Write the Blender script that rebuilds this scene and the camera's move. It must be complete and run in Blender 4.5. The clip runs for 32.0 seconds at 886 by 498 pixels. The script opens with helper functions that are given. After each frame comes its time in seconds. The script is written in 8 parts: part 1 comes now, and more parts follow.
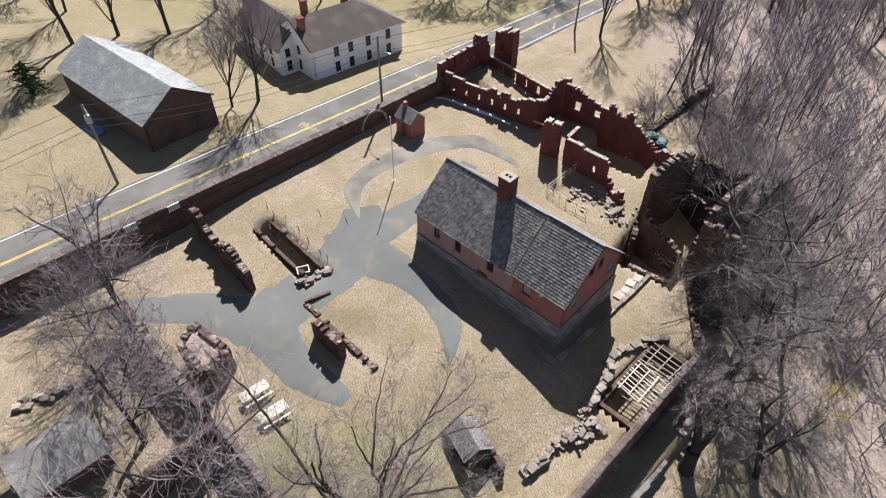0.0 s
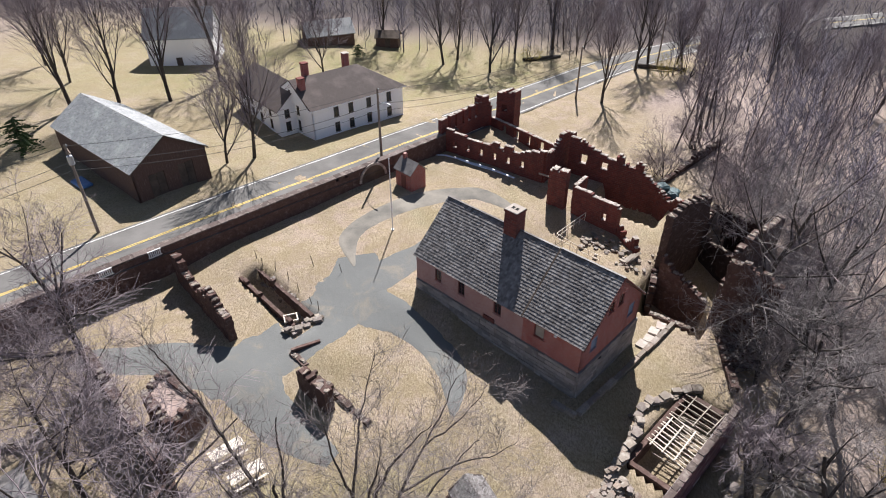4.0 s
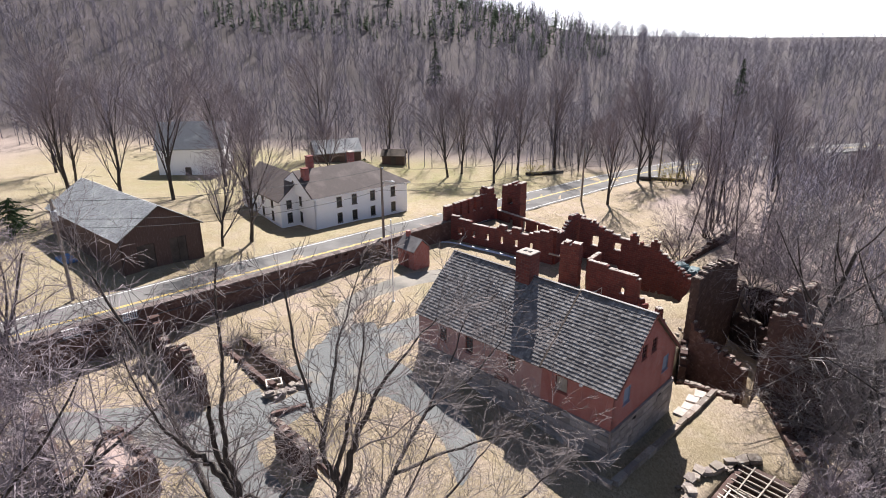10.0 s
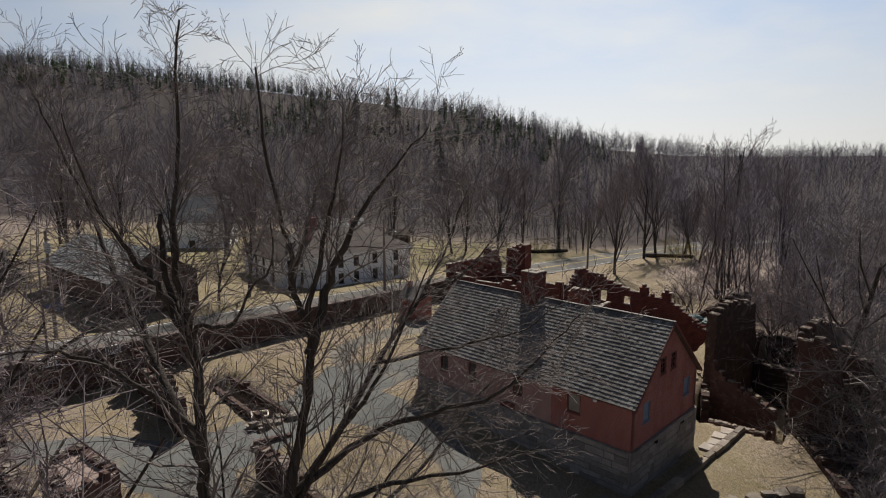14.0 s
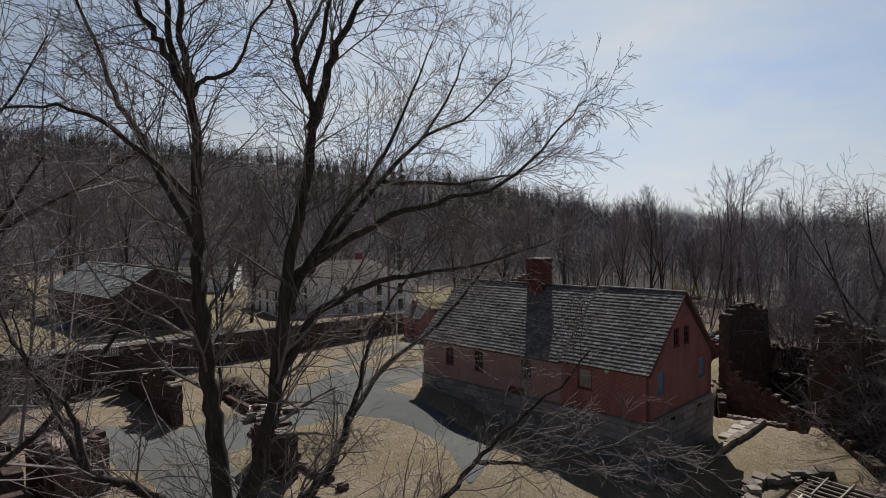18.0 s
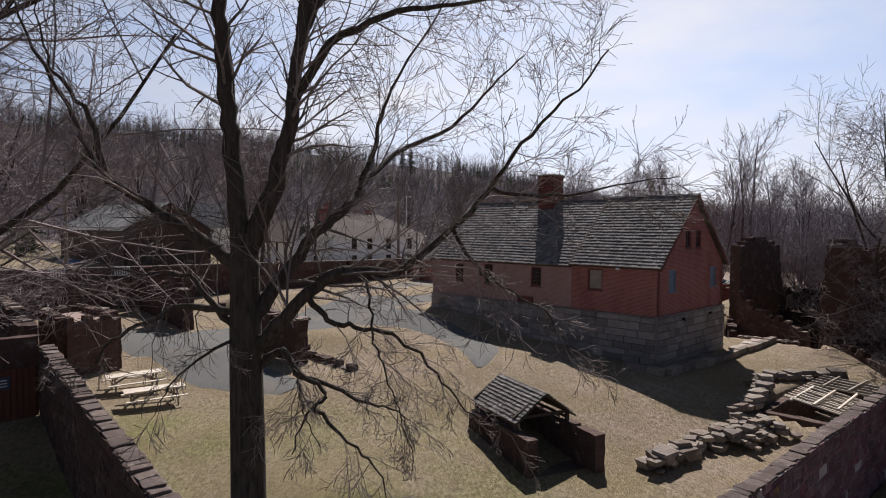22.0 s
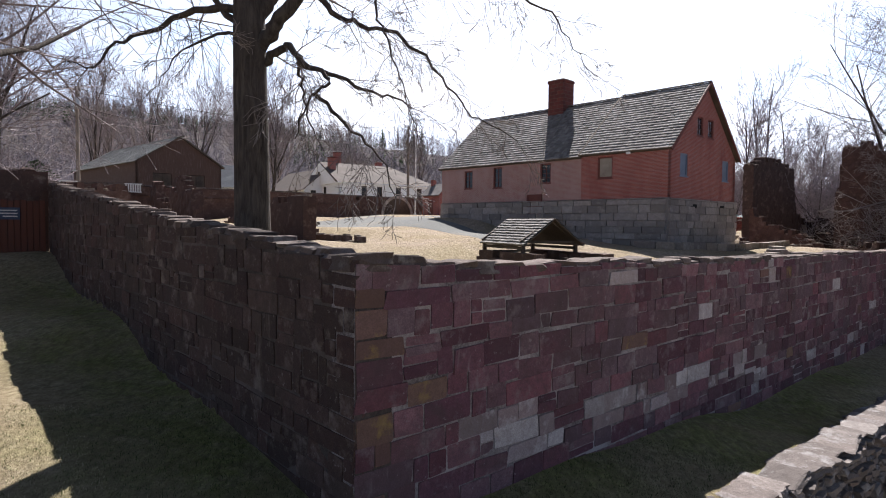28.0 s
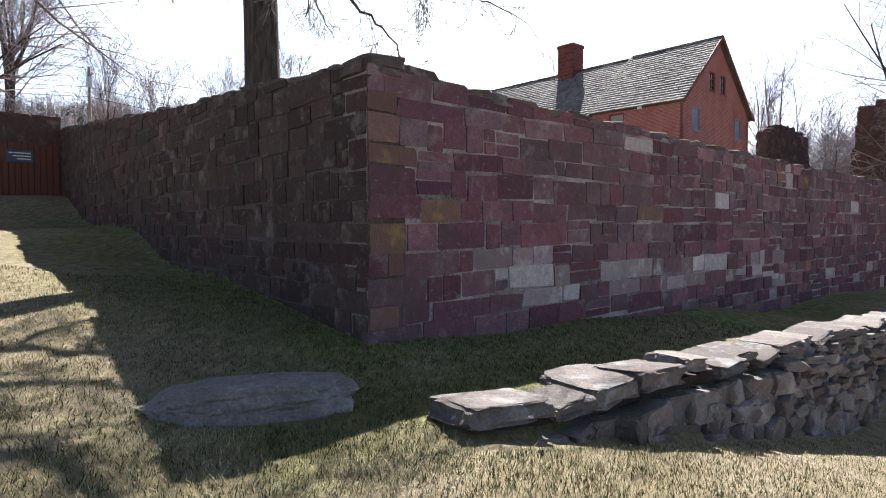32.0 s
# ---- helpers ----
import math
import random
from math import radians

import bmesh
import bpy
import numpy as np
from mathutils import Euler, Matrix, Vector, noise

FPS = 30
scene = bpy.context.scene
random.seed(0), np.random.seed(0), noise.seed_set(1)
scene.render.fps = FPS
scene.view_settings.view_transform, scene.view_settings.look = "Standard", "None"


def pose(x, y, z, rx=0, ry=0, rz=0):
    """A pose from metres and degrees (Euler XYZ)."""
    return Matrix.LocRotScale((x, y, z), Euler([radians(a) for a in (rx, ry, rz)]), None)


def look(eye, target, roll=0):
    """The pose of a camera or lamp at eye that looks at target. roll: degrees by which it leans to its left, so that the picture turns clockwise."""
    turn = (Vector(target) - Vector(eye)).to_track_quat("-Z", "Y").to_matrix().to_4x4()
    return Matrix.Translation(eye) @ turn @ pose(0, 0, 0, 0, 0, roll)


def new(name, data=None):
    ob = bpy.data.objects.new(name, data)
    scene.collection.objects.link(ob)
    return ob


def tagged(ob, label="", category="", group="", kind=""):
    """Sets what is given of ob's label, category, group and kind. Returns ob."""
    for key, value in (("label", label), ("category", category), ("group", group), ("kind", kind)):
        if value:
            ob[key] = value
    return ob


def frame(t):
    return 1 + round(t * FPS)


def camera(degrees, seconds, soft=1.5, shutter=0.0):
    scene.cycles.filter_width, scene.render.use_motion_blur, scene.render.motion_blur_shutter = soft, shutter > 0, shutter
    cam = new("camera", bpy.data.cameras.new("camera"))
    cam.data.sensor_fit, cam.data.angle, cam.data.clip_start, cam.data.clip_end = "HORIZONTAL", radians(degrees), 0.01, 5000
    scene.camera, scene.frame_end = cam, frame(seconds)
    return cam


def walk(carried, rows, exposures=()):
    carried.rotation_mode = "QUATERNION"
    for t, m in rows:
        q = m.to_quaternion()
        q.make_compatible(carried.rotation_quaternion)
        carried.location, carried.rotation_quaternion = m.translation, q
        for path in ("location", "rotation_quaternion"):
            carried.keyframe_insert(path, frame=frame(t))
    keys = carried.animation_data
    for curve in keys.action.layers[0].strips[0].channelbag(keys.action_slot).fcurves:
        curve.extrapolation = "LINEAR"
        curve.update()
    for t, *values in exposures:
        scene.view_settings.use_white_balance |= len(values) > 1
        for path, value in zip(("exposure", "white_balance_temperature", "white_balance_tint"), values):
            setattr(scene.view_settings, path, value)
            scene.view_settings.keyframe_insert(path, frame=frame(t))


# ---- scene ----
cam = camera(72.70, 32.0, soft=1.05)
# seconds, place, pitch, lean, yaw
ROWS = [
    (0.0, -0.002, -0.002, 45.800, -44.53, -0.37, 0.00),
    (0.5, -0.025, 0.003, 44.862, -43.34, -0.34, -0.01),
    (1.0, -0.027, 0.021, 43.933, -42.15, -0.31, -0.01),
    (1.5, -0.004, 0.059, 43.019, -40.98, -0.29, -0.01),
    (2.0, 0.022, 0.105, 42.126, -39.78, -0.25, 0.01),
    (2.5, 0.044, 0.140, 41.221, -38.60, -0.19, 0.01),
    (3.0, 0.068, 0.175, 40.314, -37.40, -0.10, 0.01),
    (3.5, 0.100, 0.214, 39.444, -36.15, 0.02, -0.01),
    (5.5, 0.202, 0.278, 36.093, -30.98, 0.28, 0.05),
    (6.0, 0.204, 0.290, 35.315, -29.73, 0.37, 0.07),
    (6.5, 0.179, 0.317, 34.552, -28.50, 0.46, 0.08),
    (7.0, 0.146, 0.349, 33.780, -27.24, 0.54, 0.09),
    (7.5, 0.114, 0.383, 32.979, -25.98, 0.53, 0.09),
    (8.0, 0.088, 0.403, 32.170, -24.77, 0.53, 0.08),
    (8.5, 0.053, 0.399, 31.351, -23.58, 0.49, 0.11),
    (9.0, 0.015, 0.383, 30.513, -22.35, 0.38, 0.15),
    (9.5, -0.013, 0.360, 29.631, -21.21, 0.30, 0.21),
    (10.0, -0.028, 0.334, 28.723, -19.87, 0.20, 0.32),
    (10.5, -0.032, 0.316, 27.814, -18.14, 0.14, 0.43),
    (11.0, -0.024, 0.320, 26.911, -16.73, 0.10, 0.51),
    (11.5, -0.023, 0.345, 26.012, -15.44, 0.12, 0.58),
    (12.0, -0.014, 0.380, 25.122, -14.08, 0.15, 0.66),
    (12.5, 0.017, 0.410, 24.240, -12.79, 0.18, 0.74),
    (13.0, 0.078, 0.424, 23.382, -11.49, 0.17, 0.80),
    (13.5, 0.149, 0.420, 22.528, -10.29, 0.14, 0.85),
    (14.0, 0.230, 0.389, 21.706, -9.13, 0.11, 0.87),
    (14.5, 0.286, 0.340, 20.895, -8.09, 0.13, 0.90),
    (16.5, 0.376, 0.147, 17.851, -3.06, 0.30, 1.19),
    (17.0, 0.358, 0.100, 17.016, -2.46, 0.37, 1.22),
    (17.5, 0.296, 0.081, 16.201, -1.90, 0.43, 1.27),
    (18.0, 0.217, 0.071, 15.357, -1.63, 0.48, 1.30),
    (18.5, 0.125, 0.065, 14.507, -1.57, 0.50, 1.36),
    (19.0, 0.047, 0.048, 13.717, -1.58, 0.42, 1.42),
    (19.5, -0.023, 0.016, 13.002, -1.61, 0.26, 1.54),
    (20.0, -0.057, -0.041, 12.340, -1.70, 0.03, 1.65),
    (20.5, -0.043, -0.107, 11.684, -1.89, -0.19, 1.79),
    (21.0, -0.008, -0.144, 11.063, -2.01, -0.35, 1.96),
    (21.5, 0.026, -0.129, 10.410, -2.00, -0.38, 2.06),
    (22.0, 0.040, -0.090, 9.715, -1.91, -0.37, 2.10),
    (22.5, 0.055, -0.063, 9.061, -1.79, -0.35, 2.15),
    (23.0, 0.079, -0.065, 8.460, -1.72, -0.33, 2.23),
    (23.5, 0.102, -0.118, 7.849, -1.75, -0.28, 2.27),
    (24.0, 0.115, -0.162, 7.276, -1.82, -0.22, 2.32),
    (24.5, 0.120, -0.181, 6.799, -2.05, -0.20, 2.42),
    (25.0, 0.118, -0.199, 6.439, -2.40, -0.33, 2.43),
    (25.5, 0.146, -0.209, 5.975, -2.53, -0.49, 2.59),
    (27.5, 0.161, -0.143, 4.053, -2.39, -0.56, 2.98),
    (28.0, 0.208, -0.158, 3.625, -2.38, -0.50, 3.12),
    (28.5, 0.222, -0.152, 3.206, -2.38, -0.37, 3.26),
    (29.0, 0.221, -0.134, 2.825, -2.29, -0.23, 3.41),
    (29.5, 0.207, -0.136, 2.477, -2.23, -0.08, 3.53),
    (30.0, 0.189, -0.157, 2.142, -2.17, 0.02, 3.61),
    (30.5, 0.170, -0.144, 1.834, -2.14, 0.06, 3.70),
    (31.0, 0.176, -0.131, 1.564, -2.16, 0.10, 3.84),
    (31.5, 0.171, -0.134, 1.351, -2.16, 0.14, 3.96),
    (32.0, 0.176, -0.143, 1.210, -2.15, 0.16, 4.07),
]
EXPOSURES = [(0.0, 1.06, 6300, 11), (6.0, 1.22, 6300, 15), (9.0, 1.40, 6350, 16), (10.0, 1.38, 6350, 15), (11.0, 1.20, 6400, 14), (12.0, 0.98, 6700, 13), (13.0, 0.36, 6900, 11), (15.0, -0.12, 6800, 9), (17.0, -0.30, 6500, 8), (19.0, -0.08, 6550, 9), (21.0, 0.10, 6600, 14), (23.0, 0.32, 6600, 17), (25.0, 0.60, 6550, 16), (28.0, 1.28, 6450, 14), (32.0, 1.88, 6400, 10)]
walk(cam, [(t, pose(x, y, z, 90 + pitch, lean, yaw)) for t, x, y, z, pitch, lean, yaw in ROWS], EXPOSURES)

# ---- daylight: high sun over the far hill, hazy bright sky ----
SUN_EL, SUN_AZ = radians(46.0), math.atan2(0.15, 0.989)      # azimuth from +y towards +x
world = bpy.data.worlds.new("sky")
scene.world = world
world.use_nodes = True
wn = world.node_tree.nodes
sky = wn.new("ShaderNodeTexSky")
sky.sky_type, sky.sun_disc = "NISHITA", False
sky.sun_elevation, sky.sun_rotation = SUN_EL, SUN_AZ
sky.air_density, sky.dust_density, sky.ozone_density, sky.altitude = 1.0, 1.2, 1.5, 100.0
wl = world.node_tree.links


def wnode(kind, **kw):
    n = wn.new("ShaderNode" + kind)
    for k, v in kw.items():
        if isinstance(v, bpy.types.NodeSocket):
            wl.new(v, n.inputs[k])
        else:
            n.inputs[k].default_value = v
    return n


# thin bright cloud over the blue, brighter towards the sun
aim = wnode("TexCoord").outputs["Generated"]
flat = wnode("Mapping", Vector=aim, Scale=(1.0, 1.0, 3.2)).outputs[0]
puffs = wnode("TexNoise", Vector=flat, Scale=2.1, Detail=5.0, Roughness=0.55).outputs["Fac"]
veil = wn.new("ShaderNodeValToRGB")
wl.new(puffs, veil.inputs[0])
veil.color_ramp.elements[0].position, veil.color_ramp.elements[0].color = 0.34, (0.22, 0.22, 0.22, 1)
veil.color_ramp.elements[1].position, veil.color_ramp.elements[1].color = 0.74, (0.9, 0.9, 0.9, 1)
flat_dot = wn.new("ShaderNodeVectorMath")
flat_dot.operation = "DOT_PRODUCT"
wl.new(aim, flat_dot.inputs[0])
flat_dot.inputs[1].default_value = (math.sin(SUN_AZ), math.cos(SUN_AZ), 0.0)
lit = wn.new("ShaderNodeMath")
lit.operation = "MAXIMUM"
wl.new(flat_dot.outputs["Value"], lit.inputs[0])
lit.inputs[1].default_value = 0.0
glow = wn.new("ShaderNodeMath")
glow.operation = "POWER"
wl.new(lit.outputs[0], glow.inputs[0])
glow.inputs[1].default_value = 2.0
up = wnode("SeparateXYZ", Vector=aim).outputs["Z"]
# the hazy bright band lies low on the sun's side and thins out overhead
thin = wnode("MapRange", Value=up)
for key, val in (("From Min", 0.36), ("From Max", 0.60), ("To Min", 1.0), ("To Max", 0.05)):
    thin.inputs[key].default_value = val
band = wn.new("ShaderNodeMath")
band.operation = "MULTIPLY"
wl.new(glow.outputs[0], band.inputs[0])
wl.new(thin.outputs[0], band.inputs[1])
low_north = wnode("MapRange", Value=up)
for key, val in (("From Min", 0.25), ("From Max", 0.75), ("To Min", 6.4), ("To Max", 1.3)):
    low_north.inputs[key].default_value = val
near_sun = wnode("MapRange", Value=band.outputs[0])
for key, val in (("From Min", 0.0), ("From Max", 1.0), ("To Max", 27.0)):
    near_sun.inputs[key].default_value = val
wl.new(low_north.outputs[0], near_sun.inputs["To Min"])
cloud = wnode("CombineColor", Red=near_sun.outputs[0], Green=near_sun.outputs[0], Blue=wnode("Math", Value=near_sun.outputs[0]).outputs[0])
cloud.inputs["Blue"].links[0].from_node.operation = "MULTIPLY"
cloud.inputs["Blue"].links[0].from_node.inputs[1].default_value = 0.96
over = wn.new("ShaderNodeMix")
over.data_type = "RGBA"
low = wnode("MapRange", Value=wnode("SeparateXYZ", Vector=aim).outputs["Z"])
for key, val in (("From Min", 0.0), ("From Max", 0.28), ("To Min", 0.85), ("To Max", 0.0)):
    low.inputs[key].default_value = val
haze = wn.new("ShaderNodeMath")
haze.operation = "MAXIMUM"
wl.new(veil.outputs[0], haze.inputs[0])
wl.new(low.outputs[0], haze.inputs[1])
# away from the sun the veil thins and the blue shows
sunward = wnode("MapRange", Value=glow.outputs[0])
for key, val in (("From Min", 0.0), ("From Max", 0.6), ("To Min", 0.25), ("To Max", 1.0)):
    sunward.inputs[key].default_value = val
cover = wn.new("ShaderNodeMath")
cover.operation = "MULTIPLY"
wl.new(haze.outputs[0], cover.inputs[0])
wl.new(sunward.outputs[0], cover.inputs[1])
wl.new(cover.outputs[0], over.inputs[0])
blue = wn.new("ShaderNodeVectorMath")
blue.operation = "SCALE"
blue.inputs[0].default_value = (0.40, 0.58, 0.92)
wl.new(near_sun.outputs[0], blue.inputs["Scale"])
deep = wn.new("ShaderNodeVectorMath")
deep.operation = "SCALE"
deep.inputs["Scale"].default_value = 0.5
wl.new(sky.outputs[0], deep.inputs[0])
clear_sky = wn.new("ShaderNodeVectorMath")
clear_sky.operation = "ADD"
wl.new(blue.outputs[0], clear_sky.inputs[0])
wl.new(deep.outputs[0], clear_sky.inputs[1])
wl.new(clear_sky.outputs[0], over.inputs[6])
wl.new(cloud.outputs[0], over.inputs[7])
wn["Background"].inputs[1].default_value = 0.033
wl.new(over.outputs[2], wn["Background"].inputs[0])
sun = new("sun", bpy.data.lights.new("sun", "SUN"))
sun.data.energy, sun.data.angle, sun.data.color = 5.0, radians(0.53), (1.0, 0.965, 0.91)
sd = Vector((math.sin(SUN_AZ) * math.cos(SUN_EL), math.cos(SUN_AZ) * math.cos(SUN_EL), math.sin(SUN_EL)))
sun.matrix_world = look(sd * 200, (0, 0, 0))

# ---- materials ----
class Nodes:
    def __init__(self, name):
        self.m = bpy.data.materials.new(name)
        self.m.use_nodes = True
        self.t = self.m.node_tree
        self.b = self.t.nodes["Principled BSDF"]
        self.co = self.t.nodes.new("ShaderNodeTexCoord").outputs["Object"]

    def add(self, kind, **kw):
        n = self.t.nodes.new("ShaderNode" + kind)
        for k, v in kw.items():
            if k in n.inputs:
                if isinstance(v, bpy.types.NodeSocket):
                    self.t.links.new(v, n.inputs[k])
                else:
                    n.inputs[k].default_value = v
        return n

    def noise(self, scale, detail=4.0, rough=0.6, vec=None, distort=0.0):
        return self.add("TexNoise", Vector=vec or self.co, Scale=scale, Detail=detail, Roughness=rough, Distortion=distort).outputs["Fac"]

    def stretch(self, s, vec=None):
        return self.add("Mapping", Vector=vec or self.co, Scale=s).outputs[0]

    def ramp(self, fac, stops):
        n = self.t.nodes.new("ShaderNodeValToRGB")
        self.t.links.new(fac, n.inputs[0])
        e = n.color_ramp.elements
        while len(e) < len(stops):
            e.new(0.5)
        for el, (p, c) in zip(e, stops):
            el.position, el.color = p, (*(c if isinstance(c, tuple) else (c, c, c)), 1)
        return n.outputs[0]

    def mix(self, fac, a, b, mode="MIX"):
        n = self.t.nodes.new("ShaderNodeMix")
        n.data_type, n.blend_type = "RGBA", mode
        for s, v in ((n.inputs[0], fac), (n.inputs[6], a), (n.inputs[7], b)):
            if isinstance(v, bpy.types.NodeSocket):
                self.t.links.new(v, s)
            else:
                s.default_value = v if not isinstance(v, tuple) else (*v, 1)
        return n.outputs[2]

    def math(self, op, a, b=0.0):
        n = self.t.nodes.new("ShaderNodeMath")
        n.operation = op
        for s, v in zip(n.inputs, (a, b)):
            if isinstance(v, bpy.types.NodeSocket):
                self.t.links.new(v, s)
            else:
                s.default_value = v
        return n.outputs[0]

    def piece(self):
        """A random number for each object and each loose island of its mesh."""
        o = self.t.nodes.new("ShaderNodeObjectInfo").outputs["Random"]
        g = self.t.nodes.new("ShaderNodeNewGeometry").outputs["Random Per Island"]
        return self.math("FRACT", self.math("ADD", o, g))

    def loose(self):
        """Object coordinates, shifted for each piece so that no two pieces share their grain."""
        p = self.piece()
        k = self.add("CombineXYZ", X=self.math("MULTIPLY", p, 37.0), Y=self.math("MULTIPLY", p, 91.0), Z=self.math("MULTIPLY", p, 53.0)).outputs[0]
        n = self.t.nodes.new("ShaderNodeVectorMath")
        n.operation = "ADD"
        self.t.links.new(self.co, n.inputs[0])
        self.t.links.new(k, n.inputs[1])
        return n.outputs[0]

    def done(self, colour, rough=0.85, bump=None, strength=0.4, dist=0.02, metal=0.0, spec=0.3):
        for s, v in (("Base Color", colour), ("Roughness", rough), ("Metallic", metal)):
            if isinstance(v, bpy.types.NodeSocket):
                self.t.links.new(v, self.b.inputs[s])
            else:
                self.b.inputs[s].default_value = (*v, 1) if isinstance(v, tuple) else v
        self.b.inputs["Specular IOR Level"].default_value = spec
        if bump is not None:
            n = self.add("Bump", Height=bump, Strength=strength, Distance=dist)
            self.t.links.new(n.outputs[0], self.b.inputs["Normal"])
        return self.m


def plain(name, c1, c2, scale=6.0, rough=0.85, bump=0.3, stretch=None, spec=0.3, metal=0.0, fine=None):
    """Two colours mixed by coarse and fine noise, with relief."""
    n = Nodes(name)
    v = n.stretch(stretch) if stretch else n.co
    big = n.noise(scale * 0.18, 3, 0.6, v)
    small = n.noise(fine or scale * 4, 5, 0.7, v)
    f = n.math("ADD", n.math("MULTIPLY", big, 0.6), n.math("MULTIPLY", small, 0.4))
    r = n.ramp(f, [(0.36, c1), (0.62, c2)])
    return n.done(r, rough, small, bump, 0.02, metal, spec)


def stones(name, palette, seed_scale=9.0, dark=0.5, lichen=None, spots=None, stain=None):
    n = Nodes(name)
    p = n.piece()
    k = len(palette)
    base = n.ramp(p, [(i / (k - 1), c) for i, c in enumerate(palette)])
    base = n.mix(1.0, base, n.ramp(n.math('FRACT', n.math('MULTIPLY', p, 17.31)), [(0.0, 0.62), (1.0, 1.25)]), 'MULTIPLY')
    own = n.loose()
    g = n.noise(seed_scale, 7, 0.72, own)
    big = n.noise(1.9, 5, 0.7, own)
    speck = n.noise(seed_scale * 7, 3, 0.6, own)
    base = n.mix(n.ramp(speck, [(0.40, 0.35), (0.62, 0.0)]), base, tuple(x * 0.5 for x in palette[0]))
    c = n.mix(n.ramp(g, [(0.3, 0.55), (0.7, 0.0)]), base, tuple(x * dark for x in palette[0]))
    c = n.mix(n.ramp(big, [(0.54, 0.0), (0.70, 0.6)]), c, lichen or (0.30, 0.25, 0.22))
    if stain:
        pos = n.t.nodes.new("ShaderNodeNewGeometry").outputs["Position"]
        c = n.mix(n.ramp(n.noise(0.7, 6, 0.7, pos, 0.8), [(0.46, 0.0), (0.66, 0.7)]), c, stain)
        c = n.mix(n.ramp(n.noise(1.4, 7, 0.75, n.stretch((1.0, 1.0, 0.3), pos), 0.5), [(0.60, 0.0), (0.72, 0.55)]), c, lichen or palette[-1])
    if spots:
        c = n.mix(n.ramp(n.noise(11.0, 6, 0.7, own), [(0.62, 0.0), (0.68, 0.5)]), c, spots)
    return n.done(c, 0.92, n.math("ADD", g, n.math("MULTIPLY", speck, 0.35)), 0.9, 0.035, spec=0.2)


def brick_mat(name, c1, c2, mortar, wash=None, bw=0.21, rh=0.072):
    """Running-bond brick on upright walls, whose object x and y run along the walls."""
    n = Nodes(name)
    sx = n.add("SeparateXYZ", Vector=n.co)
    run = n.math("ADD", sx.outputs[0], sx.outputs[1])
    v = n.add("CombineXYZ", X=run, Y=sx.outputs[2], Z=0.0).outputs[0]
    br = n.add("TexBrick", Vector=v, Color1=(*c1, 1), Color2=(*c2, 1), Mortar=(*mortar, 1), Scale=1.0)
    br.inputs["Brick Width"].default_value, br.inputs["Row Height"].default_value = bw, rh
    br.inputs["Mortar Size"].default_value = 0.011
    br.inputs["Bias"].default_value = -0.1
    st = n.noise(1.1, 5, 0.65, n.stretch((1, 1, 0.35)))
    fine = n.noise(18.0, 4, 0.7)
    c = n.mix(n.ramp(st, [(0.44, 0.0), (0.70, 0.55)]), br.outputs["Color"], wash or tuple(x * 0.45 for x in c1))
    c = n.mix(n.ramp(fine, [(0.35, 0.35), (0.7, 0.0)]), c, tuple(x * 0.6 for x in c1))
    h = n.math("SUBTRACT", fine, n.math("MULTIPLY", br.outputs["Fac"], 1.2))
    return n.done(c, 0.9, h, 0.5, 0.012, spec=0.2)


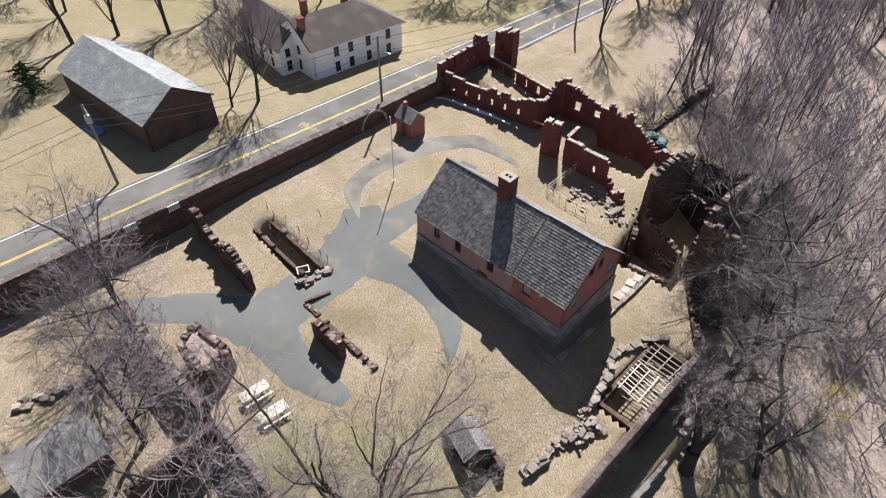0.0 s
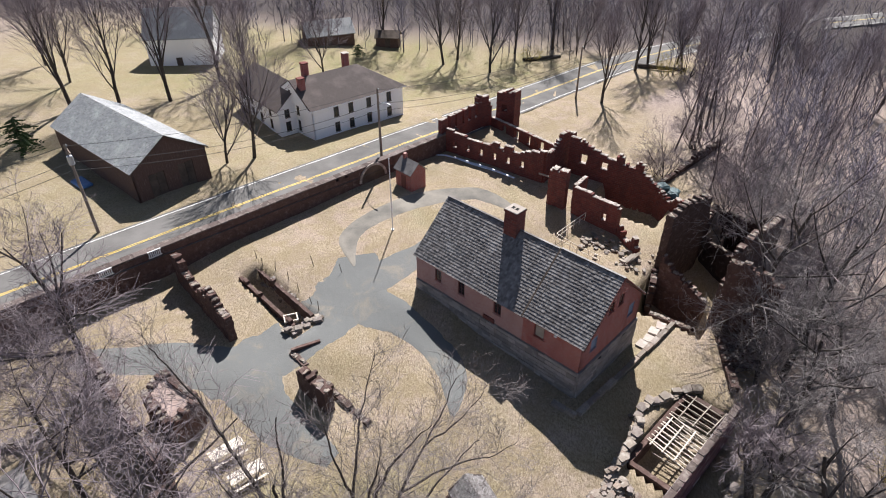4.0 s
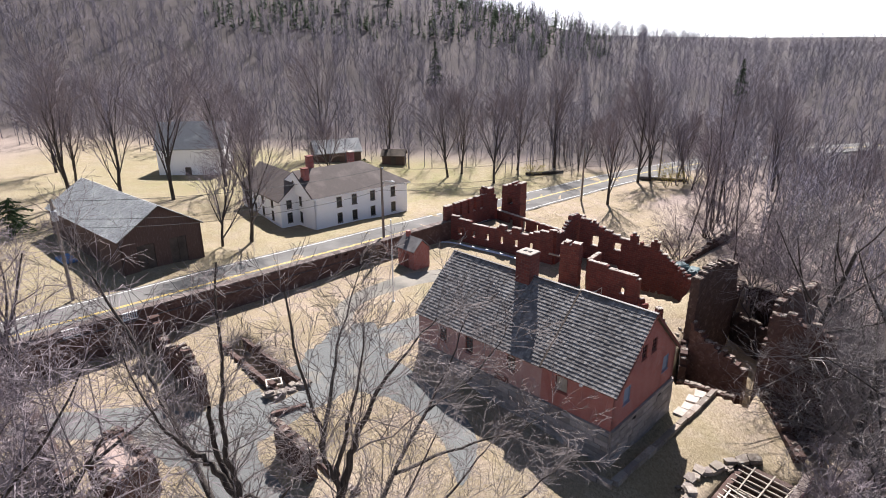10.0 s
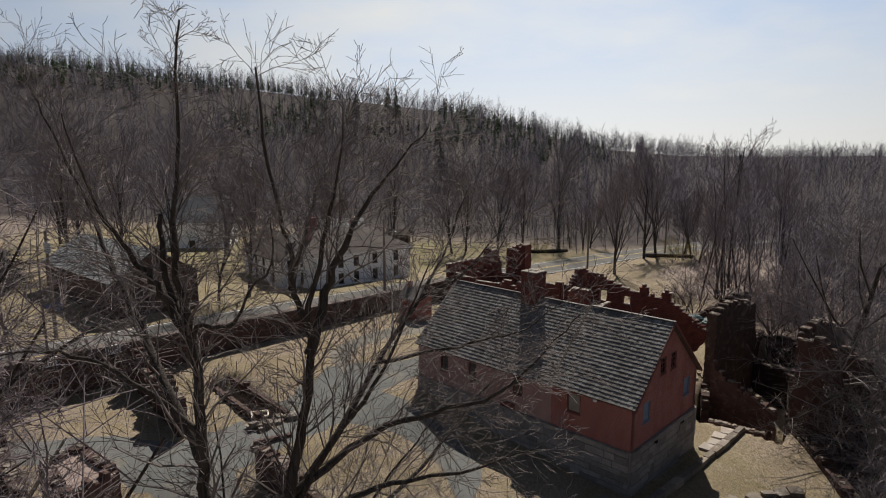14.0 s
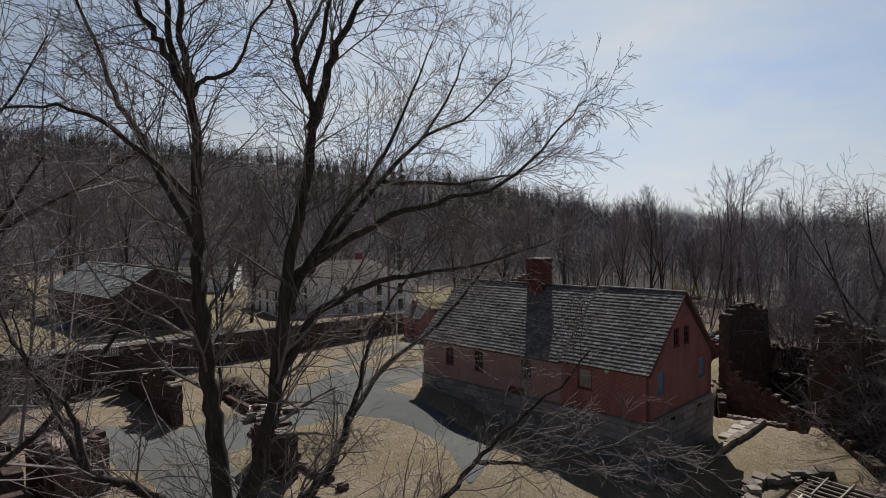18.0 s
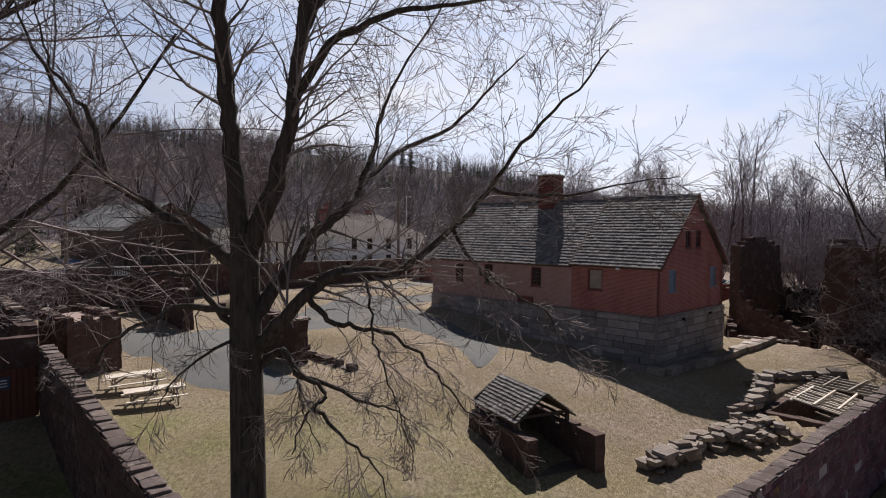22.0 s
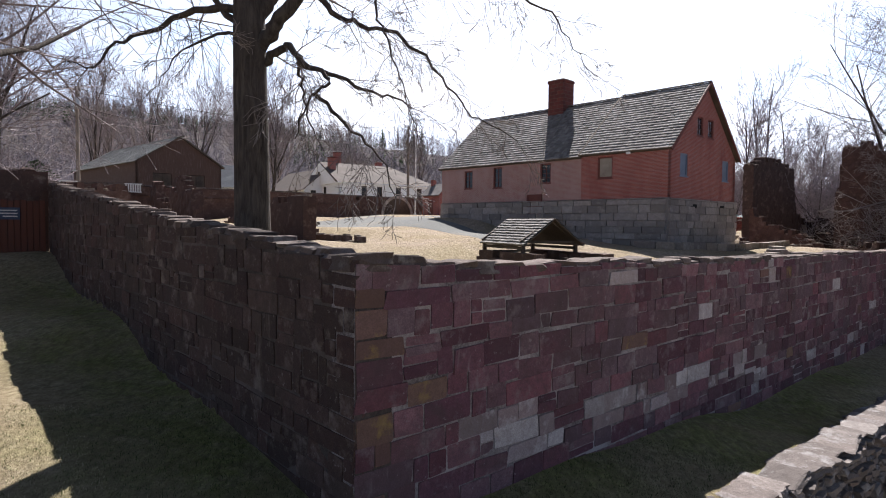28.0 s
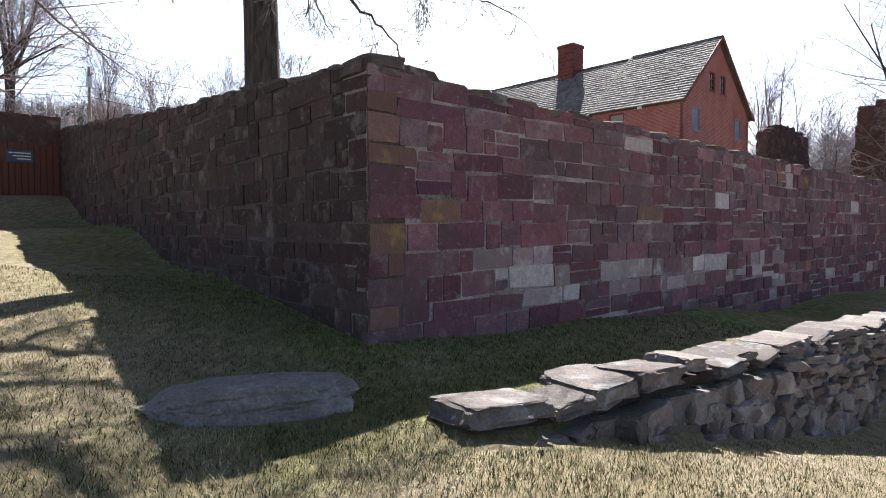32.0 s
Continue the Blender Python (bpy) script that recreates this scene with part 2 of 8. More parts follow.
def ground_mat():
    n = Nodes("dry_grass")
    litter = n.t.nodes.new("ShaderNodeAttribute")
    litter.attribute_name = "litter"
    big, mid = n.noise(0.09, 5, 0.65), n.noise(0.55, 5, 0.7)
    fine = n.noise(26.0, 6, 0.75)
    blade = n.noise(9.0, 5, 0.8, n.stretch((1.0, 0.4, 1)))
    straw = n.ramp(blade, [(0.34, (0.15, 0.115, 0.075)), (0.5, (0.335, 0.272, 0.19)), (0.66, (0.49, 0.41, 0.30))])
    green = n.ramp(blade, [(0.34, (0.085, 0.095, 0.03)), (0.66, (0.30, 0.305, 0.115))])
    bare = n.ramp(blade, [(0.34, (0.23, 0.175, 0.14)), (0.66, (0.50, 0.405, 0.335))])
    c = n.mix(n.ramp(mid, [(0.44, 0.0), (0.58, 0.9)]), straw, bare)
    mossy = n.math("ADD", n.math("MULTIPLY", big, 0.55), n.math("MULTIPLY", mid, 0.45))
    c = n.mix(n.ramp(mossy, [(0.50, 0.0), (0.64, 0.42)]), c, green)
    lush_shade = n.t.nodes.new("ShaderNodeAttribute")
    lush_shade.attribute_name = "lush_shade"
    c = n.mix(n.math("MULTIPLY", lush_shade.outputs["Fac"], n.ramp(n.noise(1.6, 5, 0.75), [(0.30, 0.4), (0.55, 1.0)])), c, green)
    c = n.mix(n.ramp(n.noise(0.28, 6, 0.7, None, 0.8), [(0.40, 0.55), (0.56, 0.0)]), c, (0.26, 0.21, 0.125))
    leaves = n.ramp(n.noise(3.2, 7, 0.8), [(0.3, (0.15, 0.115, 0.105)), (0.5, (0.33, 0.265, 0.24)), (0.68, (0.48, 0.40, 0.365))])
    c = n.mix(litter.outputs["Fac"], c, leaves)
    # far wood floor: dark, with the distance's blue haze mixed into its colour
    hazed_floor = n.t.nodes.new("ShaderNodeAttribute")
    hazed_floor.attribute_name = "hazed_floor"
    c = n.mix(hazed_floor.outputs["Fac"], c, n.ramp(n.noise(0.05, 6, 0.7), [(0.35, (0.034, 0.031, 0.037)), (0.65, (0.08, 0.069, 0.078))]))
    c = n.mix(n.ramp(fine, [(0.36, 0.45), (0.54, 0.0)]), c, (0.13, 0.10, 0.065))
    c = n.mix(n.ramp(n.noise(5.0, 5, 0.75, None, 0.6), [(0.36, 0.45), (0.5, 0.0)]), c, (0.13, 0.10, 0.06))
    h = n.math("ADD", fine, n.math("MULTIPLY", blade, 1.5))
    return n.done(c, 0.97, h, 0.9, 0.06, spec=0.1)


def shingle_mat(name, c1, c2, c3):
    n = Nodes(name)
    p = n.piece()
    g = n.noise(3.0, 5, 0.7, n.stretch((6, 1, 1)))
    big = n.noise(0.35, 5, 0.65)
    c = n.ramp(p, [(0.0, c1), (0.5, c2), (1.0, c3)])
    c = n.mix(n.ramp(g, [(0.35, 0.5), (0.65, 0.0)]), c, tuple(x * 0.55 for x in c1))
    c = n.mix(n.ramp(big, [(0.5, 0.0), (0.72, 0.5)]), c, tuple(min(1, x * 1.5) for x in c3))
    return n.done(c, 0.88, g, 0.5, 0.01, spec=0.25)


def bark_mat(name, c1, c2, scale=5.0):
    n = Nodes(name)
    v = n.stretch((scale, scale, scale * 0.14))
    r = n.noise(2.2, 6, 0.7, v, 0.6)
    big = n.noise(0.5, 3)
    c = n.ramp(r, [(0.36, c1), (0.62, c2)])
    c = n.mix(n.ramp(big, [(0.45, 0.0), (0.75, 0.4)]), c, tuple(x * 1.25 for x in c2))
    return n.done(c, 0.93, r, 0.9, 0.05, spec=0.15)


def boards_mat(name, c1, c2, c3, width=0.16, axis=2, peel=0.3):
    """Painted or bare boards, lapped along one axis, with peeling."""
    n = Nodes(name)
    sx = n.add("SeparateXYZ", Vector=n.co)
    a = sx.outputs[axis] if axis == 2 else n.math("ADD", sx.outputs[0], sx.outputs[1])
    lap = n.math("FRACT", n.math("DIVIDE", a, width))
    g = n.noise(2.0, 6, 0.75, n.stretch((1.0, 1.0, 5.0) if axis == 2 else (5.0, 5.0, 0.6)))
    c = n.mix(n.ramp(g, [(0.5 + peel * 0.1, 0.0), (0.60 + peel * 0.1, 0.85)]), c1, c2)
    c = n.mix(n.ramp(lap, [(0.0, 0.75), (0.07, 0.0)]), c, c3)
    return n.done(c, 0.8, n.math("ADD", lap, n.math("MULTIPLY", g, 0.3)), 0.5, 0.02)


M_GRASS = ground_mat()
def walk_mat():
    """Worn grey surfacing that sand and grass creep over."""
    n = Nodes("grey_worn_walk")
    f, g = n.noise(22.0, 5, 0.7), n.noise(0.35, 6, 0.75, None, 0.7)
    c = n.ramp(f, [(0.36, (0.095, 0.099, 0.098)), (0.62, (0.18, 0.183, 0.178))])
    c = n.mix(n.ramp(g, [(0.54, 0.0), (0.76, 0.6)]), c, n.ramp(f, [(0.36, (0.17, 0.14, 0.10)), (0.62, (0.36, 0.30, 0.22))]))
    return n.done(c, 0.97, f, 0.4, 0.02, spec=0.12)


M_WALK = walk_mat()
M_SANDY = plain("sandy_worn_walk", (0.12, 0.115, 0.105), (0.24, 0.22, 0.19), 2.0, 0.97, 0.4, fine=18.0, spec=0.1)
M_EARTH = plain("pinkish_rubble_earth", (0.17, 0.12, 0.105), (0.36, 0.28, 0.25), 3.0, 0.97, 0.8, fine=9.0)
# near-black colour for the shade in the dry-stone wall's gaps
M_GAPDARK = plain("dark_gap_filler", (0.022, 0.018, 0.014), (0.06, 0.048, 0.038), 6.0, 0.97, 0.8)
M_SNOW = plain("old_snow", (0.62, 0.66, 0.74), (0.82, 0.85, 0.9), 3.0, 0.7, 0.4, fine=9.0)
M_ROAD = plain("asphalt_road", (0.10, 0.097, 0.093), (0.17, 0.163, 0.156), 1.5, 0.95, 0.2, fine=30.0, spec=0.08)
M_LINE_W = plain("white_road_paint", (0.62, 0.62, 0.60), (0.8, 0.8, 0.78), 4.0, 0.7, 0.1)
M_LINE_Y = plain("yellow_road_paint", (0.62, 0.43, 0.08), (0.75, 0.55, 0.14), 4.0, 0.7, 0.1)
M_SAND = stones("sandstone_blocks", [(0.135, 0.07, 0.09), (0.25, 0.10, 0.12), (0.25, 0.15, 0.165), (0.17, 0.125, 0.14), (0.31, 0.165, 0.185), (0.13, 0.055, 0.078), (0.24, 0.115, 0.14)], 7.0, 0.42, (0.30, 0.26, 0.26), (0.33, 0.29, 0.29), (0.085, 0.06, 0.062))
# stained sandstone, its palette lowered to carry the south-west arm's shade
M_SANDSHADE = stones("shade_dark_stained_sandstone", [(0.08, 0.05, 0.046), (0.11, 0.062, 0.055), (0.095, 0.068, 0.058), (0.12, 0.08, 0.07), (0.075, 0.048, 0.046)], 7.0, 0.42, (0.26, 0.22, 0.19), (0.30, 0.27, 0.25), (0.055, 0.042, 0.036))
M_PALE = stones("pale_limewashed_blocks", [(0.30, 0.22, 0.22), (0.52, 0.49, 0.49), (0.34, 0.27, 0.28), (0.62, 0.60, 0.60)], 7.0, 0.5, (0.62, 0.60, 0.59))
M_OCHRE = stones("ochre_lichened_blocks", [(0.19, 0.12, 0.10), (0.21, 0.12, 0.11), (0.22, 0.15, 0.10)], 7.0, 0.5, (0.36, 0.26, 0.07))
M_MORTAR = plain("lime_mortar", (0.04, 0.032, 0.032), (0.36, 0.32, 0.315), 6.0, 0.95, 0.6)
# mortar for the same arm, its shade put into the colour
M_MORTARSHADE = plain("shade_dark_mortar", (0.035, 0.028, 0.026), (0.12, 0.098, 0.088), 3.0, 0.95, 0.6)
M_FIELD = stones("field_stones", [(0.22, 0.18, 0.15), (0.34, 0.29, 0.24), (0.27, 0.23, 0.22), (0.40, 0.35, 0.29), (0.30, 0.22, 0.18)], 6.0, 0.45, (0.42, 0.40, 0.36))
M_RUBBLE = stones("rubble_wall", [(0.075, 0.048, 0.042), (0.15, 0.088, 0.075), (0.11, 0.078, 0.068)], 2.6, 0.35, (0.22, 0.165, 0.145))
# pale stone; on ruin tops its paleness stands in for sunlight
M_CAP = stones("pale_sun_toned_stone", [(0.44, 0.385, 0.34), (0.56, 0.50, 0.445), (0.38, 0.32, 0.285)], 6.0, 0.6, (0.58, 0.54, 0.49))
M_BRICK = brick_mat("red_brick", (0.41, 0.115, 0.092), (0.265, 0.075, 0.063), (0.40, 0.29, 0.265))
M_PINK = brick_mat("limewashed_pink_brick", (0.39, 0.205, 0.185), (0.31, 0.14, 0.125), (0.43, 0.345, 0.32), (0.50, 0.35, 0.325))
M_RUIN = brick_mat("ruined_red_masonry", (0.185, 0.055, 0.045), (0.105, 0.038, 0.035), (0.17, 0.12, 0.105), (0.065, 0.035, 0.034), 0.5, 0.24)
M_FOUND = stones("grey_foundation_stone", [(0.29, 0.26, 0.245), (0.38, 0.34, 0.315), (0.33, 0.29, 0.28)], 4.0, 0.5, (0.40, 0.37, 0.34))
M_SHINGLE = shingle_mat("weathered_wood_shingles", (0.125, 0.115, 0.113), (0.195, 0.182, 0.178), (0.30, 0.284, 0.276))
M_BARNROOF = shingle_mat("grey_barn_shingles", (0.24, 0.25, 0.26), (0.31, 0.32, 0.33), (0.38, 0.385, 0.38))
M_WHROOF = shingle_mat("brown_grey_asphalt_shingles", (0.078, 0.063, 0.059), (0.101, 0.082, 0.076), (0.129, 0.105, 0.097))
M_WHITE = boards_mat("peeling_white_clapboard", (0.90, 0.90, 0.91), (0.52, 0.47, 0.43), (0.6, 0.6, 0.62), 0.15, 2, 1.3)
M_BARN = boards_mat("dark_barn_boards", (0.105, 0.062, 0.048), (0.17, 0.12, 0.10), (0.035, 0.025, 0.02), 0.24, 0)
M_GATE = boards_mat("red_brown_gate_boards", (0.11, 0.042, 0.03), (0.085, 0.04, 0.03), (0.03, 0.015, 0.012), 0.2, 0)
M_TIMBER = plain("weathered_timber", (0.20, 0.17, 0.14), (0.38, 0.34, 0.29), 5.0, 0.85, 0.3, (1, 1, 1))
M_TABLE = plain("sun_bleached_table_boards", (0.55, 0.48, 0.40), (0.72, 0.66, 0.57), 5.0, 0.8, 0.2)
M_DARKWOOD = plain("dark_timber", (0.05, 0.038, 0.03), (0.12, 0.09, 0.07), 5.0, 0.85, 0.3)
M_TRIM = plain("dark_red_trim", (0.11, 0.035, 0.03), (0.17, 0.06, 0.05), 5.0, 0.7, 0.2)
M_BLUE = plain("blue_grey_shutter", (0.13, 0.17, 0.24), (0.20, 0.25, 0.33), 5.0, 0.7, 0.2)
M_POLE = plain("grey_utility_pole", (0.14, 0.11, 0.09), (0.27, 0.22, 0.18), 4.0, 0.9, 0.3)
M_WHITEPOLE = plain("white_painted_metal", (0.62, 0.62, 0.62), (0.78, 0.78, 0.78), 4.0, 0.45, 0.05)
M_METAL = plain("grey_galvanised_metal", (0.30, 0.32, 0.34), (0.48, 0.5, 0.52), 4.0, 0.45, 0.1, metal=0.6)
M_WIRE = plain("black_cable", (0.02, 0.02, 0.02), (0.05, 0.05, 0.05), 4.0, 0.6, 0.0)
M_TARP = plain("blue_green_tarpaulin", (0.04, 0.08, 0.085), (0.10, 0.16, 0.17), 3.0, 0.55, 0.3)
M_BLUETARP = plain("blue_tarpaulin", (0.05, 0.12, 0.30), (0.12, 0.24, 0.45), 3.0, 0.5, 0.3)
M_SIGN = plain("pale_sign_board", (0.55, 0.55, 0.55), (0.7, 0.7, 0.7), 3.0, 0.5, 0.0)
M_SIGNBLUE = plain("blue_sign_board", (0.03, 0.05, 0.10), (0.06, 0.08, 0.14), 3.0, 0.5, 0.0)
# black that paints the shade inside flue mouths and vent slots
M_HOLESHADE = plain("black_hole_shade", (0.008, 0.008, 0.008), (0.02, 0.02, 0.02), 3.0, 1.0, 0.0)
M_BARK = bark_mat("grey_brown_bark", (0.03, 0.025, 0.023), (0.085, 0.072, 0.064), 6.0)
M_TWIG = plain("brown_grey_twigs", (0.085, 0.07, 0.068), (0.24, 0.205, 0.198), 3.0, 0.9, 0.0)
M_TWIGP = plain("mauve_grey_twigs", (0.125, 0.103, 0.11), (0.275, 0.23, 0.243), 3.0, 0.9, 0.0)
M_TWIGL = plain("pale_grey_twigs", (0.125, 0.11, 0.107), (0.28, 0.25, 0.24), 3.0, 0.9, 0.0)
# bare wood colour shifted blue in place of distance haze
M_WOODS = plain("haze_tinted_bare_woods", (0.05, 0.046, 0.06), (0.118, 0.104, 0.13), 0.08, 0.95, 0.0)
M_NEEDLE = plain("dark_green_needles", (0.018, 0.035, 0.012), (0.05, 0.085, 0.03), 3.0, 0.8, 0.0)
M_YELLOW = plain("yellow_budding_twigs", (0.30, 0.24, 0.06), (0.48, 0.40, 0.12), 3.0, 0.9, 0.0)
def blade_mat(name="grass_blades", tint=1.0):
    n = Nodes(name)
    f = n.math("ADD", n.math("MULTIPLY", n.piece(), 0.45), n.math("MULTIPLY", n.noise(1.1, 4, 0.7), 0.75))
    f = n.math("MULTIPLY", f, tint)
    return n.done(n.ramp(f, [(0.36, (0.032, 0.048, 0.016)), (0.52, (0.10, 0.118, 0.042)), (0.62, (0.32, 0.275, 0.165)), (0.8, (0.50, 0.43, 0.30))]), 0.9, None, spec=0.15)


M_BLADE = blade_mat("grass_blades", 0.94)
# greener blades, darkened to carry the wall's shade
M_BLADESHADE = blade_mat("shade_dark_green_blades", 0.68)


def glass():
    n = Nodes("dark_window_glass")
    return n.done((0.02, 0.025, 0.03), 0.08, None, spec=0.6)


M_GLASS = glass()

# ---- building helpers ----
def mesh_of(name, verts, faces, material, smooth=False):
    me = bpy.data.meshes.new(name)
    me.from_pydata([tuple(v) for v in verts], [], [tuple(f) for f in faces])
    me.materials.append(material)
    if smooth:
        me.polygons.foreach_set("use_smooth", [True] * len(me.polygons))
    me.update()
    return me


def adopt(ob, parent):
    if parent is not None:
        ob.parent = parent
    return ob


def part(name, bm, material, parent=None, label=""):
    """Links a bmesh (or a mesh) as one mesh object under a thing or a part."""
    if isinstance(bm, bmesh.types.BMesh):
        me = bpy.data.meshes.new(name)
        bmesh.ops.recalc_face_normals(bm, faces=bm.faces)
        bm.to_mesh(me)
        bm.free()
        me.materials.append(material)
    else:
        me = bm
    ob = adopt(new(name, me), parent)
    return tagged(ob, label)


def thing(name, m, label, category, group="", kind=""):
    ob = new(name)
    ob.matrix_world = m
    ob.empty_display_size = 0.3
    return tagged(ob, label, category, group, kind)


def box(bm, x0, x1, y0, y1, z0, z1, m=None):
    v = [bm.verts.new((x, y, z)) for z in (z0, z1) for x, y in ((x0, y0), (x1, y0), (x1, y1), (x0, y1))]
    if m is not None:
        for q in v:
            q.co = m @ q.co
    for f in ((3, 2, 1, 0), (4, 5, 6, 7), (0, 1, 5, 4), (1, 2, 6, 5), (2, 3, 7, 6), (3, 0, 4, 7)):
        bm.faces.new([v[i] for i in f])
    return v


def boxes(*rows):
    bm = bmesh.new()
    for r in rows:
        box(bm, *r)
    return bm


def bevelled(bm, w=0.01):
    bmesh.ops.bevel(bm, geom=bm.edges[:], offset=w, segments=1, affect="EDGES")
    return bm


def beam(bm, a, b, w, h=None):
    """A squared bar from a to b."""
    a, b = Vector(a), Vector(b)
    d = b - a
    m = Matrix.Translation(a) @ d.to_track_quat("X", "Z").to_matrix().to_4x4()
    h = h or w
    return box(bm, 0, d.length, -w / 2, w / 2, -h / 2, h / 2, m)


def prism(bm, poly, axis_vec):
    """Extrudes a polygon of 3D points along a vector."""
    a = [bm.verts.new(p) for p in poly]
    b = [bm.verts.new(Vector(p) + Vector(axis_vec)) for p in poly]
    n = len(poly)
    bm.faces.new(a[::-1])
    bm.faces.new(b)
    for i in range(n):
        bm.faces.new((a[i], a[(i + 1) % n], b[(i + 1) % n], b[i]))


def tube(verts, faces, pts, radii, sides):
    """Appends a tapered tube along points to vertex and face lists."""
    start = len(verts)
    n = len(pts)
    up = Vector((0.13, 0.27, 0.95))
    for i, (p, r) in enumerate(zip(pts, radii)):
        d = (pts[min(i + 1, n - 1)] - pts[max(i - 1, 0)])
        if d.length < 1e-6:
            d = Vector((0, 0, 1))
        d.normalize()
        u = d.cross(up)
        if u.length < 0.05:
            u = d.cross(Vector((1, 0, 0)))
        u.normalize()
        w = d.cross(u)
        for k in range(sides):
            a = 2 * math.pi * k / sides
            verts.append(p + (u * math.cos(a) + w * math.sin(a)) * r)
    for i in range(n - 1):
        o = start + i * sides
        for k in range(sides):
            k2 = (k + 1) % sides
            faces.append((o + k, o + k2, o + sides + k2, o + sides + k))


def rnd(a, b):
    return random.uniform(a, b)


def rough_stone(sx, sy, sz, jit=0.12):
    """Vertices and faces of one hewn block about the origin, its edges worn."""
    v = []
    cw = [min(0.35, 0.022 / s) * 2 for s in (sx, sy, sz)]
    for z in (-1, 1):
        for y in (-1, 1):
            for x in (-1, 1):
                j = [1 + rnd(-jit, jit) for _ in range(3)]
                for ax in range(3):
                    s = [x, y, z]
                    s[ax] *= 1 - cw[ax]
                    v.append((s[0] * sx / 2 * j[0], s[1] * sy / 2 * j[1], s[2] * sz / 2 * j[2]))
    # corner k has verts 3k (pulled in x), 3k+1 (in y), 3k+2 (in z)
    f = []
    K = lambda x, y, z: (z * 4 + y * 2 + x) * 3
    for s in (0, 1):
        q = lambda a, b, ax: [K(s, a, b), K(a, s, b), K(a, b, s)][ax] + ax
        for ax in range(3):
            # face whose normal is ax: uses verts pulled in the other two axes -> an octagon
            ring = []
            for a, b in ((0, 0), (1, 0), (1, 1), (0, 1)):
                co = [a, b]
                co.insert(ax, s)
                k = K(*co)
                o1, o2 = [i for i in range(3) if i != ax]
                pair = [k + o1, k + o2]
                if (a, b) in ((0, 0), (1, 1)):
                    pair = pair[::-1]
                ring += pair
            f.append(tuple(ring))
    for z in (0, 1):
        for y in (0, 1):
            for x in (0, 1):
                k = K(x, y, z)
                f.append((k, k + 1, k + 2))
    # edge bevels along each axis
    for ax in range(3):
        o1, o2 = [i for i in range(3) if i != ax]
        for a in (0, 1):
            for b in (0, 1):
                c0, c1 = [a, b], [a, b]
                c0.insert(ax, 0)
                c1.insert(ax, 1)
                k0, k1 = K(*c0), K(*c1)
                f.append((k0 + o1, k0 + o2, k1 + o2, k1 + o1))
    return v, f


def rock(sx, sy, sz, seed, sub=2, worn=False):
    """Vertices and faces of a worn, blocky field stone about the origin."""
    bm = bmesh.new()
    bmesh.ops.create_icosphere(bm, subdivisions=sub, radius=1.0)
    o = Vector((seed * 1.7, seed * 0.31, seed * 2.3))
    vs = []
    for v in bm.verts:
        c = v.co
        b = Vector([math.copysign(min(abs(q) ** (0.66 if worn else 0.5), 0.93 if worn else 0.84), q) for q in c])
        k = 1 + 0.24 * noise.noise(c * 1.1 + o) + 0.16 * noise.noise(c * 2.9 + o) + (0.10 * abs(noise.noise(c * 6.0 + o)) + (0.04 if worn else 0.06) * noise.noise(Vector((c.x * 4, c.y * 4, c.z * (5 if worn else 14))) + o) if sub > 1 else 0.0)
        vs.append((b.x * k * sx / 1.7, b.y * k * sy / 1.7, b.z * (1 + 0.4 * (k - 1)) * sz / 1.7))
    fs = [tuple(v.index for v in f.verts) for f in bm.faces]
    bm.free()
    return vs, fs


def smoothstep(a, b, x):
    t = min(1.0, max(0.0, (x - a) / (b - a)))
    return t * t * (3 - 2 * t)


def polyline_z(pts, s):
    """The value at s of a profile of (s, value) pairs."""
    return float(np.interp(s, [p[0] for p in pts], [p[1] for p in pts]))


class Pieces:
    """Gathers many loose pieces into one mesh."""
    def __init__(self):
        self.v, self.f = [], []

    def put(self, vf, m):
        o = len(self.v)
        self.v += [m @ Vector(p) for p in vf[0]]
        self.f += [tuple(i + o for i in q) for q in vf[1]]

    def mesh(self, name, material):
        return mesh_of(name, self.v, self.f, material)


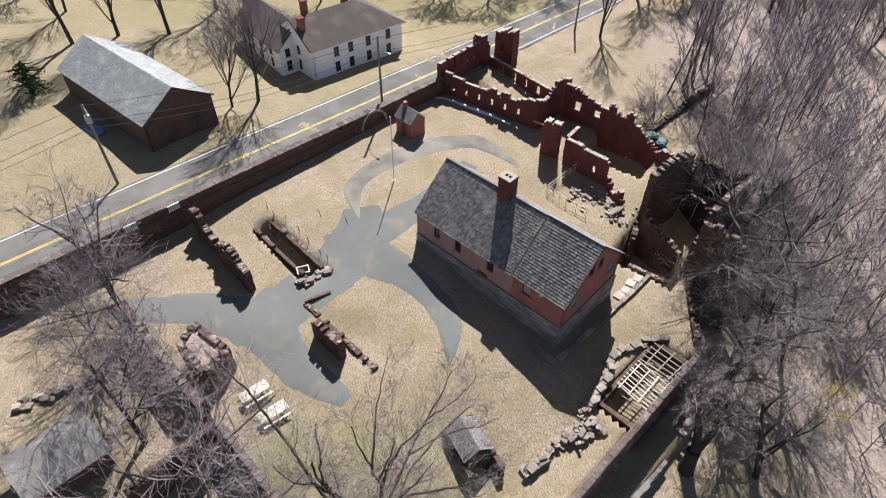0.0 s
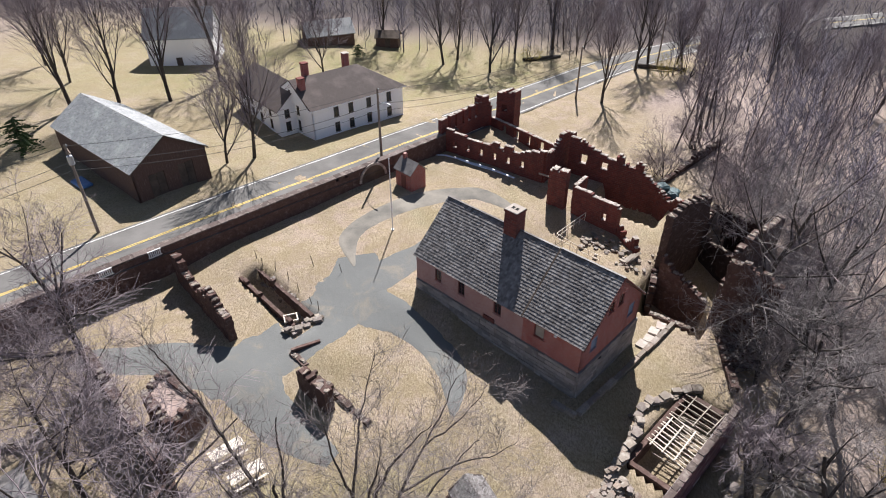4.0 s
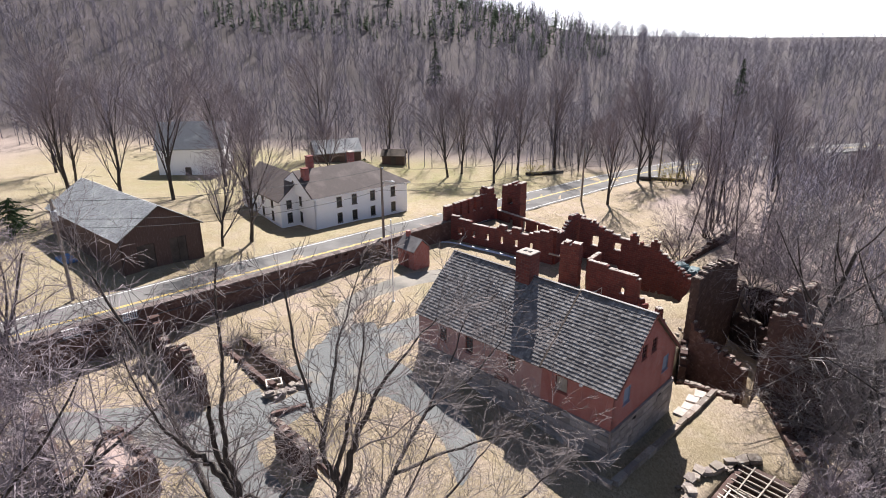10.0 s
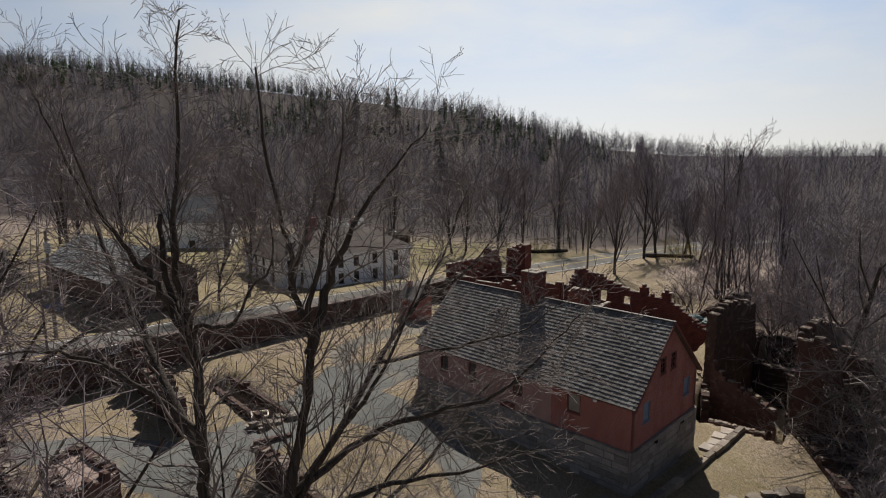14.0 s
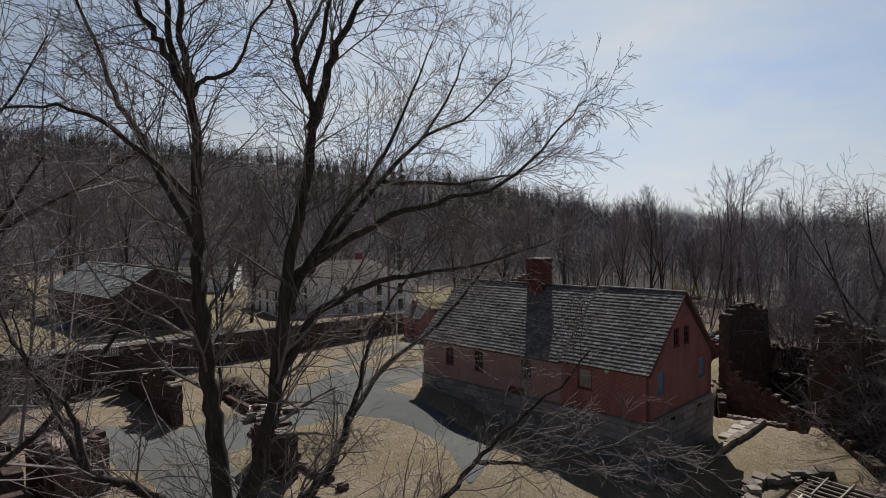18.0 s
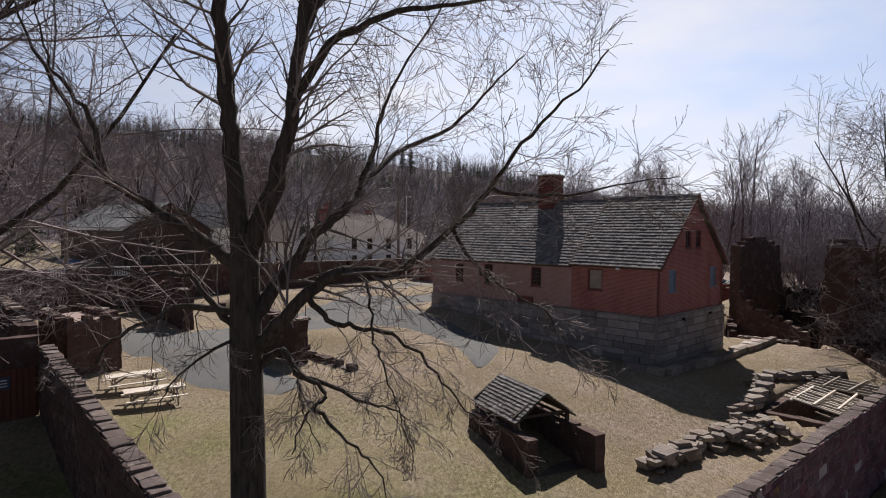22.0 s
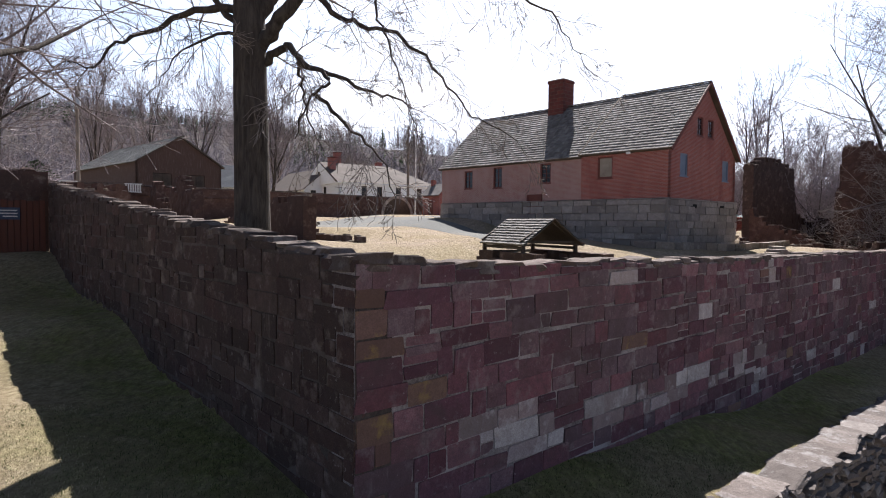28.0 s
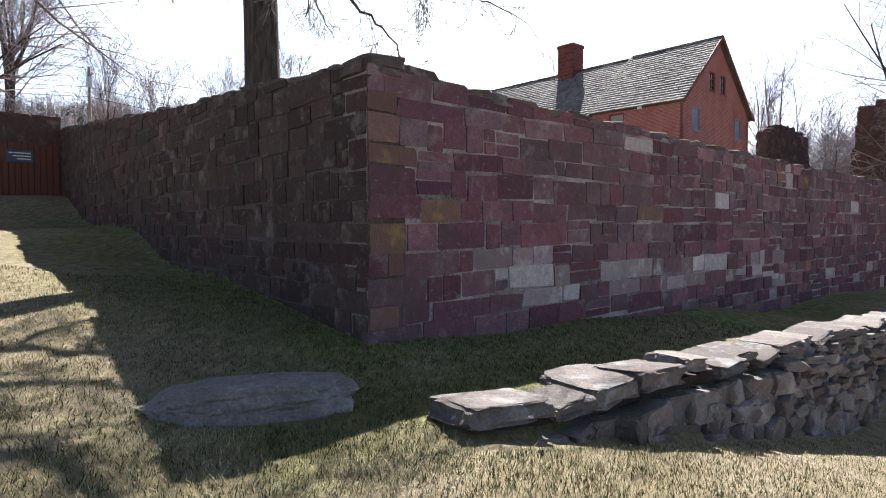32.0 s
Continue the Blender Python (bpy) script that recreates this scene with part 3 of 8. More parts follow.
def cell_wall(length, thick, base, top, openings=(), cell=0.32, jag=0.10, seed=1, step=None):
    """A wall along +x from the origin, in square cells with ragged top and real openings.
    base and top: functions of s; openings: (s0, s1, z0, z1)."""
    r = random.Random(seed)
    nx = max(1, round(length / cell))
    dx = length / nx
    zlo = min(base(i * dx) for i in range(nx + 1))
    zhi = max(top((i + 0.5) * dx) for i in range(nx))
    zs = [zlo]
    while zs[-1] < zhi:
        zs.append(zs[-1] + cell)
    nz = len(zs) - 1
    keep = set()
    for i in range(nx):
        s = (i + 0.5) * dx
        t = top(s) + r.uniform(-jag, jag) * 1.6
        for k in range(nz):
            z = (zs[k] + zs[k + 1]) / 2
            if z < t and not any(a <= s <= b and c <= z <= d for a, b, c, d in openings):
                keep.add((i, k))
    verts, faces, idx = [], [], {}

    def vert(i, j, k):
        if (i, j, k) not in idx:
            edge = 0.35 * jag
            idx[(i, j, k)] = len(verts)
            verts.append((i * dx + r.uniform(-edge, edge), (j - 0.5) * thick + r.uniform(-edge, edge), zs[k] + r.uniform(-edge, edge)))
        return idx[(i, j, k)]
    for i, k in keep:
        faces.append((vert(i, 0, k), vert(i + 1, 0, k), vert(i + 1, 0, k + 1), vert(i, 0, k + 1)))
        faces.append((vert(i + 1, 1, k), vert(i, 1, k), vert(i, 1, k + 1), vert(i + 1, 1, k + 1)))
        if (i - 1, k) not in keep:
            faces.append((vert(i, 1, k), vert(i, 0, k), vert(i, 0, k + 1), vert(i, 1, k + 1)))
        if (i + 1, k) not in keep:
            faces.append((vert(i + 1, 0, k), vert(i + 1, 1, k), vert(i + 1, 1, k + 1), vert(i + 1, 0, k + 1)))
        if (i, k + 1) not in keep:
            faces.append((vert(i, 0, k + 1), vert(i + 1, 0, k + 1), vert(i + 1, 1, k + 1), vert(i, 1, k + 1)))
    return verts, faces, keep, dx, zs


def along(p, q):
    """The pose at p whose x axis runs level towards q, and the distance."""
    d = Vector((q[0] - p[0], q[1] - p[1], 0))
    return Matrix.Translation((p[0], p[1], 0)) @ Matrix.Rotation(math.atan2(d.y, d.x), 4, "Z"), d.length


def ruin_wall(parent, p, q, thick, base, top, openings=(), cell=0.32, jag=0.1, seed=1, material=None, caps=True, name="wall"):
    """One ruined wall with loose coping stones, their sunlit look put into a pale colour, as parts under a thing at the
    world origin.
    """
    m, length = along(p, q)
    v, f, keep, dx, zs = cell_wall(length, thick, base, top, openings, cell, jag, seed)
    ob = adopt(new(name, mesh_of(name, v, f, material or M_RUIN)), parent)
    ob.matrix_parent_inverse, ob.matrix_basis = parent.matrix_basis.inverted(), m
    if caps:
        r = random.Random(seed + 7)
        pc = Pieces()
        for i, k in sorted(keep):
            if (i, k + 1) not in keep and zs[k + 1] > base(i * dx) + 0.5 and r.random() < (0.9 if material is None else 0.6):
                # thin pale slabs draw the sunlit top edge in colour
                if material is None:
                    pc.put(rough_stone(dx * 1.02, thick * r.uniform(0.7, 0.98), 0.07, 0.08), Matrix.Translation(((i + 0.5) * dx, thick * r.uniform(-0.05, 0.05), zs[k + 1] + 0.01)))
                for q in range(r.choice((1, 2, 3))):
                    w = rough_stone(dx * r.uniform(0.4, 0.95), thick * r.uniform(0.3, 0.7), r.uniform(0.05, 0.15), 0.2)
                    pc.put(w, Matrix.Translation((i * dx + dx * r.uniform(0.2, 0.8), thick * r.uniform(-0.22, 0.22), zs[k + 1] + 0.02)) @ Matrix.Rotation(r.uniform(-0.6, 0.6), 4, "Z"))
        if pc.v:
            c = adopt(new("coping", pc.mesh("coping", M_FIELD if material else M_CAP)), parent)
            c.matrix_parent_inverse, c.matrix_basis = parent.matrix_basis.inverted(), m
            tagged(c, "lichened coping stones, coloured pale as sunlit wall tops", kind="stuff")
    return ob

# ---- the lie of the land ----
C0 = Vector((-1.22, 6.91))                        # outer corner of the perimeter wall
DR, DL = Vector((0.7080, 0.7062)), Vector((-0.6997, 0.7145))     # along its two arms
UP_PTS = [(0, 9.5, 1.35), (4, 18.5, 1.3), (-5, 13, 1.5), (-13, 25.5, 2.0), (-15.5, 27, 2.25), (-19, 27, 2.7), (10.4, 31.5, 2.55), (15.7, 36, 2.3),
          (14.4, 29.6, 1.9), (12, 22, 1.3), (20, 30, 1.6), (-2.3, 43.5, 4.1), (-5.1, 52.8, 4.4), (-9, 38, 3.4), (-8.6, 30, 2.7), (-15, 35, 3.1),
          (-23, 38, 3.3), (-15, 50, 4.1), (-5, 61, 4.4), (2, 63, 4.2), (10, 60, 3.8), (14, 50, 3.0), (20, 42, 2.4), (0, 55, 4.3), (25.5, 45, 1.8), (31.5, 58.5, 3.9), (35, 60, 3.7), (29, 62, 3.8), (24, 56, 3.2), (-28, 36, 3.2), (3, 34, 3.0), (-3, 20, 1.9)]
ROAD_PTS = [(-60, 36, 6.0), (-32, 56, 6.1), (-40, 44, 5.8), (-45, 70, 6.2), (-26, 67, 4.9), (-17, 76, 4.2), (-5.6, 83, 3.8), (-20, 57, 5.4), (-5, 72, 5.0),
            (10, 87, 3.6), (24, 96, 1.2), (26, 100, 2.0), (10, 100, 3.0), (-30, 100, 5.0), (0, 110, 3.0), (-70, 80, 7.0), (36, 84, -0.5), (45, 118, 1.5), (-80, 30, 6.0), (30, 72, 0.5), (26, 66, 1.5)]
LOW_PTS = [(-1, 7, -0.15), (0, 3, -0.55), (0, 0, -0.6), (-5, 11, 0.3), (-17.8, 23.5, 2.5), (-10, 15.5, 1.2), (1.5, 9.5, -0.28), (4, 12, -0.42), (11.6, 19, -0.78),
           (22, 29, -1.0), (-1.7, 4.5, -0.42), (-6, 5, 0.28), (-5, 7.2, 0.42), (-3.4, 7.0, 0.14), (-8, 8, 0.72), (-3.6, 4.6, -0.06), (-12, 10, 1.0), (-20, 15, 1.8), (-30, 30, 3.2), (-25, 22, 2.8), (5, 0, -0.9), (15, 10, -1.4), (30, 25, -2.0), (10, 12, -0.9),
           (0.2, 5.6, -0.46), (1.6, 7.0, -0.52), (2.9, 8.4, -0.60), (5.2, 10.9, -0.76), (8.6, 14.2, -0.98), (13, 18.6, -1.25), (35, 45, -1.5), (42, 60, -2.0), (60, 50, -4.0), (50, 90, -2.0), (-40, 20, 4.0), (0, -20, -0.8), (30, 0, -3), (-30, 0, 1.5)]
DRY0, DRYD = Vector((-0.08, 4.72)), Vector((0.708, 0.706))     # the dry-stone wall's near end and direction


def shepard(pts):
    a = np.array(pts, float)

    def f(x, y):
        w = 1.0 / (((a[:, 0] - x) ** 2 + (a[:, 1] - y) ** 2) + 2.0) ** 1.7
        return float((w * a[:, 2]).sum() / w.sum())
    return f


up_fn, low_fn = shepard(UP_PTS), shepard(LOW_PTS)
road_fn = shepard(ROAD_PTS)
RW0, RWD = Vector((-32.4, 41.35)), Vector((0.7245, 0.6893))  # road wall: its far end and direction
RW_IN = Vector((0.6893, -0.7245))                            # towards the courtyard


def corner_depth(x, y):
    """Metres inside the two arms of the perimeter wall (negative: outside)."""
    p = Vector((x, y)) - C0
    return min(p.dot(Vector((-DR.y, DR.x))), p.dot(Vector((DL.y, -DL.x))))


def road_depth(x, y):
    """Metres on the courtyard's side of the road wall."""
    return (Vector((x, y)) - RW0).dot(RW_IN)


# ---- the road ----
road_ctrl = [(-95, -12), (-60, 19.6), (-40, 38.5), (-20.6, 57.0), (-5, 72.1), (8, 86), (20, 99), (34, 113), (52, 126), (75, 138), (110, 150)]
road_pts = []
for i in range(len(road_ctrl) - 1):
    for k in range(8):
        t = k / 8
        p0, p1, p2, p3 = [Vector(road_ctrl[min(max(i + o, 0), len(road_ctrl) - 1)]) for o in (-1, 0, 1, 2)]
        road_pts.append(0.5 * (2 * p1 + (p2 - p0) * t + (2 * p0 - 5 * p1 + 4 * p2 - p3) * t * t + (3 * p1 - p0 - 3 * p2 + p3) * t ** 3))
road_z = [float(np.interp(p.x, [-95, -60, -40, -20, -5, 8, 20, 34, 52, 110], [6.2, 6.0, 5.85, 5.6, 5.2, 4.3, 3.4, 2.6, 2.2, 2.0])) for p in road_pts]
road_xyz = np.array([(p.x, p.y, z) for p, z in zip(road_pts, road_z)])


PITS = [((17.6, 28.6), DR, 4.4, 1.7, 1.9), ((28.9, 51.2), DR, 5.0, 2.6, 3.4), ((-15.3, 43.0), RW_IN, 4.6, 0.85, 1.3), ((22.4, 44.4), Vector((0.8, -0.6)), 3.2, 4.1, 3.2), ((21.5, 60.0), Vector((0.814, -0.58)), 3.8, 2.7, 2.2)]   # centre, direction, half length, half width, depth


def hill(x, y):
    if y < 60:
        return 0.0
    q = x / max(y, 1.0)
    a = float(np.interp(q, [-1.6, -0.73, -0.36, 0.015, 0.12, 0.25, 0.48, 1.2], [92, 80, 62, 44, 33, 20, 9, 13]))
    return a * (smoothstep(150, 430, y) * 0.98 + 0.02 * smoothstep(70, 200, y)) - 14 * smoothstep(500, 1500, y)


def height(x, y):
    cd, rd = corner_depth(x, y), road_depth(x, y)
    low = low_fn(x, y)
    pd = Vector((x, y)) - DRY0
    s, off = pd.dot(DRYD), pd.dot(Vector((DRYD.y, -DRYD.x)))
    fall = -0.46 - 0.225 * min(max(s, 0.0), 9.0) - 0.04 * max(off, 0.0)
    low += (fall - low) * smoothstep(-0.02, 0.28, off) * smoothstep(-1.2, 0.5, s)
    ins = up_fn(x, y)
    if x > 24:
        side = (x - 26.7) * 0.692 - (y - 43.9) * 0.722
        ins += (low - ins) * max(smoothstep(0.3, 3.0, side), smoothstep(33, 40, x - 0.35 * max(0, y - 40)))
    z = low + (ins - low) * smoothstep(0.25, 0.55, cd)
    s_road = (Vector((x, y)) - RW0).dot(RWD)
    out = road_fn(x, y)
    wall_k = smoothstep(0.0, -0.3, rd) if s_road < 45 else smoothstep(3.0, -9.0, rd + (0 if s_road < 60 else -4))
    z = z + (out - z) * wall_k
    for (cx, cy), d, hl, hw, dep in PITS:
        p = Vector((x - cx, y - cy))
        e = max(abs(p.dot(d)) - hl, abs(p.dot(Vector((-d.y, d.x)))) - hw)
        z -= dep * smoothstep(0.30, -0.10, e)
    far = math.hypot(x, y - 40)
    z += hill(x, y)
    dd = (road_xyz[:, 0] - x) ** 2 + (road_xyz[:, 1] - y) ** 2
    k = int(dd.argmin())
    if dd[k] < 400 and (rd < -0.25 or s_road > 50):
        w = smoothstep(14.0, 4.4, math.sqrt(dd[k]))
        z += (road_xyz[k, 2] - 0.06 - z) * w
    z += 0.10 * noise.noise((x * 0.25, y * 0.25, 3.0)) * smoothstep(3, 10, far) + 1.2 * noise.noise((x * 0.02, y * 0.02, 7.0)) * smoothstep(90, 200, far)
    return z


def spread(lo, hi, fine, step, end, grow):
    out, a, s = list(np.arange(lo, hi + 1e-6, fine)), hi, step
    while out[-1] < end:
        out.append(out[-1] + s)
        s *= grow
    s, left = step, [lo]
    while left[-1] > -end:
        left.append(left[-1] - s)
        s *= grow
    return left[:0:-1] + out


def litter_at(x, y):
    """Where fallen leaves and brush cover the turf."""
    cd, rd = corner_depth(x, y), road_depth(x, y)
    k = 0.0
    if cd < 0 and x > 8:
        k = smoothstep(29, 38, x + 0.25 * (y - 25) + 3 * noise.noise((x * 0.2, y * 0.2, 2))) if y < 60 else 0
    if x > 27 and rd > 8:
        k = max(k, smoothstep(27, 34, x))
    k = max(k, smoothstep(46, 60, x - max(0, y - 70) * 0.3) if y > 60 else 0)
    k = max(k, smoothstep(118, 135, y + 0.15 * x))
    k = max(k, 0.8 * smoothstep(-70, -95, x))
    return min(1.0, max(0.0, k + 0.35 * noise.noise((x * 0.11, y * 0.11, 0)) * (0.3 + k)))


def lush_shade_at(x, y):
    """Where the turf is greening: by the corner inside the wall and outside it. Along the outer foot it also paints
    shade.
    """
    k = 1.5 * smoothstep(7, 2.5, math.hypot(x + 2.2, y - 11.8)) + 0.45 * smoothstep(14, 6, math.hypot(x + 3, y - 16)) + 0.55 * smoothstep(5, 2, math.hypot(x + 12, y - 21))
    if corner_depth(x, y) < 0.3:
        # second term: dark green that puts the wall's shade into the turf
        k = 0.22 * smoothstep(26, 12, math.hypot(x, y)) + 0.9 * smoothstep(-3.4, -1.2, corner_depth(x, y)) * smoothstep(30, 20, math.hypot(x, y))
    if road_depth(x, y) < -6:
        k = max(k, 0.2 + 0.35 * smoothstep(84, 96, y) * smoothstep(30, 10, x) * smoothstep(-70, -40, x))
    return min(1.0, max(0.0, k * (1 + 0.9 * noise.noise((x * 0.45, y * 0.45, 5.0)))))


gx, gy = spread(-44, 38, 0.5, 1.0, 2600, 1.16), spread(-6, 84, 0.5, 1.0, 2600, 1.16)
gx = sorted(gx + [-3.75 + 0.5 * k for k in range(28)])
gy = sorted(gy + [3.25 + 0.5 * k for k in range(26)])
gv = [(x, y, height(x, y)) for y in gy for x in gx]
nx = len(gx)
gf = [(j * nx + i, j * nx + i + 1, (j + 1) * nx + i + 1, (j + 1) * nx + i) for j in range(len(gy) - 1) for i in range(nx - 1)]
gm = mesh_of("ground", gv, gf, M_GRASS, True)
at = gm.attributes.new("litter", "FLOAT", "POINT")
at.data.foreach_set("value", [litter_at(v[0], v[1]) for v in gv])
at = gm.attributes.new("lush_shade", "FLOAT", "POINT")
at.data.foreach_set("value", [lush_shade_at(v[0], v[1]) for v in gv])
# mask of the haze-tinted dark ground under far woods
at = gm.attributes.new("hazed_floor", "FLOAT", "POINT")
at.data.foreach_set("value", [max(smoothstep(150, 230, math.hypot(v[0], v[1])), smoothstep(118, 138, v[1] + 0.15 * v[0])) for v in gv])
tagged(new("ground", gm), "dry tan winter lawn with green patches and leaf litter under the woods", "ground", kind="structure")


def draped(name, pts, widths, lift, material, label, category, across=5, step=0.8, parent=None, kind="structure"):
    """A strip of ground cover along a line, laid on the land."""
    P = [Vector(p) for p in pts]
    seg = [0.0]
    for a, b in zip(P, P[1:]):
        seg.append(seg[-1] + (b - a).length)
    n = max(2, int(seg[-1] / step))
    verts, faces = [], []
    cen = []
    for i in range(n + 1):
        s = seg[-1] * i / n
        k = max(j for j in range(len(seg)) if seg[j] <= s + 1e-9)
        k = min(k, len(P) - 2)
        t = (s - seg[k]) / (seg[k + 1] - seg[k])
        p0, p1, p2, p3 = P[max(k - 1, 0)], P[k], P[k + 1], P[min(k + 2, len(P) - 1)]
        c = 0.5 * (2 * p1 + (p2 - p0) * t + (2 * p0 - 5 * p1 + 4 * p2 - p3) * t * t + (3 * p1 - p0 - 3 * p2 + p3) * t ** 3)
        cen.append((c, widths[k] + (widths[k + 1] - widths[k]) * t))
    for i, (c, w) in enumerate(cen):
        d = (cen[min(i + 1, n)][0] - cen[max(i - 1, 0)][0]).normalized()
        nrm = Vector((-d.y, d.x))
        for j in range(across):
            o = (j / (across - 1) - 0.5) * w
            if lift > 0.02 and j in (0, across - 1):
                o *= 1.0 + 0.22 * noise.noise((c.x * 0.5, c.y * 0.5, j)) + 0.1 * noise.noise((c.x * 1.7, c.y * 1.7, j))
            q = c + nrm * o
            verts.append((q.x, q.y, height(q.x, q.y) + (lift if 0 < j < across - 1 else -0.04)))
    for i in range(n):
        for j in range(across - 1):
            a = i * across + j
            faces.append((a, a + across, a + across + 1, a + 1))
    ob = adopt(new(name, mesh_of(name, verts, faces, material, True)), parent)
    return tagged(ob, label, category, kind=kind)


def flat_strip(name, pts, off, width, z_of, material, parent=None, label="", category="", kind="", thick=0.0):
    """A strip parallel to a line at a sideways offset, at its own level."""
    verts, faces = [], []
    P = [Vector(p) for p in pts]
    for i, p in enumerate(P):
        d = (P[min(i + 1, len(P) - 1)] - P[max(i - 1, 0)]).normalized()
        nrm = Vector((-d.y, d.x))
        for o in (off - width / 2, off + width / 2):
            q = p + nrm * o
            verts.append((q.x, q.y, z_of(i)))
    for i in range(len(P) - 1):
        faces.append((2 * i, 2 * i + 2, 2 * i + 3, 2 * i + 1))
    return tagged(adopt(new(name, mesh_of(name, verts, faces, material)), parent), label, category, kind=kind)


# ---- the road's surface ----
road = flat_strip("road", road_pts, 0.0, 7.5, lambda i: road_z[i], M_ROAD, label="grey two-lane asphalt road with painted lines", category="road", kind="structure")
for nm, off, w, mt in (("centre_line", 0.11, 0.09, M_LINE_Y), ("centre_line", -0.11, 0.09, M_LINE_Y), ("edge_line", 3.35, 0.10, M_LINE_W), ("edge_line", -3.25, 0.09, M_LINE_W)):
    flat_strip(nm, road_pts, off, w, lambda i: road_z[i] + 0.012, mt, road)
# ---- the grey walks of the yard ----
PATHS = [([(-30, 35.4), (-26.5, 35.2), (-22.6, 35.5), (-19.2, 34.7), (-16.2, 34.6), (-13.3, 36.7), (-10.1, 40.5), (-8.1, 44.5), (-8.5, 48.6)], [2.6, 3.8, 4.4, 5.4, 7.2, 7.0, 6.9, 7.8, 4.6]),
         ([(-15.8, 34.2), (-13.5, 31.0), (-10.7, 28.5), (-7.6, 26.3)], [6.4, 4.6, 3.6, 1.6]),
         ([(-8.4, 42.8), (-5.2, 40.8), (-2.2, 38.4), (0.2, 35.6), (1.0, 32.6), (0.8, 29.8)], [7.0, 4.8, 3.3, 3.1, 2.4, 0.3]),
         ([(-8.5, 47.0), (-9.6, 51.2), (-8.6, 53.8), (-5.9, 56.7), (-2.3, 59.2), (2.0, 60.8), (5.4, 60.2), (9.0, 56.7)], [0.3, 2.5, 2.9, 3.1, 3.6, 3.3, 3.0, 0.4]),
         ([(-7.2, 44.4), (-4.6, 46.6), (-2.3, 48.8), (0.5, 52.1), (3.4, 56.2)], [5.6, 4.4, 3.2, 3.0, 2.4])]
for i, (pp, ww) in enumerate(PATHS):
    draped("path_%d" % (i + 1), pp, ww, 0.032 + 0.005 * i, M_SANDY if i == 3 else M_WALK, "grey worn asphalt walk across the lawn" if i != 3 else "sandy worn walk curving over the lawn", "path", 7)

# ---- perimeter walls, block by block ----
def block_wall(name, p, d, length, base, top, thick, near, label, courses_seed, pick, side):
    """A wall of squared blocks along d from p. side: +1 if its outer face is to the right of d. near: metres built as single blocks."""
    r = random.Random(courses_seed)
    m = Matrix.Translation((p.x, p.y, 0)) @ Matrix.Rotation(math.atan2(d.y, d.x), 4, "Z")
    n = int(length / 0.5)
    cv, cf = [], []
    y0, y1 = (0.003, thick) if side > 0 else (-thick, -0.003)
    for i in range(n + 1):
        s = length * i / n
        zb, zt = base(s) - 0.5, top(s) - 0.10
        cv += [(s, y0, zb), (s, y1, zb), (s, y1, zt), (s, y0, zt)]
    for i in range(n):
        a, b = i * 4, i * 4 + 4
        cf += [(a + k, b + k, b + (k + 1) % 4, a + (k + 1) % 4) for k in range(4)]
    cf += [(3, 2, 1, 0), tuple(n * 4 + k for k in range(4))]
    # the left arm's core takes the mortar with shade in its colour
    wall = new(name, mesh_of(name, cv, cf, M_MORTAR if side > 0 else M_MORTARSHADE))
    wall.matrix_world = m
    tagged(wall, label, "wall", kind="structure")
    rest = {}
    z_min = min(base(0), base(length)) - 0.3
    z_max = max(top(i * length / 20) for i in range(21))
    z = z_min
    count = 0
    cells = []
    while z < z_max:
        # courses of long blocks, here and there split into two thin ones
        band, s = r.uniform(0.24, 0.38), 0.0
        while s < length:
            ln = min(r.choice((r.uniform(0.22, 0.5), r.uniform(0.45, 0.8), r.uniform(0.6, 1.15))), length - s)
            if length - s - ln < 0.16:
                ln = length - s
            lift = r.uniform(-0.035, 0.035)
            if r.random() < 0.13 and ln < 0.9:
                cut = r.uniform(0.38, 0.62)
                cells += [(s, s + ln, z + lift, band * cut), (s, s + ln, z + lift + band * cut, band * (1 - cut))]
            else:
                cells.append((s, s + ln, z + lift, band))
            s += ln
        z += band
    for a, b, z, h in cells:
        mid = (a + b) / 2
        zb, zt = base(mid) - 0.25, top(mid) - 0.06
        lo, hi = z, z + h
        if hi < zb or b - a < 0.12 or lo > zt - 0.10:
            continue
        hi = min(hi, zt + r.uniform(-0.05, 0.02))
        mat = pick(mid, lo - base(mid), r)
        t = 0.16
        st = rough_stone(b - a - r.uniform(0.008, 0.04), t, hi - lo - r.uniform(0.006, 0.034), 0.06)
        proud = r.uniform(-0.018, 0.004)
        mm = Matrix.Translation((mid, side * (t / 2 - 0.005 + proud), (lo + hi) / 2)) @ Matrix.Rotation(r.uniform(-0.03, 0.03), 4, "Y") @ Matrix.Rotation(r.uniform(-0.015, 0.015), 4, "Z")
        if mid < near and count < 290:
            ob = adopt(new("stone_block", mesh_of("stone_block", st[0], st[1], mat)), wall)
            ob.matrix_local = mm
            count += 1
        else:
            rest.setdefault(mat.name, (mat, Pieces()))[1].put(st, mm)
    for mat, pc in rest.values():
        ob = adopt(new("stone_blocks", pc.mesh("stone_blocks", mat)), wall)
        tagged(ob, "coursed sandstone blocks further along", kind="stuff")
    # coping: flat irregular slabs, single ones near the corner
    s, pc = 0.0, Pieces()
    while s < length:
        ln = r.uniform(0.22, 0.62)
        st = rock(min(ln, length - s + 0.1) * 1.12, thick * r.uniform(0.85, 1.02), r.uniform(0.14, 0.22), courses_seed + s, 2 if s < near else 1)
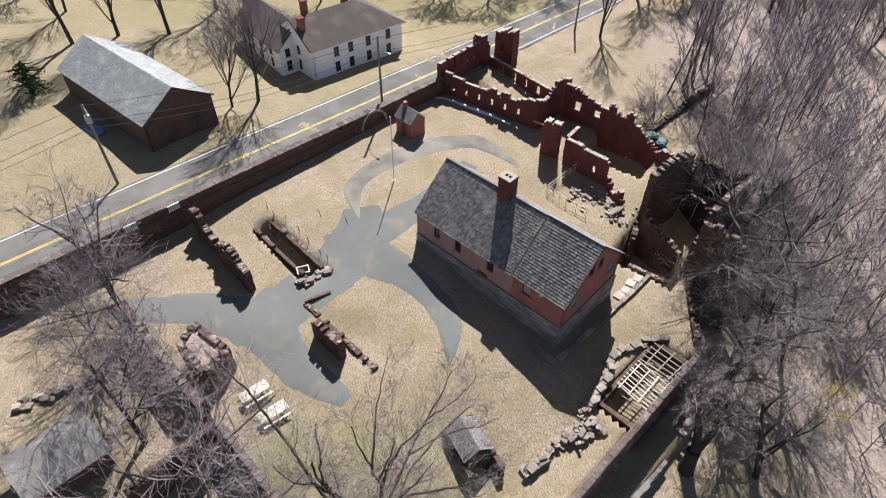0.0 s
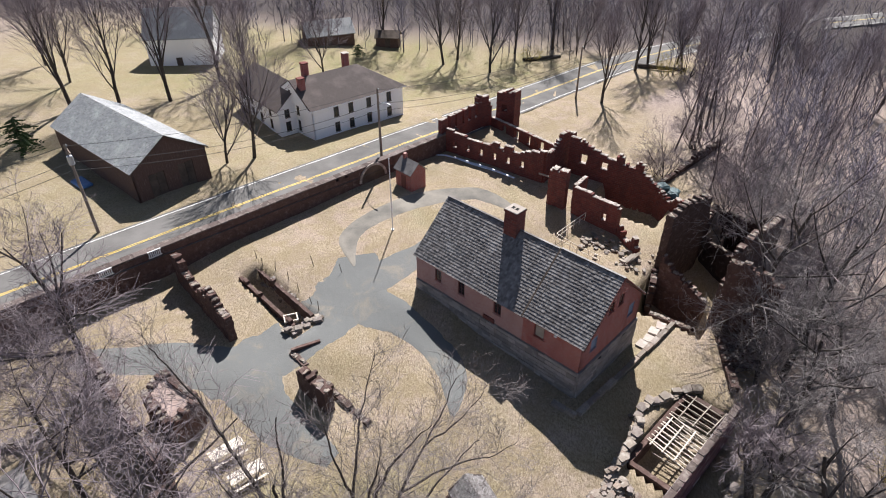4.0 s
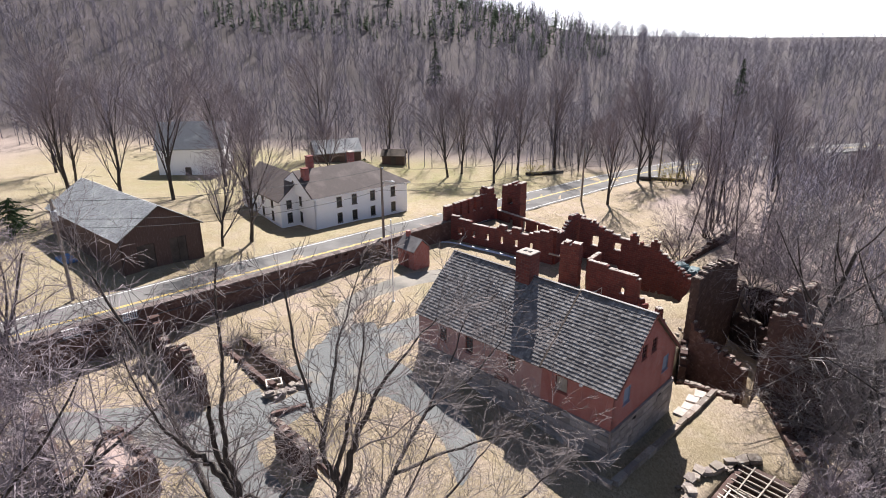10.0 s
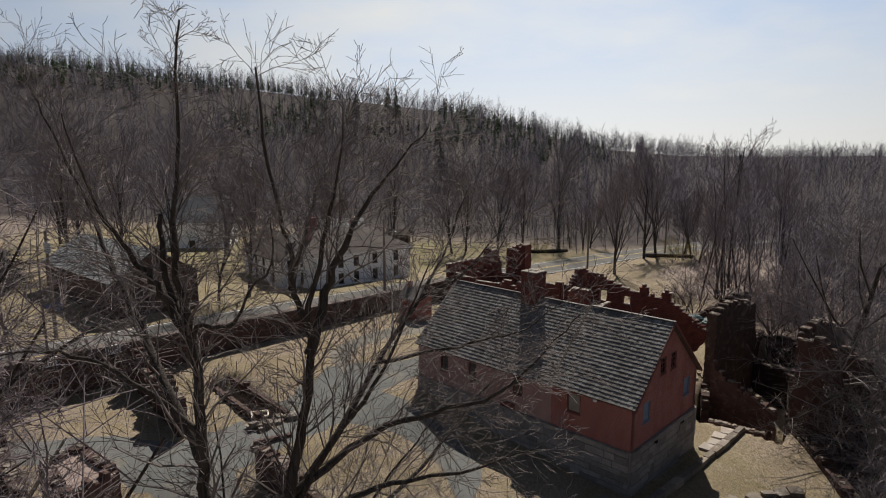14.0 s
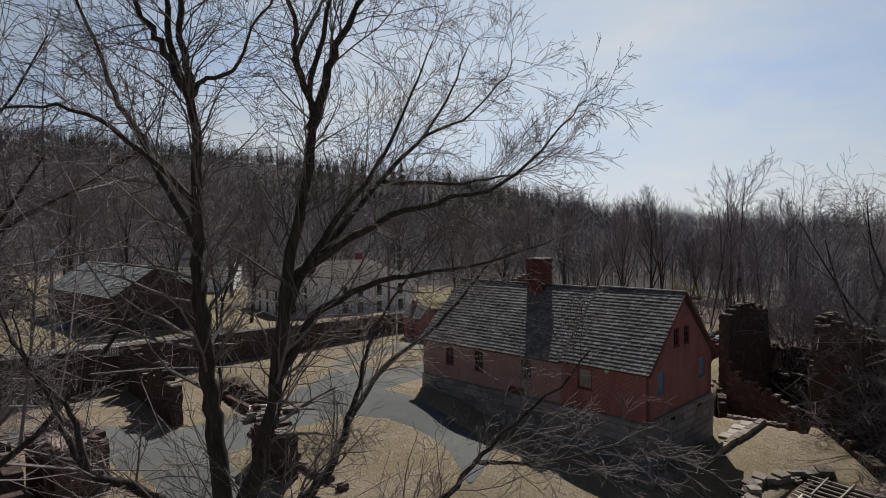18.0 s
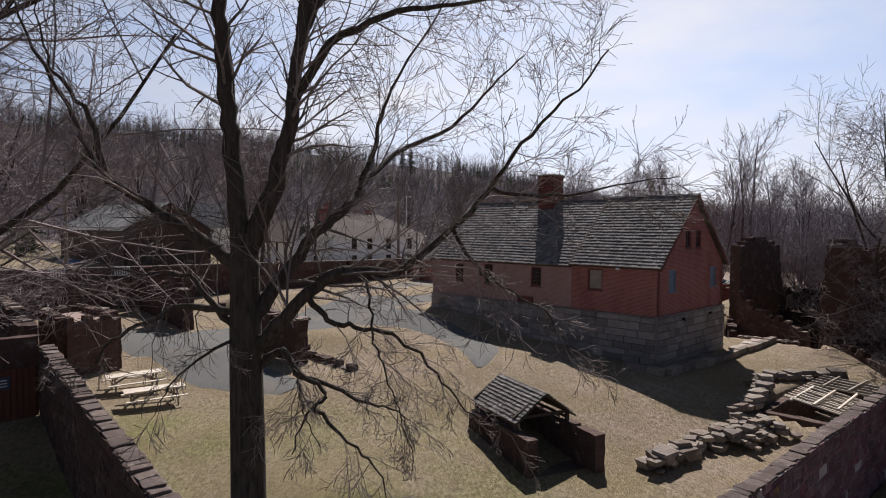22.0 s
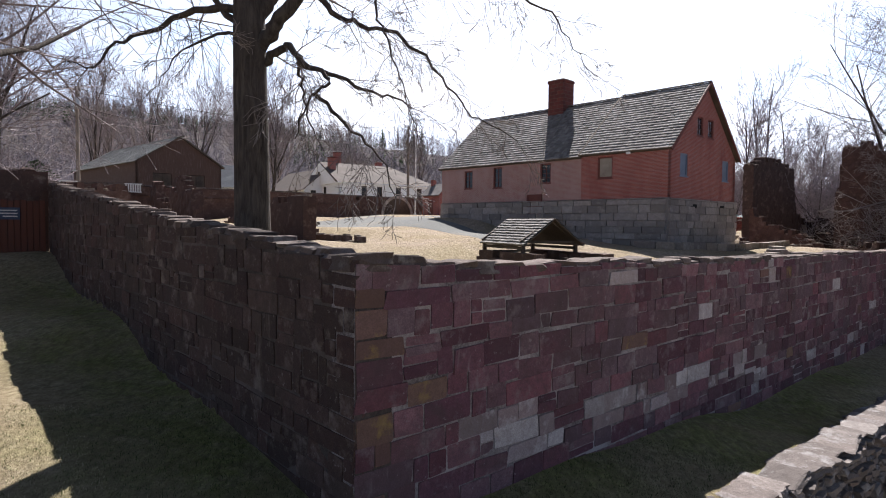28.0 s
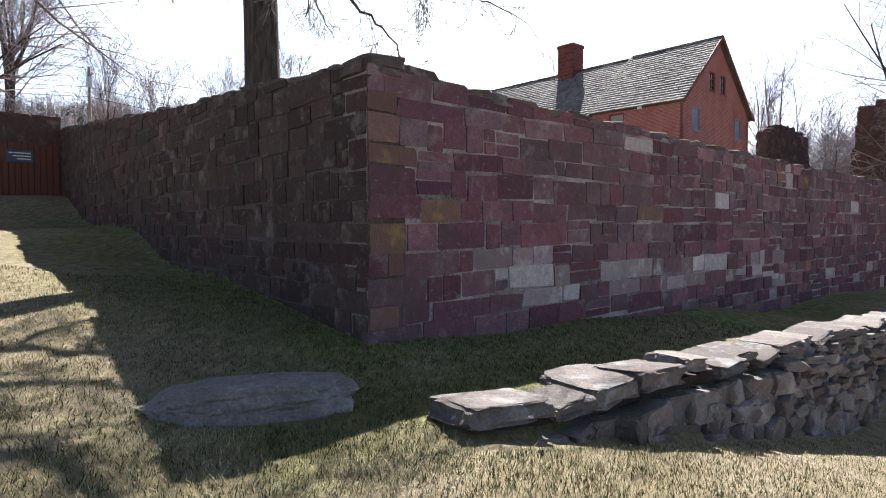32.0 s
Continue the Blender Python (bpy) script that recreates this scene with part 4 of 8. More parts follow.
        mm = Matrix.Translation((s + ln / 2, side * thick / 2 + r.uniform(-0.03, 0.03), top(s + ln / 2) - 0.10 + r.uniform(-0.03, 0.03))) @ Matrix.Rotation(r.uniform(-0.09, 0.09), 4, "Y") @ Matrix.Rotation(r.uniform(-0.08, 0.08), 4, "Z") @ Matrix.Rotation(r.uniform(-0.06, 0.06), 4, "X")
        if s < near:
            ob = adopt(new("coping_stone", mesh_of("coping_stone", st[0], st[1], M_COPE)), wall)
            ob.matrix_local = mm
        else:
            pc.put(st, mm)
        s += ln
    if pc.v:
        tagged(adopt(new("coping_stones", pc.mesh("coping_stones", M_COPE)), wall), "irregular flat coping stones", kind="stuff")
    return wall


M_COPE = stones("dark_coping_stone", [(0.12, 0.09, 0.083), (0.21, 0.17, 0.155), (0.15, 0.115, 0.105)], 6.0, 0.45, (0.36, 0.325, 0.285))


def pick_right(s, dz, r):
    if s < 1.0 and r.random() < 0.45 - dz * 0.05:
        return M_OCHRE
    if 0.25 < dz < 0.95 and 1.8 < s < 13 and r.random() < 0.6:
        return M_PALE
    if r.random() < 0.03:
        return M_PALE
    return M_OCHRE if r.random() < 0.02 else M_SAND


# the whole left arm gets the blocks darkened for shade
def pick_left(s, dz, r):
    return M_SANDSHADE


R_BASE = lambda s: polyline_z([(0, -0.14), (4, -0.30), (8, -0.45), (18, -0.80), (34, -1.0)], s)
R_TOP = lambda s: polyline_z([(0, 3.24), (0.8, 3.20), (1.6, 3.11), (5, 3.03), (10, 2.90), (15, 2.84), (20, 2.81), (26, 2.71), (34, 2.6)], s)
L_BASE = lambda s: polyline_z([(0, -0.14), (3, 0.20), (6, 0.52), (12, 1.2), (21, 2.45), (24, 2.6)], s)
L_TOP = lambda s: polyline_z([(0, 3.24), (1.5, 3.32), (3, 3.44), (6, 3.66), (10, 4.0), (15, 4.46), (21, 5.05), (24, 5.3)], s)
block_wall("wall_south_east", C0, DR, 34.0, R_BASE, R_TOP, 0.52, 14.0, "tall purple-brown sandstone block wall with pale blocks low down", 11, pick_right, 1)
block_wall("wall_south_west", C0, DL, 21.6, L_BASE, L_TOP, 0.55, 11.0, "tall brown sandstone perimeter wall, coloured dark for its shade, with rough coping", 12, pick_left, -1)

# ---- the road wall: rubble, with its arch and loopholes ----
road_wall_len = 47.0
RW_TOP = lambda s: polyline_z([(-16, 6.45), (0, 6.4), (20, 6.35), (30, 6.25), (47, 6.35)], s)
rw = thing("wall_road", pose(RW0.x, RW0.y, 0), "long dark rubble wall along the road", "wall", kind="structure")
rw_a = RW0 - RWD * 14
rw_b = RW0 + RWD * road_wall_len
wall_face = ruin_wall(rw, rw_a, rw_b, 0.8, lambda s: 2.4, lambda s: RW_TOP(s - 14), [], 0.4, 0.05, 31, M_RUBBLE, False, "wall_body")
pc = Pieces()
s = 0.0
r31 = random.Random(31)
while s < road_wall_len + 14:
    ln = r31.uniform(0.5, 1.1)
    pc.put(rough_stone(ln * 0.98, 0.9 * r31.uniform(0.9, 1.05), r31.uniform(0.10, 0.16), 0.06), Matrix.Translation((s + ln / 2, 0, RW_TOP(s - 14) + 0.12)))
    s += ln
cap = adopt(new("coping", pc.mesh("coping", M_COPE)), rw)
cap.matrix_parent_inverse, cap.matrix_basis = rw.matrix_basis.inverted(), along(rw_a, rw_b)[0]
tagged(cap, "grey flat coping stones", kind="stuff")
m_rw = Matrix.Translation((RW0.x, RW0.y, 0)) @ Matrix.Rotation(math.atan2(RWD.y, RWD.x), 4, "Z")
# blocked archway: a ring of voussoirs round a dark recess
AS, AZ, AR = 33.0, 4.55, 1.75
bm = bmesh.new()
for i in range(15):
    a0, a1 = math.pi * i / 15, math.pi * (i + 0.93) / 15
    poly = [(AS + math.cos(a) * rr, -0.40, AZ + math.sin(a) * rr) for a, rr in ((a0, AR), (a1, AR), (a1, AR + 0.28), (a0, AR + 0.28))]
    prism(bm, poly, (0, -0.14, 0))
bm.transform(m_rw)
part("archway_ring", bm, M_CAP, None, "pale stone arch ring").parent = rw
bpy.data.objects["archway_ring"].matrix_parent_inverse = rw.matrix_basis.inverted()
bm = bmesh.new()
prism(bm, [(AS + math.cos(math.pi * i / 12) * AR, -0.403, AZ + math.sin(math.pi * i / 12) * AR) for i in range(13)] + [(AS - AR, -0.403, 3.6), (AS + AR, -0.403, 3.6)], (0, -0.03, 0))
bm.transform(m_rw)
ag = part("archway_gate", bm, M_DARKWOOD, rw, "dark timber gate in the arch")
ag.matrix_parent_inverse = rw.matrix_basis.inverted()
# white louvred grilles on the wall's top
for gs in (7.3, 2.9):
    g = thing("louvre_grille", m_rw @ pose(gs, -0.5, 5.9), "small white slatted grille fixed to the road wall", "grille", "grilles on the road wall")
    part("rail", boxes((-0.62, 0.62, -0.06, 0.06, 0.0, 0.07)), M_WHITEPOLE, g)
    part("rail", boxes((-0.62, 0.62, -0.06, 0.06, 0.63, 0.70)), M_WHITEPOLE, g)
    for k in range(7):
        part("slat", boxes((-0.56 + k * 0.17, -0.47 + k * 0.17, -0.04, 0.04, 0.07, 0.63)), M_WHITEPOLE, g)

# ---- the brick house ----
def panel(length, thick, z0, z1, openings):
    """Boxes of a wall along x with rectangular openings (x0, x1, z0, z1)."""
    xs = sorted({0.0, length, *[o[0] for o in openings], *[o[1] for o in openings]})
    bm = bmesh.new()
    for a, b in zip(xs, xs[1:]):
        mid = (a + b) / 2
        cuts = sorted((o[2], o[3]) for o in openings if o[0] < mid < o[1])
        z = z0
        for c, d in cuts:
            if c > z:
                box(bm, a, b, 0, thick, z, c)
            z = d
        if z < z1:
            box(bm, a, b, 0, thick, z, z1)
    bmesh.ops.remove_doubles(bm, verts=bm.verts, dist=0.0005)
    return bm


def window(parent, m, w, h, trim, pane, bars=(2, 3), deep=0.10, label=""):
    """A window set into an opening: frame, sill, panes behind glazing bars. m: lower left of the opening, x along, -y outwards."""
    win = adopt(new("window", None), parent)
    win.matrix_local = m
    tagged(win, label)
    t = 0.08
    part("window_frame", boxes((0, t, 0.0, deep, 0, h), (w - t, w, 0.0, deep, 0, h), (t, w - t, 0.0, deep, h - t, h), (t, w - t, 0.0, deep, 0, t)), trim, win)
    part("window_sill", boxes((-0.06, w + 0.06, -0.07, deep, -0.07, -0.004)), trim, win)
    part("pane", boxes((t, w - t, deep * 0.5, deep * 0.5 + 0.02, t, h - t)), pane, win)
    if bars:
        bm = bmesh.new()
        for i in range(1, bars[0]):
            x = t + (w - 2 * t) * i / bars[0]
            box(bm, x - 0.015, x + 0.015, deep * 0.2, deep * 0.48, t, h - t)
        for i in range(1, bars[1]):
            z = t + (h - 2 * t) * i / bars[1]
            box(bm, t, w - t, deep * 0.22, deep * 0.46, z - 0.015, z + 0.015)
        part("glazing_grid", bm, trim, win)
    return win


def shingle_slope(length, run, material, course=0.16, width=0.2, seed=3, wave=0.02):
    """Shingles on a plane: x along the eave, y up the slope, z out."""
    r = random.Random(seed)
    v, f = [], []
    n = int(run / course)
    for k in range(n):
        y0 = k * course
        x = 0.0
        while x < length:
            w = r.uniform(0.6, 1.5) * width
            x1 = min(x + w, length)
            dy, dz = r.uniform(-0.016, 0.010), 0.05 + r.uniform(0, 0.02)
            zz = wave * noise.noise((x * 0.5, y0 * 0.6, seed))
            o = len(v)
            y1 = min(y0 + course * 1.35, run)
            v += [(x + 0.009, y0 + dy, zz), (x1 - 0.009, y0 + dy, zz), (x1 - 0.009, y0 + dy, zz + dz), (x + 0.009, y0 + dy, zz + dz), (x + 0.009, y1, zz + 0.004), (x1 - 0.009, y1, zz + 0.004)]
            f += [(o, o + 1, o + 2, o + 3), (o + 3, o + 2, o + 5, o + 4)]
            x = x1
    return mesh_of("shingles", v, f, material)


HL, HW, HB, HE, HR = 17.2, 8.8, 5.12, 7.72, 11.66       # length, width, top of foundation, eave, ridge (levels above datum)
HO = pose(-2.28, 43.8, 0, 0, 0, -43.6)
house = thing("brick_house", HO, "red brick house on stone foundation with shingled gable roof", "house")
T = 0.35
G0 = lambda x: 2.0
SEAM = 11.9
SLOPE = math.atan2(HR - HE, HW / 2)
fw = [(2.3, 3.07, 6.1, 7.3), (5.0, 5.76, 6.05, 7.4), (8.9, 9.7, 6.2, 7.4)]
part("front_wall", panel(SEAM, T, HB - 0.02, HE, fw + [(7.95, 9.1, HB - 0.02, 5.52)]), M_PINK, house, "faded limewashed pink brick wall")
bm = panel(HL - SEAM, T, HB, HE, [(1.1, 2.05, 6.3, 7.5)])
bm.transform(Matrix.Translation((SEAM, -0.012, 0)))
part("front_wall", bm, M_BRICK, house, "clean red brick wall of the addition")
for x0, x1, z0, z1 in fw:
    window(house, pose(x0, 0.06, z0), x1 - x0, z1 - z0, M_TRIM, M_GLASS, (2, 4))
window(house, pose(SEAM + 1.1, 0.04, 6.3), 0.95, 1.2, M_TRIM, M_TIMBER, None, label="window boarded with grey-brown boards")
part("side_wall", (lambda b: (b.transform(Matrix.Translation((0, 0.35, 0))), b)[1])(boxes((0, T, 0.0, HW - 0.7, HB, HE))), M_PINK, house)
part("back_wall", boxes((0, HL, HW - T, HW, HB, HE)), M_BRICK, house)
# the gable end: brick below the eaves, brick triangle above with two small windows
gopen = [(1.35, 2.25, 6.35, 7.55), (6.85, 7.75, 6.35, 7.55)]
mg = pose(HL, 0, 0, 0, 0, 90)
bm = panel(HW, T, HB, HE, gopen)
bm.transform(mg)
part("gable_wall", bm, M_BRICK, house)
gw = [(3.35, 4.1, 8.7, 9.75), (4.75, 5.5, 8.7, 9.75)]
def clip_gable(bm, w, e, r_):
    for nrm, co in (((-(r_ - e), 0, w / 2), (0, 0, e)), (((r_ - e), 0, w / 2), (w, 0, e))):
        bmesh.ops.bisect_plane(bm, geom=bm.verts[:] + bm.edges[:] + bm.faces[:], plane_co=co, plane_no=nrm, clear_outer=True)
    return bm
bm = clip_gable(panel(HW, T, HE, HR, gw), HW, HE, HR)
bm.transform(mg)
part("gable", bm, M_BRICK, house)
bm = clip_gable(panel(HW, T, HE, HR, []), HW, HE, HR)
bm.transform(pose(0.35, 0, 0, 0, 0, 90))
part("gable", bm, M_PINK, house)
for y0, y1, z0, z1 in gw:
    window(house, mg @ pose(y0, 0.05, z0), y1 - y0, z1 - z0, M_TRIM, M_GLASS, (2, 3))
for y0, y1, z0, z1 in gopen:
    window(house, mg @ pose(y0, 0.03, z0), y1 - y0, z1 - z0, M_BLUE, M_BLUE, None, label="window closed with a blue-grey shutter")
# foundation of squared grey stones
fb = boxes((-0.06, HL + 0.06, -0.06, HW + 0.06, 1.6, HB))
part("foundation", fb, M_FOUND, house, "pale grey stone foundation")
def course_face(m, length, zlo, zhi, seed):
    r = random.Random(seed)
    pc = Pieces()
    z = zlo
    while z < zhi - 0.05:
        h = min(r.uniform(0.28, 0.46), zhi - z)
        s = 0.0
        while s < length - 0.05:
            ln = min(r.uniform(0.5, 1.5), length - s)
            pc.put(rough_stone(ln - 0.03, 0.14, h - 0.03, 0.03), m @ Matrix.Translation((s + ln / 2, -0.01 + r.uniform(-0.02, 0.02), z + h / 2)))
            s += ln
        z += h
    return pc
for m, ln, zl, sd in ((pose(0, -0.08, 0), HL, 2.2, 41), (mg @ pose(0, -0.08, 0), HW, 2.0, 42)):
    tagged(part("foundation_masonry", course_face(m, ln, zl, HB, sd).mesh("foundation_masonry", M_FOUND), None, house), "large squared foundation stones", kind="stuff")
# vent slots: solid black blocks instead of shaded holes
for y in (2.6, 6.3):
    part("vent", (lambda b: (b.transform(mg), b)[1])(boxes((y, y + 0.55, -0.17, 0.0, 4.62, 4.84))), M_HOLESHADE, house, "black block painted as a shaded vent slot in the foundation")
bd = adopt(new("door", None), house)
bd.matrix_local = pose(7.95, -0.02, 3.45)
part("door_leaf", boxes((0.08, 1.07, -0.05, 0.03, 0.0, 1.98)), M_TRIM, bd)
part("door_frame", boxes((0, 0.08, -0.10, 0.05, 0, 2.07), (1.07, 1.15, -0.10, 0.05, 0, 2.07), (0.08, 1.07, -0.10, 0.05, 1.98, 2.07)), M_TRIM, bd)
# roof: two slopes of shingles, the addition a hand higher
run = math.hypot(HW / 2, HR - HE) + 0.22
for name, x0, x1, lift in (("roof", -0.25, SEAM, 0.0), ("roof", SEAM, HL + 0.28, 0.10)):
    for side in (0, 1):
        sgn = 1 if side == 0 else -1
        ox = x0 if side == 0 else x1
        m = Matrix.Translation((ox, -0.16 if side == 0 else HW + 0.16, HE - 0.14 + lift)) @ Matrix.Rotation(0 if side == 0 else math.pi, 4, "Z") @ Matrix.Rotation(SLOPE, 4, "X")
        bm = boxes((0, x1 - x0, 0, run, -0.12, -0.004))
        bm.transform(m)
        rb = part("roof", bm, M_DARKWOOD, house, "shingled roof slope")
        sh = part("shingles", shingle_slope(x1 - x0, run, M_SHINGLE, 0.26, 0.2, 70 + side + int(x0 + 9)), None, rb, "weathered grey wood shingles in courses")
        tagged(sh, kind="stuff")
        sh.matrix_local = m
for x0, x1, lift in ((-0.25, SEAM, 0.03), (SEAM, HL + 0.28, 0.13)):
    part("ridge_board", boxes((x0, x1, HW / 2 - 0.09, HW / 2 + 0.09, HR + lift, HR + lift + 0.05)), M_SHINGLE, house)
for side in (0, 1):
    bm = bmesh.new()
    a = Vector((HL + 0.27, -0.16 if side == 0 else HW + 0.16, HE - 0.12))
    b = Vector((HL + 0.27, HW / 2, HR + 0.08))
    beam(bm, a, b, 0.06, 0.16)
    part("rake_board", bm, M_TRIM, house)
part("seam_flashing", (lambda b: (b.transform(Matrix.Translation((SEAM - 0.02, -0.16, HE - 0.10)) @ Matrix.Rotation(SLOPE, 4, "X")), b)[1])(boxes((-0.10, 0.03, 0, run, 0.0, 0.10))), M_DARKWOOD, house, "dark step between the two roofs")
# chimney with a pale cap and two flues, whose dark mouths are flat black plates
ch = adopt(new("chimney", None), house)
ch.matrix_local = pose(6.6, 3.75, 0)
cb = boxes((0, 1.25, 0, 1.2, HR - 2.0, 13.28))
box(cb, -0.05, 1.30, -0.05, 1.25, 13.28, 13.42)
part("chimney", cb, M_RUIN, ch)
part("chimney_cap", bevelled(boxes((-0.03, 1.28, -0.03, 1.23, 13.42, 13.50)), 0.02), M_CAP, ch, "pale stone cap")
for fx, fy in ((0.28, 0.42), (0.68, 0.42)):
    part("flue", boxes((fx, fx + 0.28, fy, fy + 0.36, 13.50, 13.508)), M_HOLESHADE, ch)
part("gutter_bracket", boxes((14.9, 15.1, -0.26, -0.12, HE - 0.2, HE - 0.08)), M_WHITEPOLE, house, "small white fitting at the eave")

# ---- the white house over the road ----
WO = pose(-16.9, 74.4, 0, 0, 0, 40.0)
wh = thing("white_farmhouse", WO, "two-storey white clapboard house with peeling paint and a hipped roof", "house")
WL, WW, WB, WE, WR = 14.6, 9.5, 3.2, 8.75, 11.6
wo = [(x, x + 0.78, z, z + 1.35) for x in (3.2, 5.5, 8.4, 11.8) for z in (4.9, 7.05)]
part("front_wall", panel(WL, 0.2, WB, WE, wo), M_WHITE, wh, "white clapboard wall with peeling paint")
for x0, x1, z0, z1 in wo:
    window(wh, pose(x0, 0.02, z0), x1 - x0, z1 - z0, M_DARKWOOD, M_GLASS, (2, 4))
sp = [(1.2, 1.95, 4.75, 6.2), (1.2, 1.95, 7.0, 8.3), (5.2, 5.95, 4.75, 6.2), (5.2, 5.95, 7.0, 8.3)]
ms = pose(0, WW, 0, 0, 0, -90)
bm = panel(WW, 0.2, WB, WE, sp)
bm.transform(ms)
part("side_wall", bm, M_WHITE, wh)
for x0, x1, z0, z1 in sp:
    window(wh, ms @ pose(x0, 0.02, z0), x1 - x0, z1 - z0, M_DARKWOOD, M_GLASS, (2, 4))
part("side_wall", boxes((WL - 0.2, WL, 0.2, WW, WB, WE)), M_WHITE, wh)
part("back_wall", boxes((0.2, WL - 0.2, WW - 0.2, WW, WB, WE)), M_WHITE, wh)
def hip(bm, x0, x1, y0, y1, ze, zr, ov, inset):
    a = [bm.verts.new(p) for p in ((x0 - ov, y0 - ov, ze), (x1 + ov, y0 - ov, ze), (x1 + ov, y1 + ov, ze), (x0 - ov, y1 + ov, ze))]
    r0, r1 = bm.verts.new((x0 + inset, (y0 + y1) / 2, zr)), bm.verts.new((x1 - inset, (y0 + y1) / 2, zr))
    for f in ((a[0], a[1], r1, r0), (a[1], a[2], r1), (a[2], a[3], r0, r1), (a[3], a[0], r0), (a[3], a[2], a[1], a[0])):
        bm.faces.new(f)
    return bm
bm = bmesh.new()
ra_ = [bm.verts.new(p) for p in ((-0.35, -0.4, WE + 0.02), (WL + 0.4, -0.4, WE + 0.02), (WL + 0.4, WW + 0.4, WE + 0.02), (-0.35, WW + 0.4, WE + 0.02), (-0.35, WW / 2, WR), (WL - 4.4, WW / 2, WR))]
for q in ((0, 1, 5, 4), (1, 2, 5), (2, 3, 4, 5), (3, 0, 4), (3, 2, 1, 0)):
    bm.faces.new([ra_[i] for i in q])
part("roof", bm, M_WHROOF, wh, "grey-brown shingle roof, hipped at one end")
bm = clip_gable(panel(WW, 0.2, WE, WR - 0.12, [(4.2, 4.9, 9.2, 10.3)]), WW, WE, WR - 0.12)
bm.transform(pose(-0.42, WW, 0, 0, 0, -90))
part("gable", bm, M_WHITE, wh)
part("eaves_board", boxes((-0.38, WL + 0.38, -0.38, WW + 0.38, WE - 0.16, WE + 0.01)), M_WHITE, wh)
# the rear wing: a narrow gable beside the main block, running back from the road
wing = adopt(new("wing", None), wh)
wing.matrix_local = pose(-2.6, 4.6, 0)
WGW, WGL, WGE, WGR = 6.4, 12.5, 8.0, 10.7
wgo = [(0.9, 1.65, 4.8, 6.15), (0.9, 1.65, 6.7, 7.85)]
part("wing_wall", panel(WGW, 0.2, WB, WGE, wgo), M_WHITE, wing)
for x0, x1, z0, z1 in wgo:
    window(wing, pose(x0, 0.02, z0), x1 - x0, z1 - z0, M_DARKWOOD, M_GLASS, (2, 4))
part("gable", clip_gable(panel(WGW, 0.2, WGE, WGR, []), WGW, WGE, WGR), M_WHITE, wing)
we = pose(0, WGL, 0, 0, 0, -90)
weo = [(x, x + 0.75, z, z + 1.3) for x in (1.4, 4.0, 6.6, 9.6) for z in (4.8, 6.6)]
bm = panel(WGL - 0.2, 0.2, WB, WGE, weo)
bm.transform(we)
part("wing_wall", bm, M_WHITE, wing)
for x0, x1, z0, z1 in weo:
    window(wing, we @ pose(x0, 0.02, z0), x1 - x0, z1 - z0, M_DARKWOOD, M_GLASS, (2, 4))
part("wing_wall", boxes((0.2, WGW, WGL - 0.2, WGL, WB, WGE)), M_WHITE, wing)
bm = bmesh.new()
prism(bm, [(0, WGL - 0.2, WGE), (WGW, WGL - 0.2, WGE), (WGW / 2, WGL - 0.2, WGR)], (0, 0.2, 0))
part("gable", bm, M_WHITE, wing)
for s_ in (0, 1):
    x0 = -0.35 if s_ == 0 else WGW + 0.35
    bm = bmesh.new()
    prism(bm, [(x0, -0.3, WGE - 0.25), (WGW / 2, -0.3, WGR + 0.02), (WGW / 2, -0.3, WGR + 0.14), (x0, -0.3, WGE - 0.13)], (0, WGL + 0.6, 0))
    part("wing_roof", bm, M_WHROOF, wing)
part("foundation", boxes((-0.05, WL + 0.05, -0.05, 0.3, WB - 1.2, 4.45)), M_FOUND, wh, "dark stone footing under the clapboards")
for cx, cy, z0, z1 in ((0.6, 3.2, 9.0, 12.0), (2.6, 5.6, 9.6, 13.0), (10.2, 7.6, 9.2, 12.4)):
    cs = adopt(new("chimney", None), wh)
    cs.matrix_local = pose(cx, cy, 0)
    part("chimney", boxes((-0.4, 0.4, -0.4, 0.4, z0, z1)), M_BRICK, cs)
    part("chimney_cap", boxes((-0.46, 0.46, -0.46, 0.46, z1, z1 + 0.12)), M_RUIN if cx < 9 else M_CAP, cs)

# ---- the barn ----
BO = pose(-46.9, 68.2, 0, 0, 0, -40.0)
barn = thing("barn", BO, "weathered dark board barn with a grey shingled gable roof", "barn")
BL, BW, BB, BE, BR = 19.0, 8.6, 4.6, 9.45, 12.15
part("front_wall", boxes((0, BL, 0, 0.2, BB, BE)), M_BARN, barn)
part("back_wall", boxes((0, BL, BW - 0.2, BW, BB, BE)), M_BARN, barn)
mgb = pose(BL, 0, 0, 0, 0, 90)
bm = panel(BW, 0.2, BB, BE, [(1.6, 3.4, BB, 8.4), (5.0, 6.8, BB, 8.4)])
bm.transform(mgb)
part("gable_wall", bm, M_BARN, barn)
for x0 in (1.6, 5.0):
    bm = boxes((x0 + 0.03, x0 + 0.88, 0.05, 0.12, 5.2, 8.35), (x0 + 0.92, x0 + 1.77, 0.05, 0.12, 5.2, 8.35))
    bm.transform(mgb)
    part("barn_door", bm, M_DARKWOOD, barn)
bm = clip_gable(panel(BW, 0.2, BE, BR, []), BW, BE, BR)
bm.transform(mgb)
part("gable", bm, M_BARN, barn)
bm = clip_gable(panel(BW, 0.2, BE, BR, []), BW, BE, BR)
bm.transform(pose(0.2, 0, 0, 0, 0, 90))
part("gable", bm, M_BARN, barn)
part("side_wall", boxes((0, 0.2, 0.2, BW - 0.2, BB, BE)), M_BARN, barn)
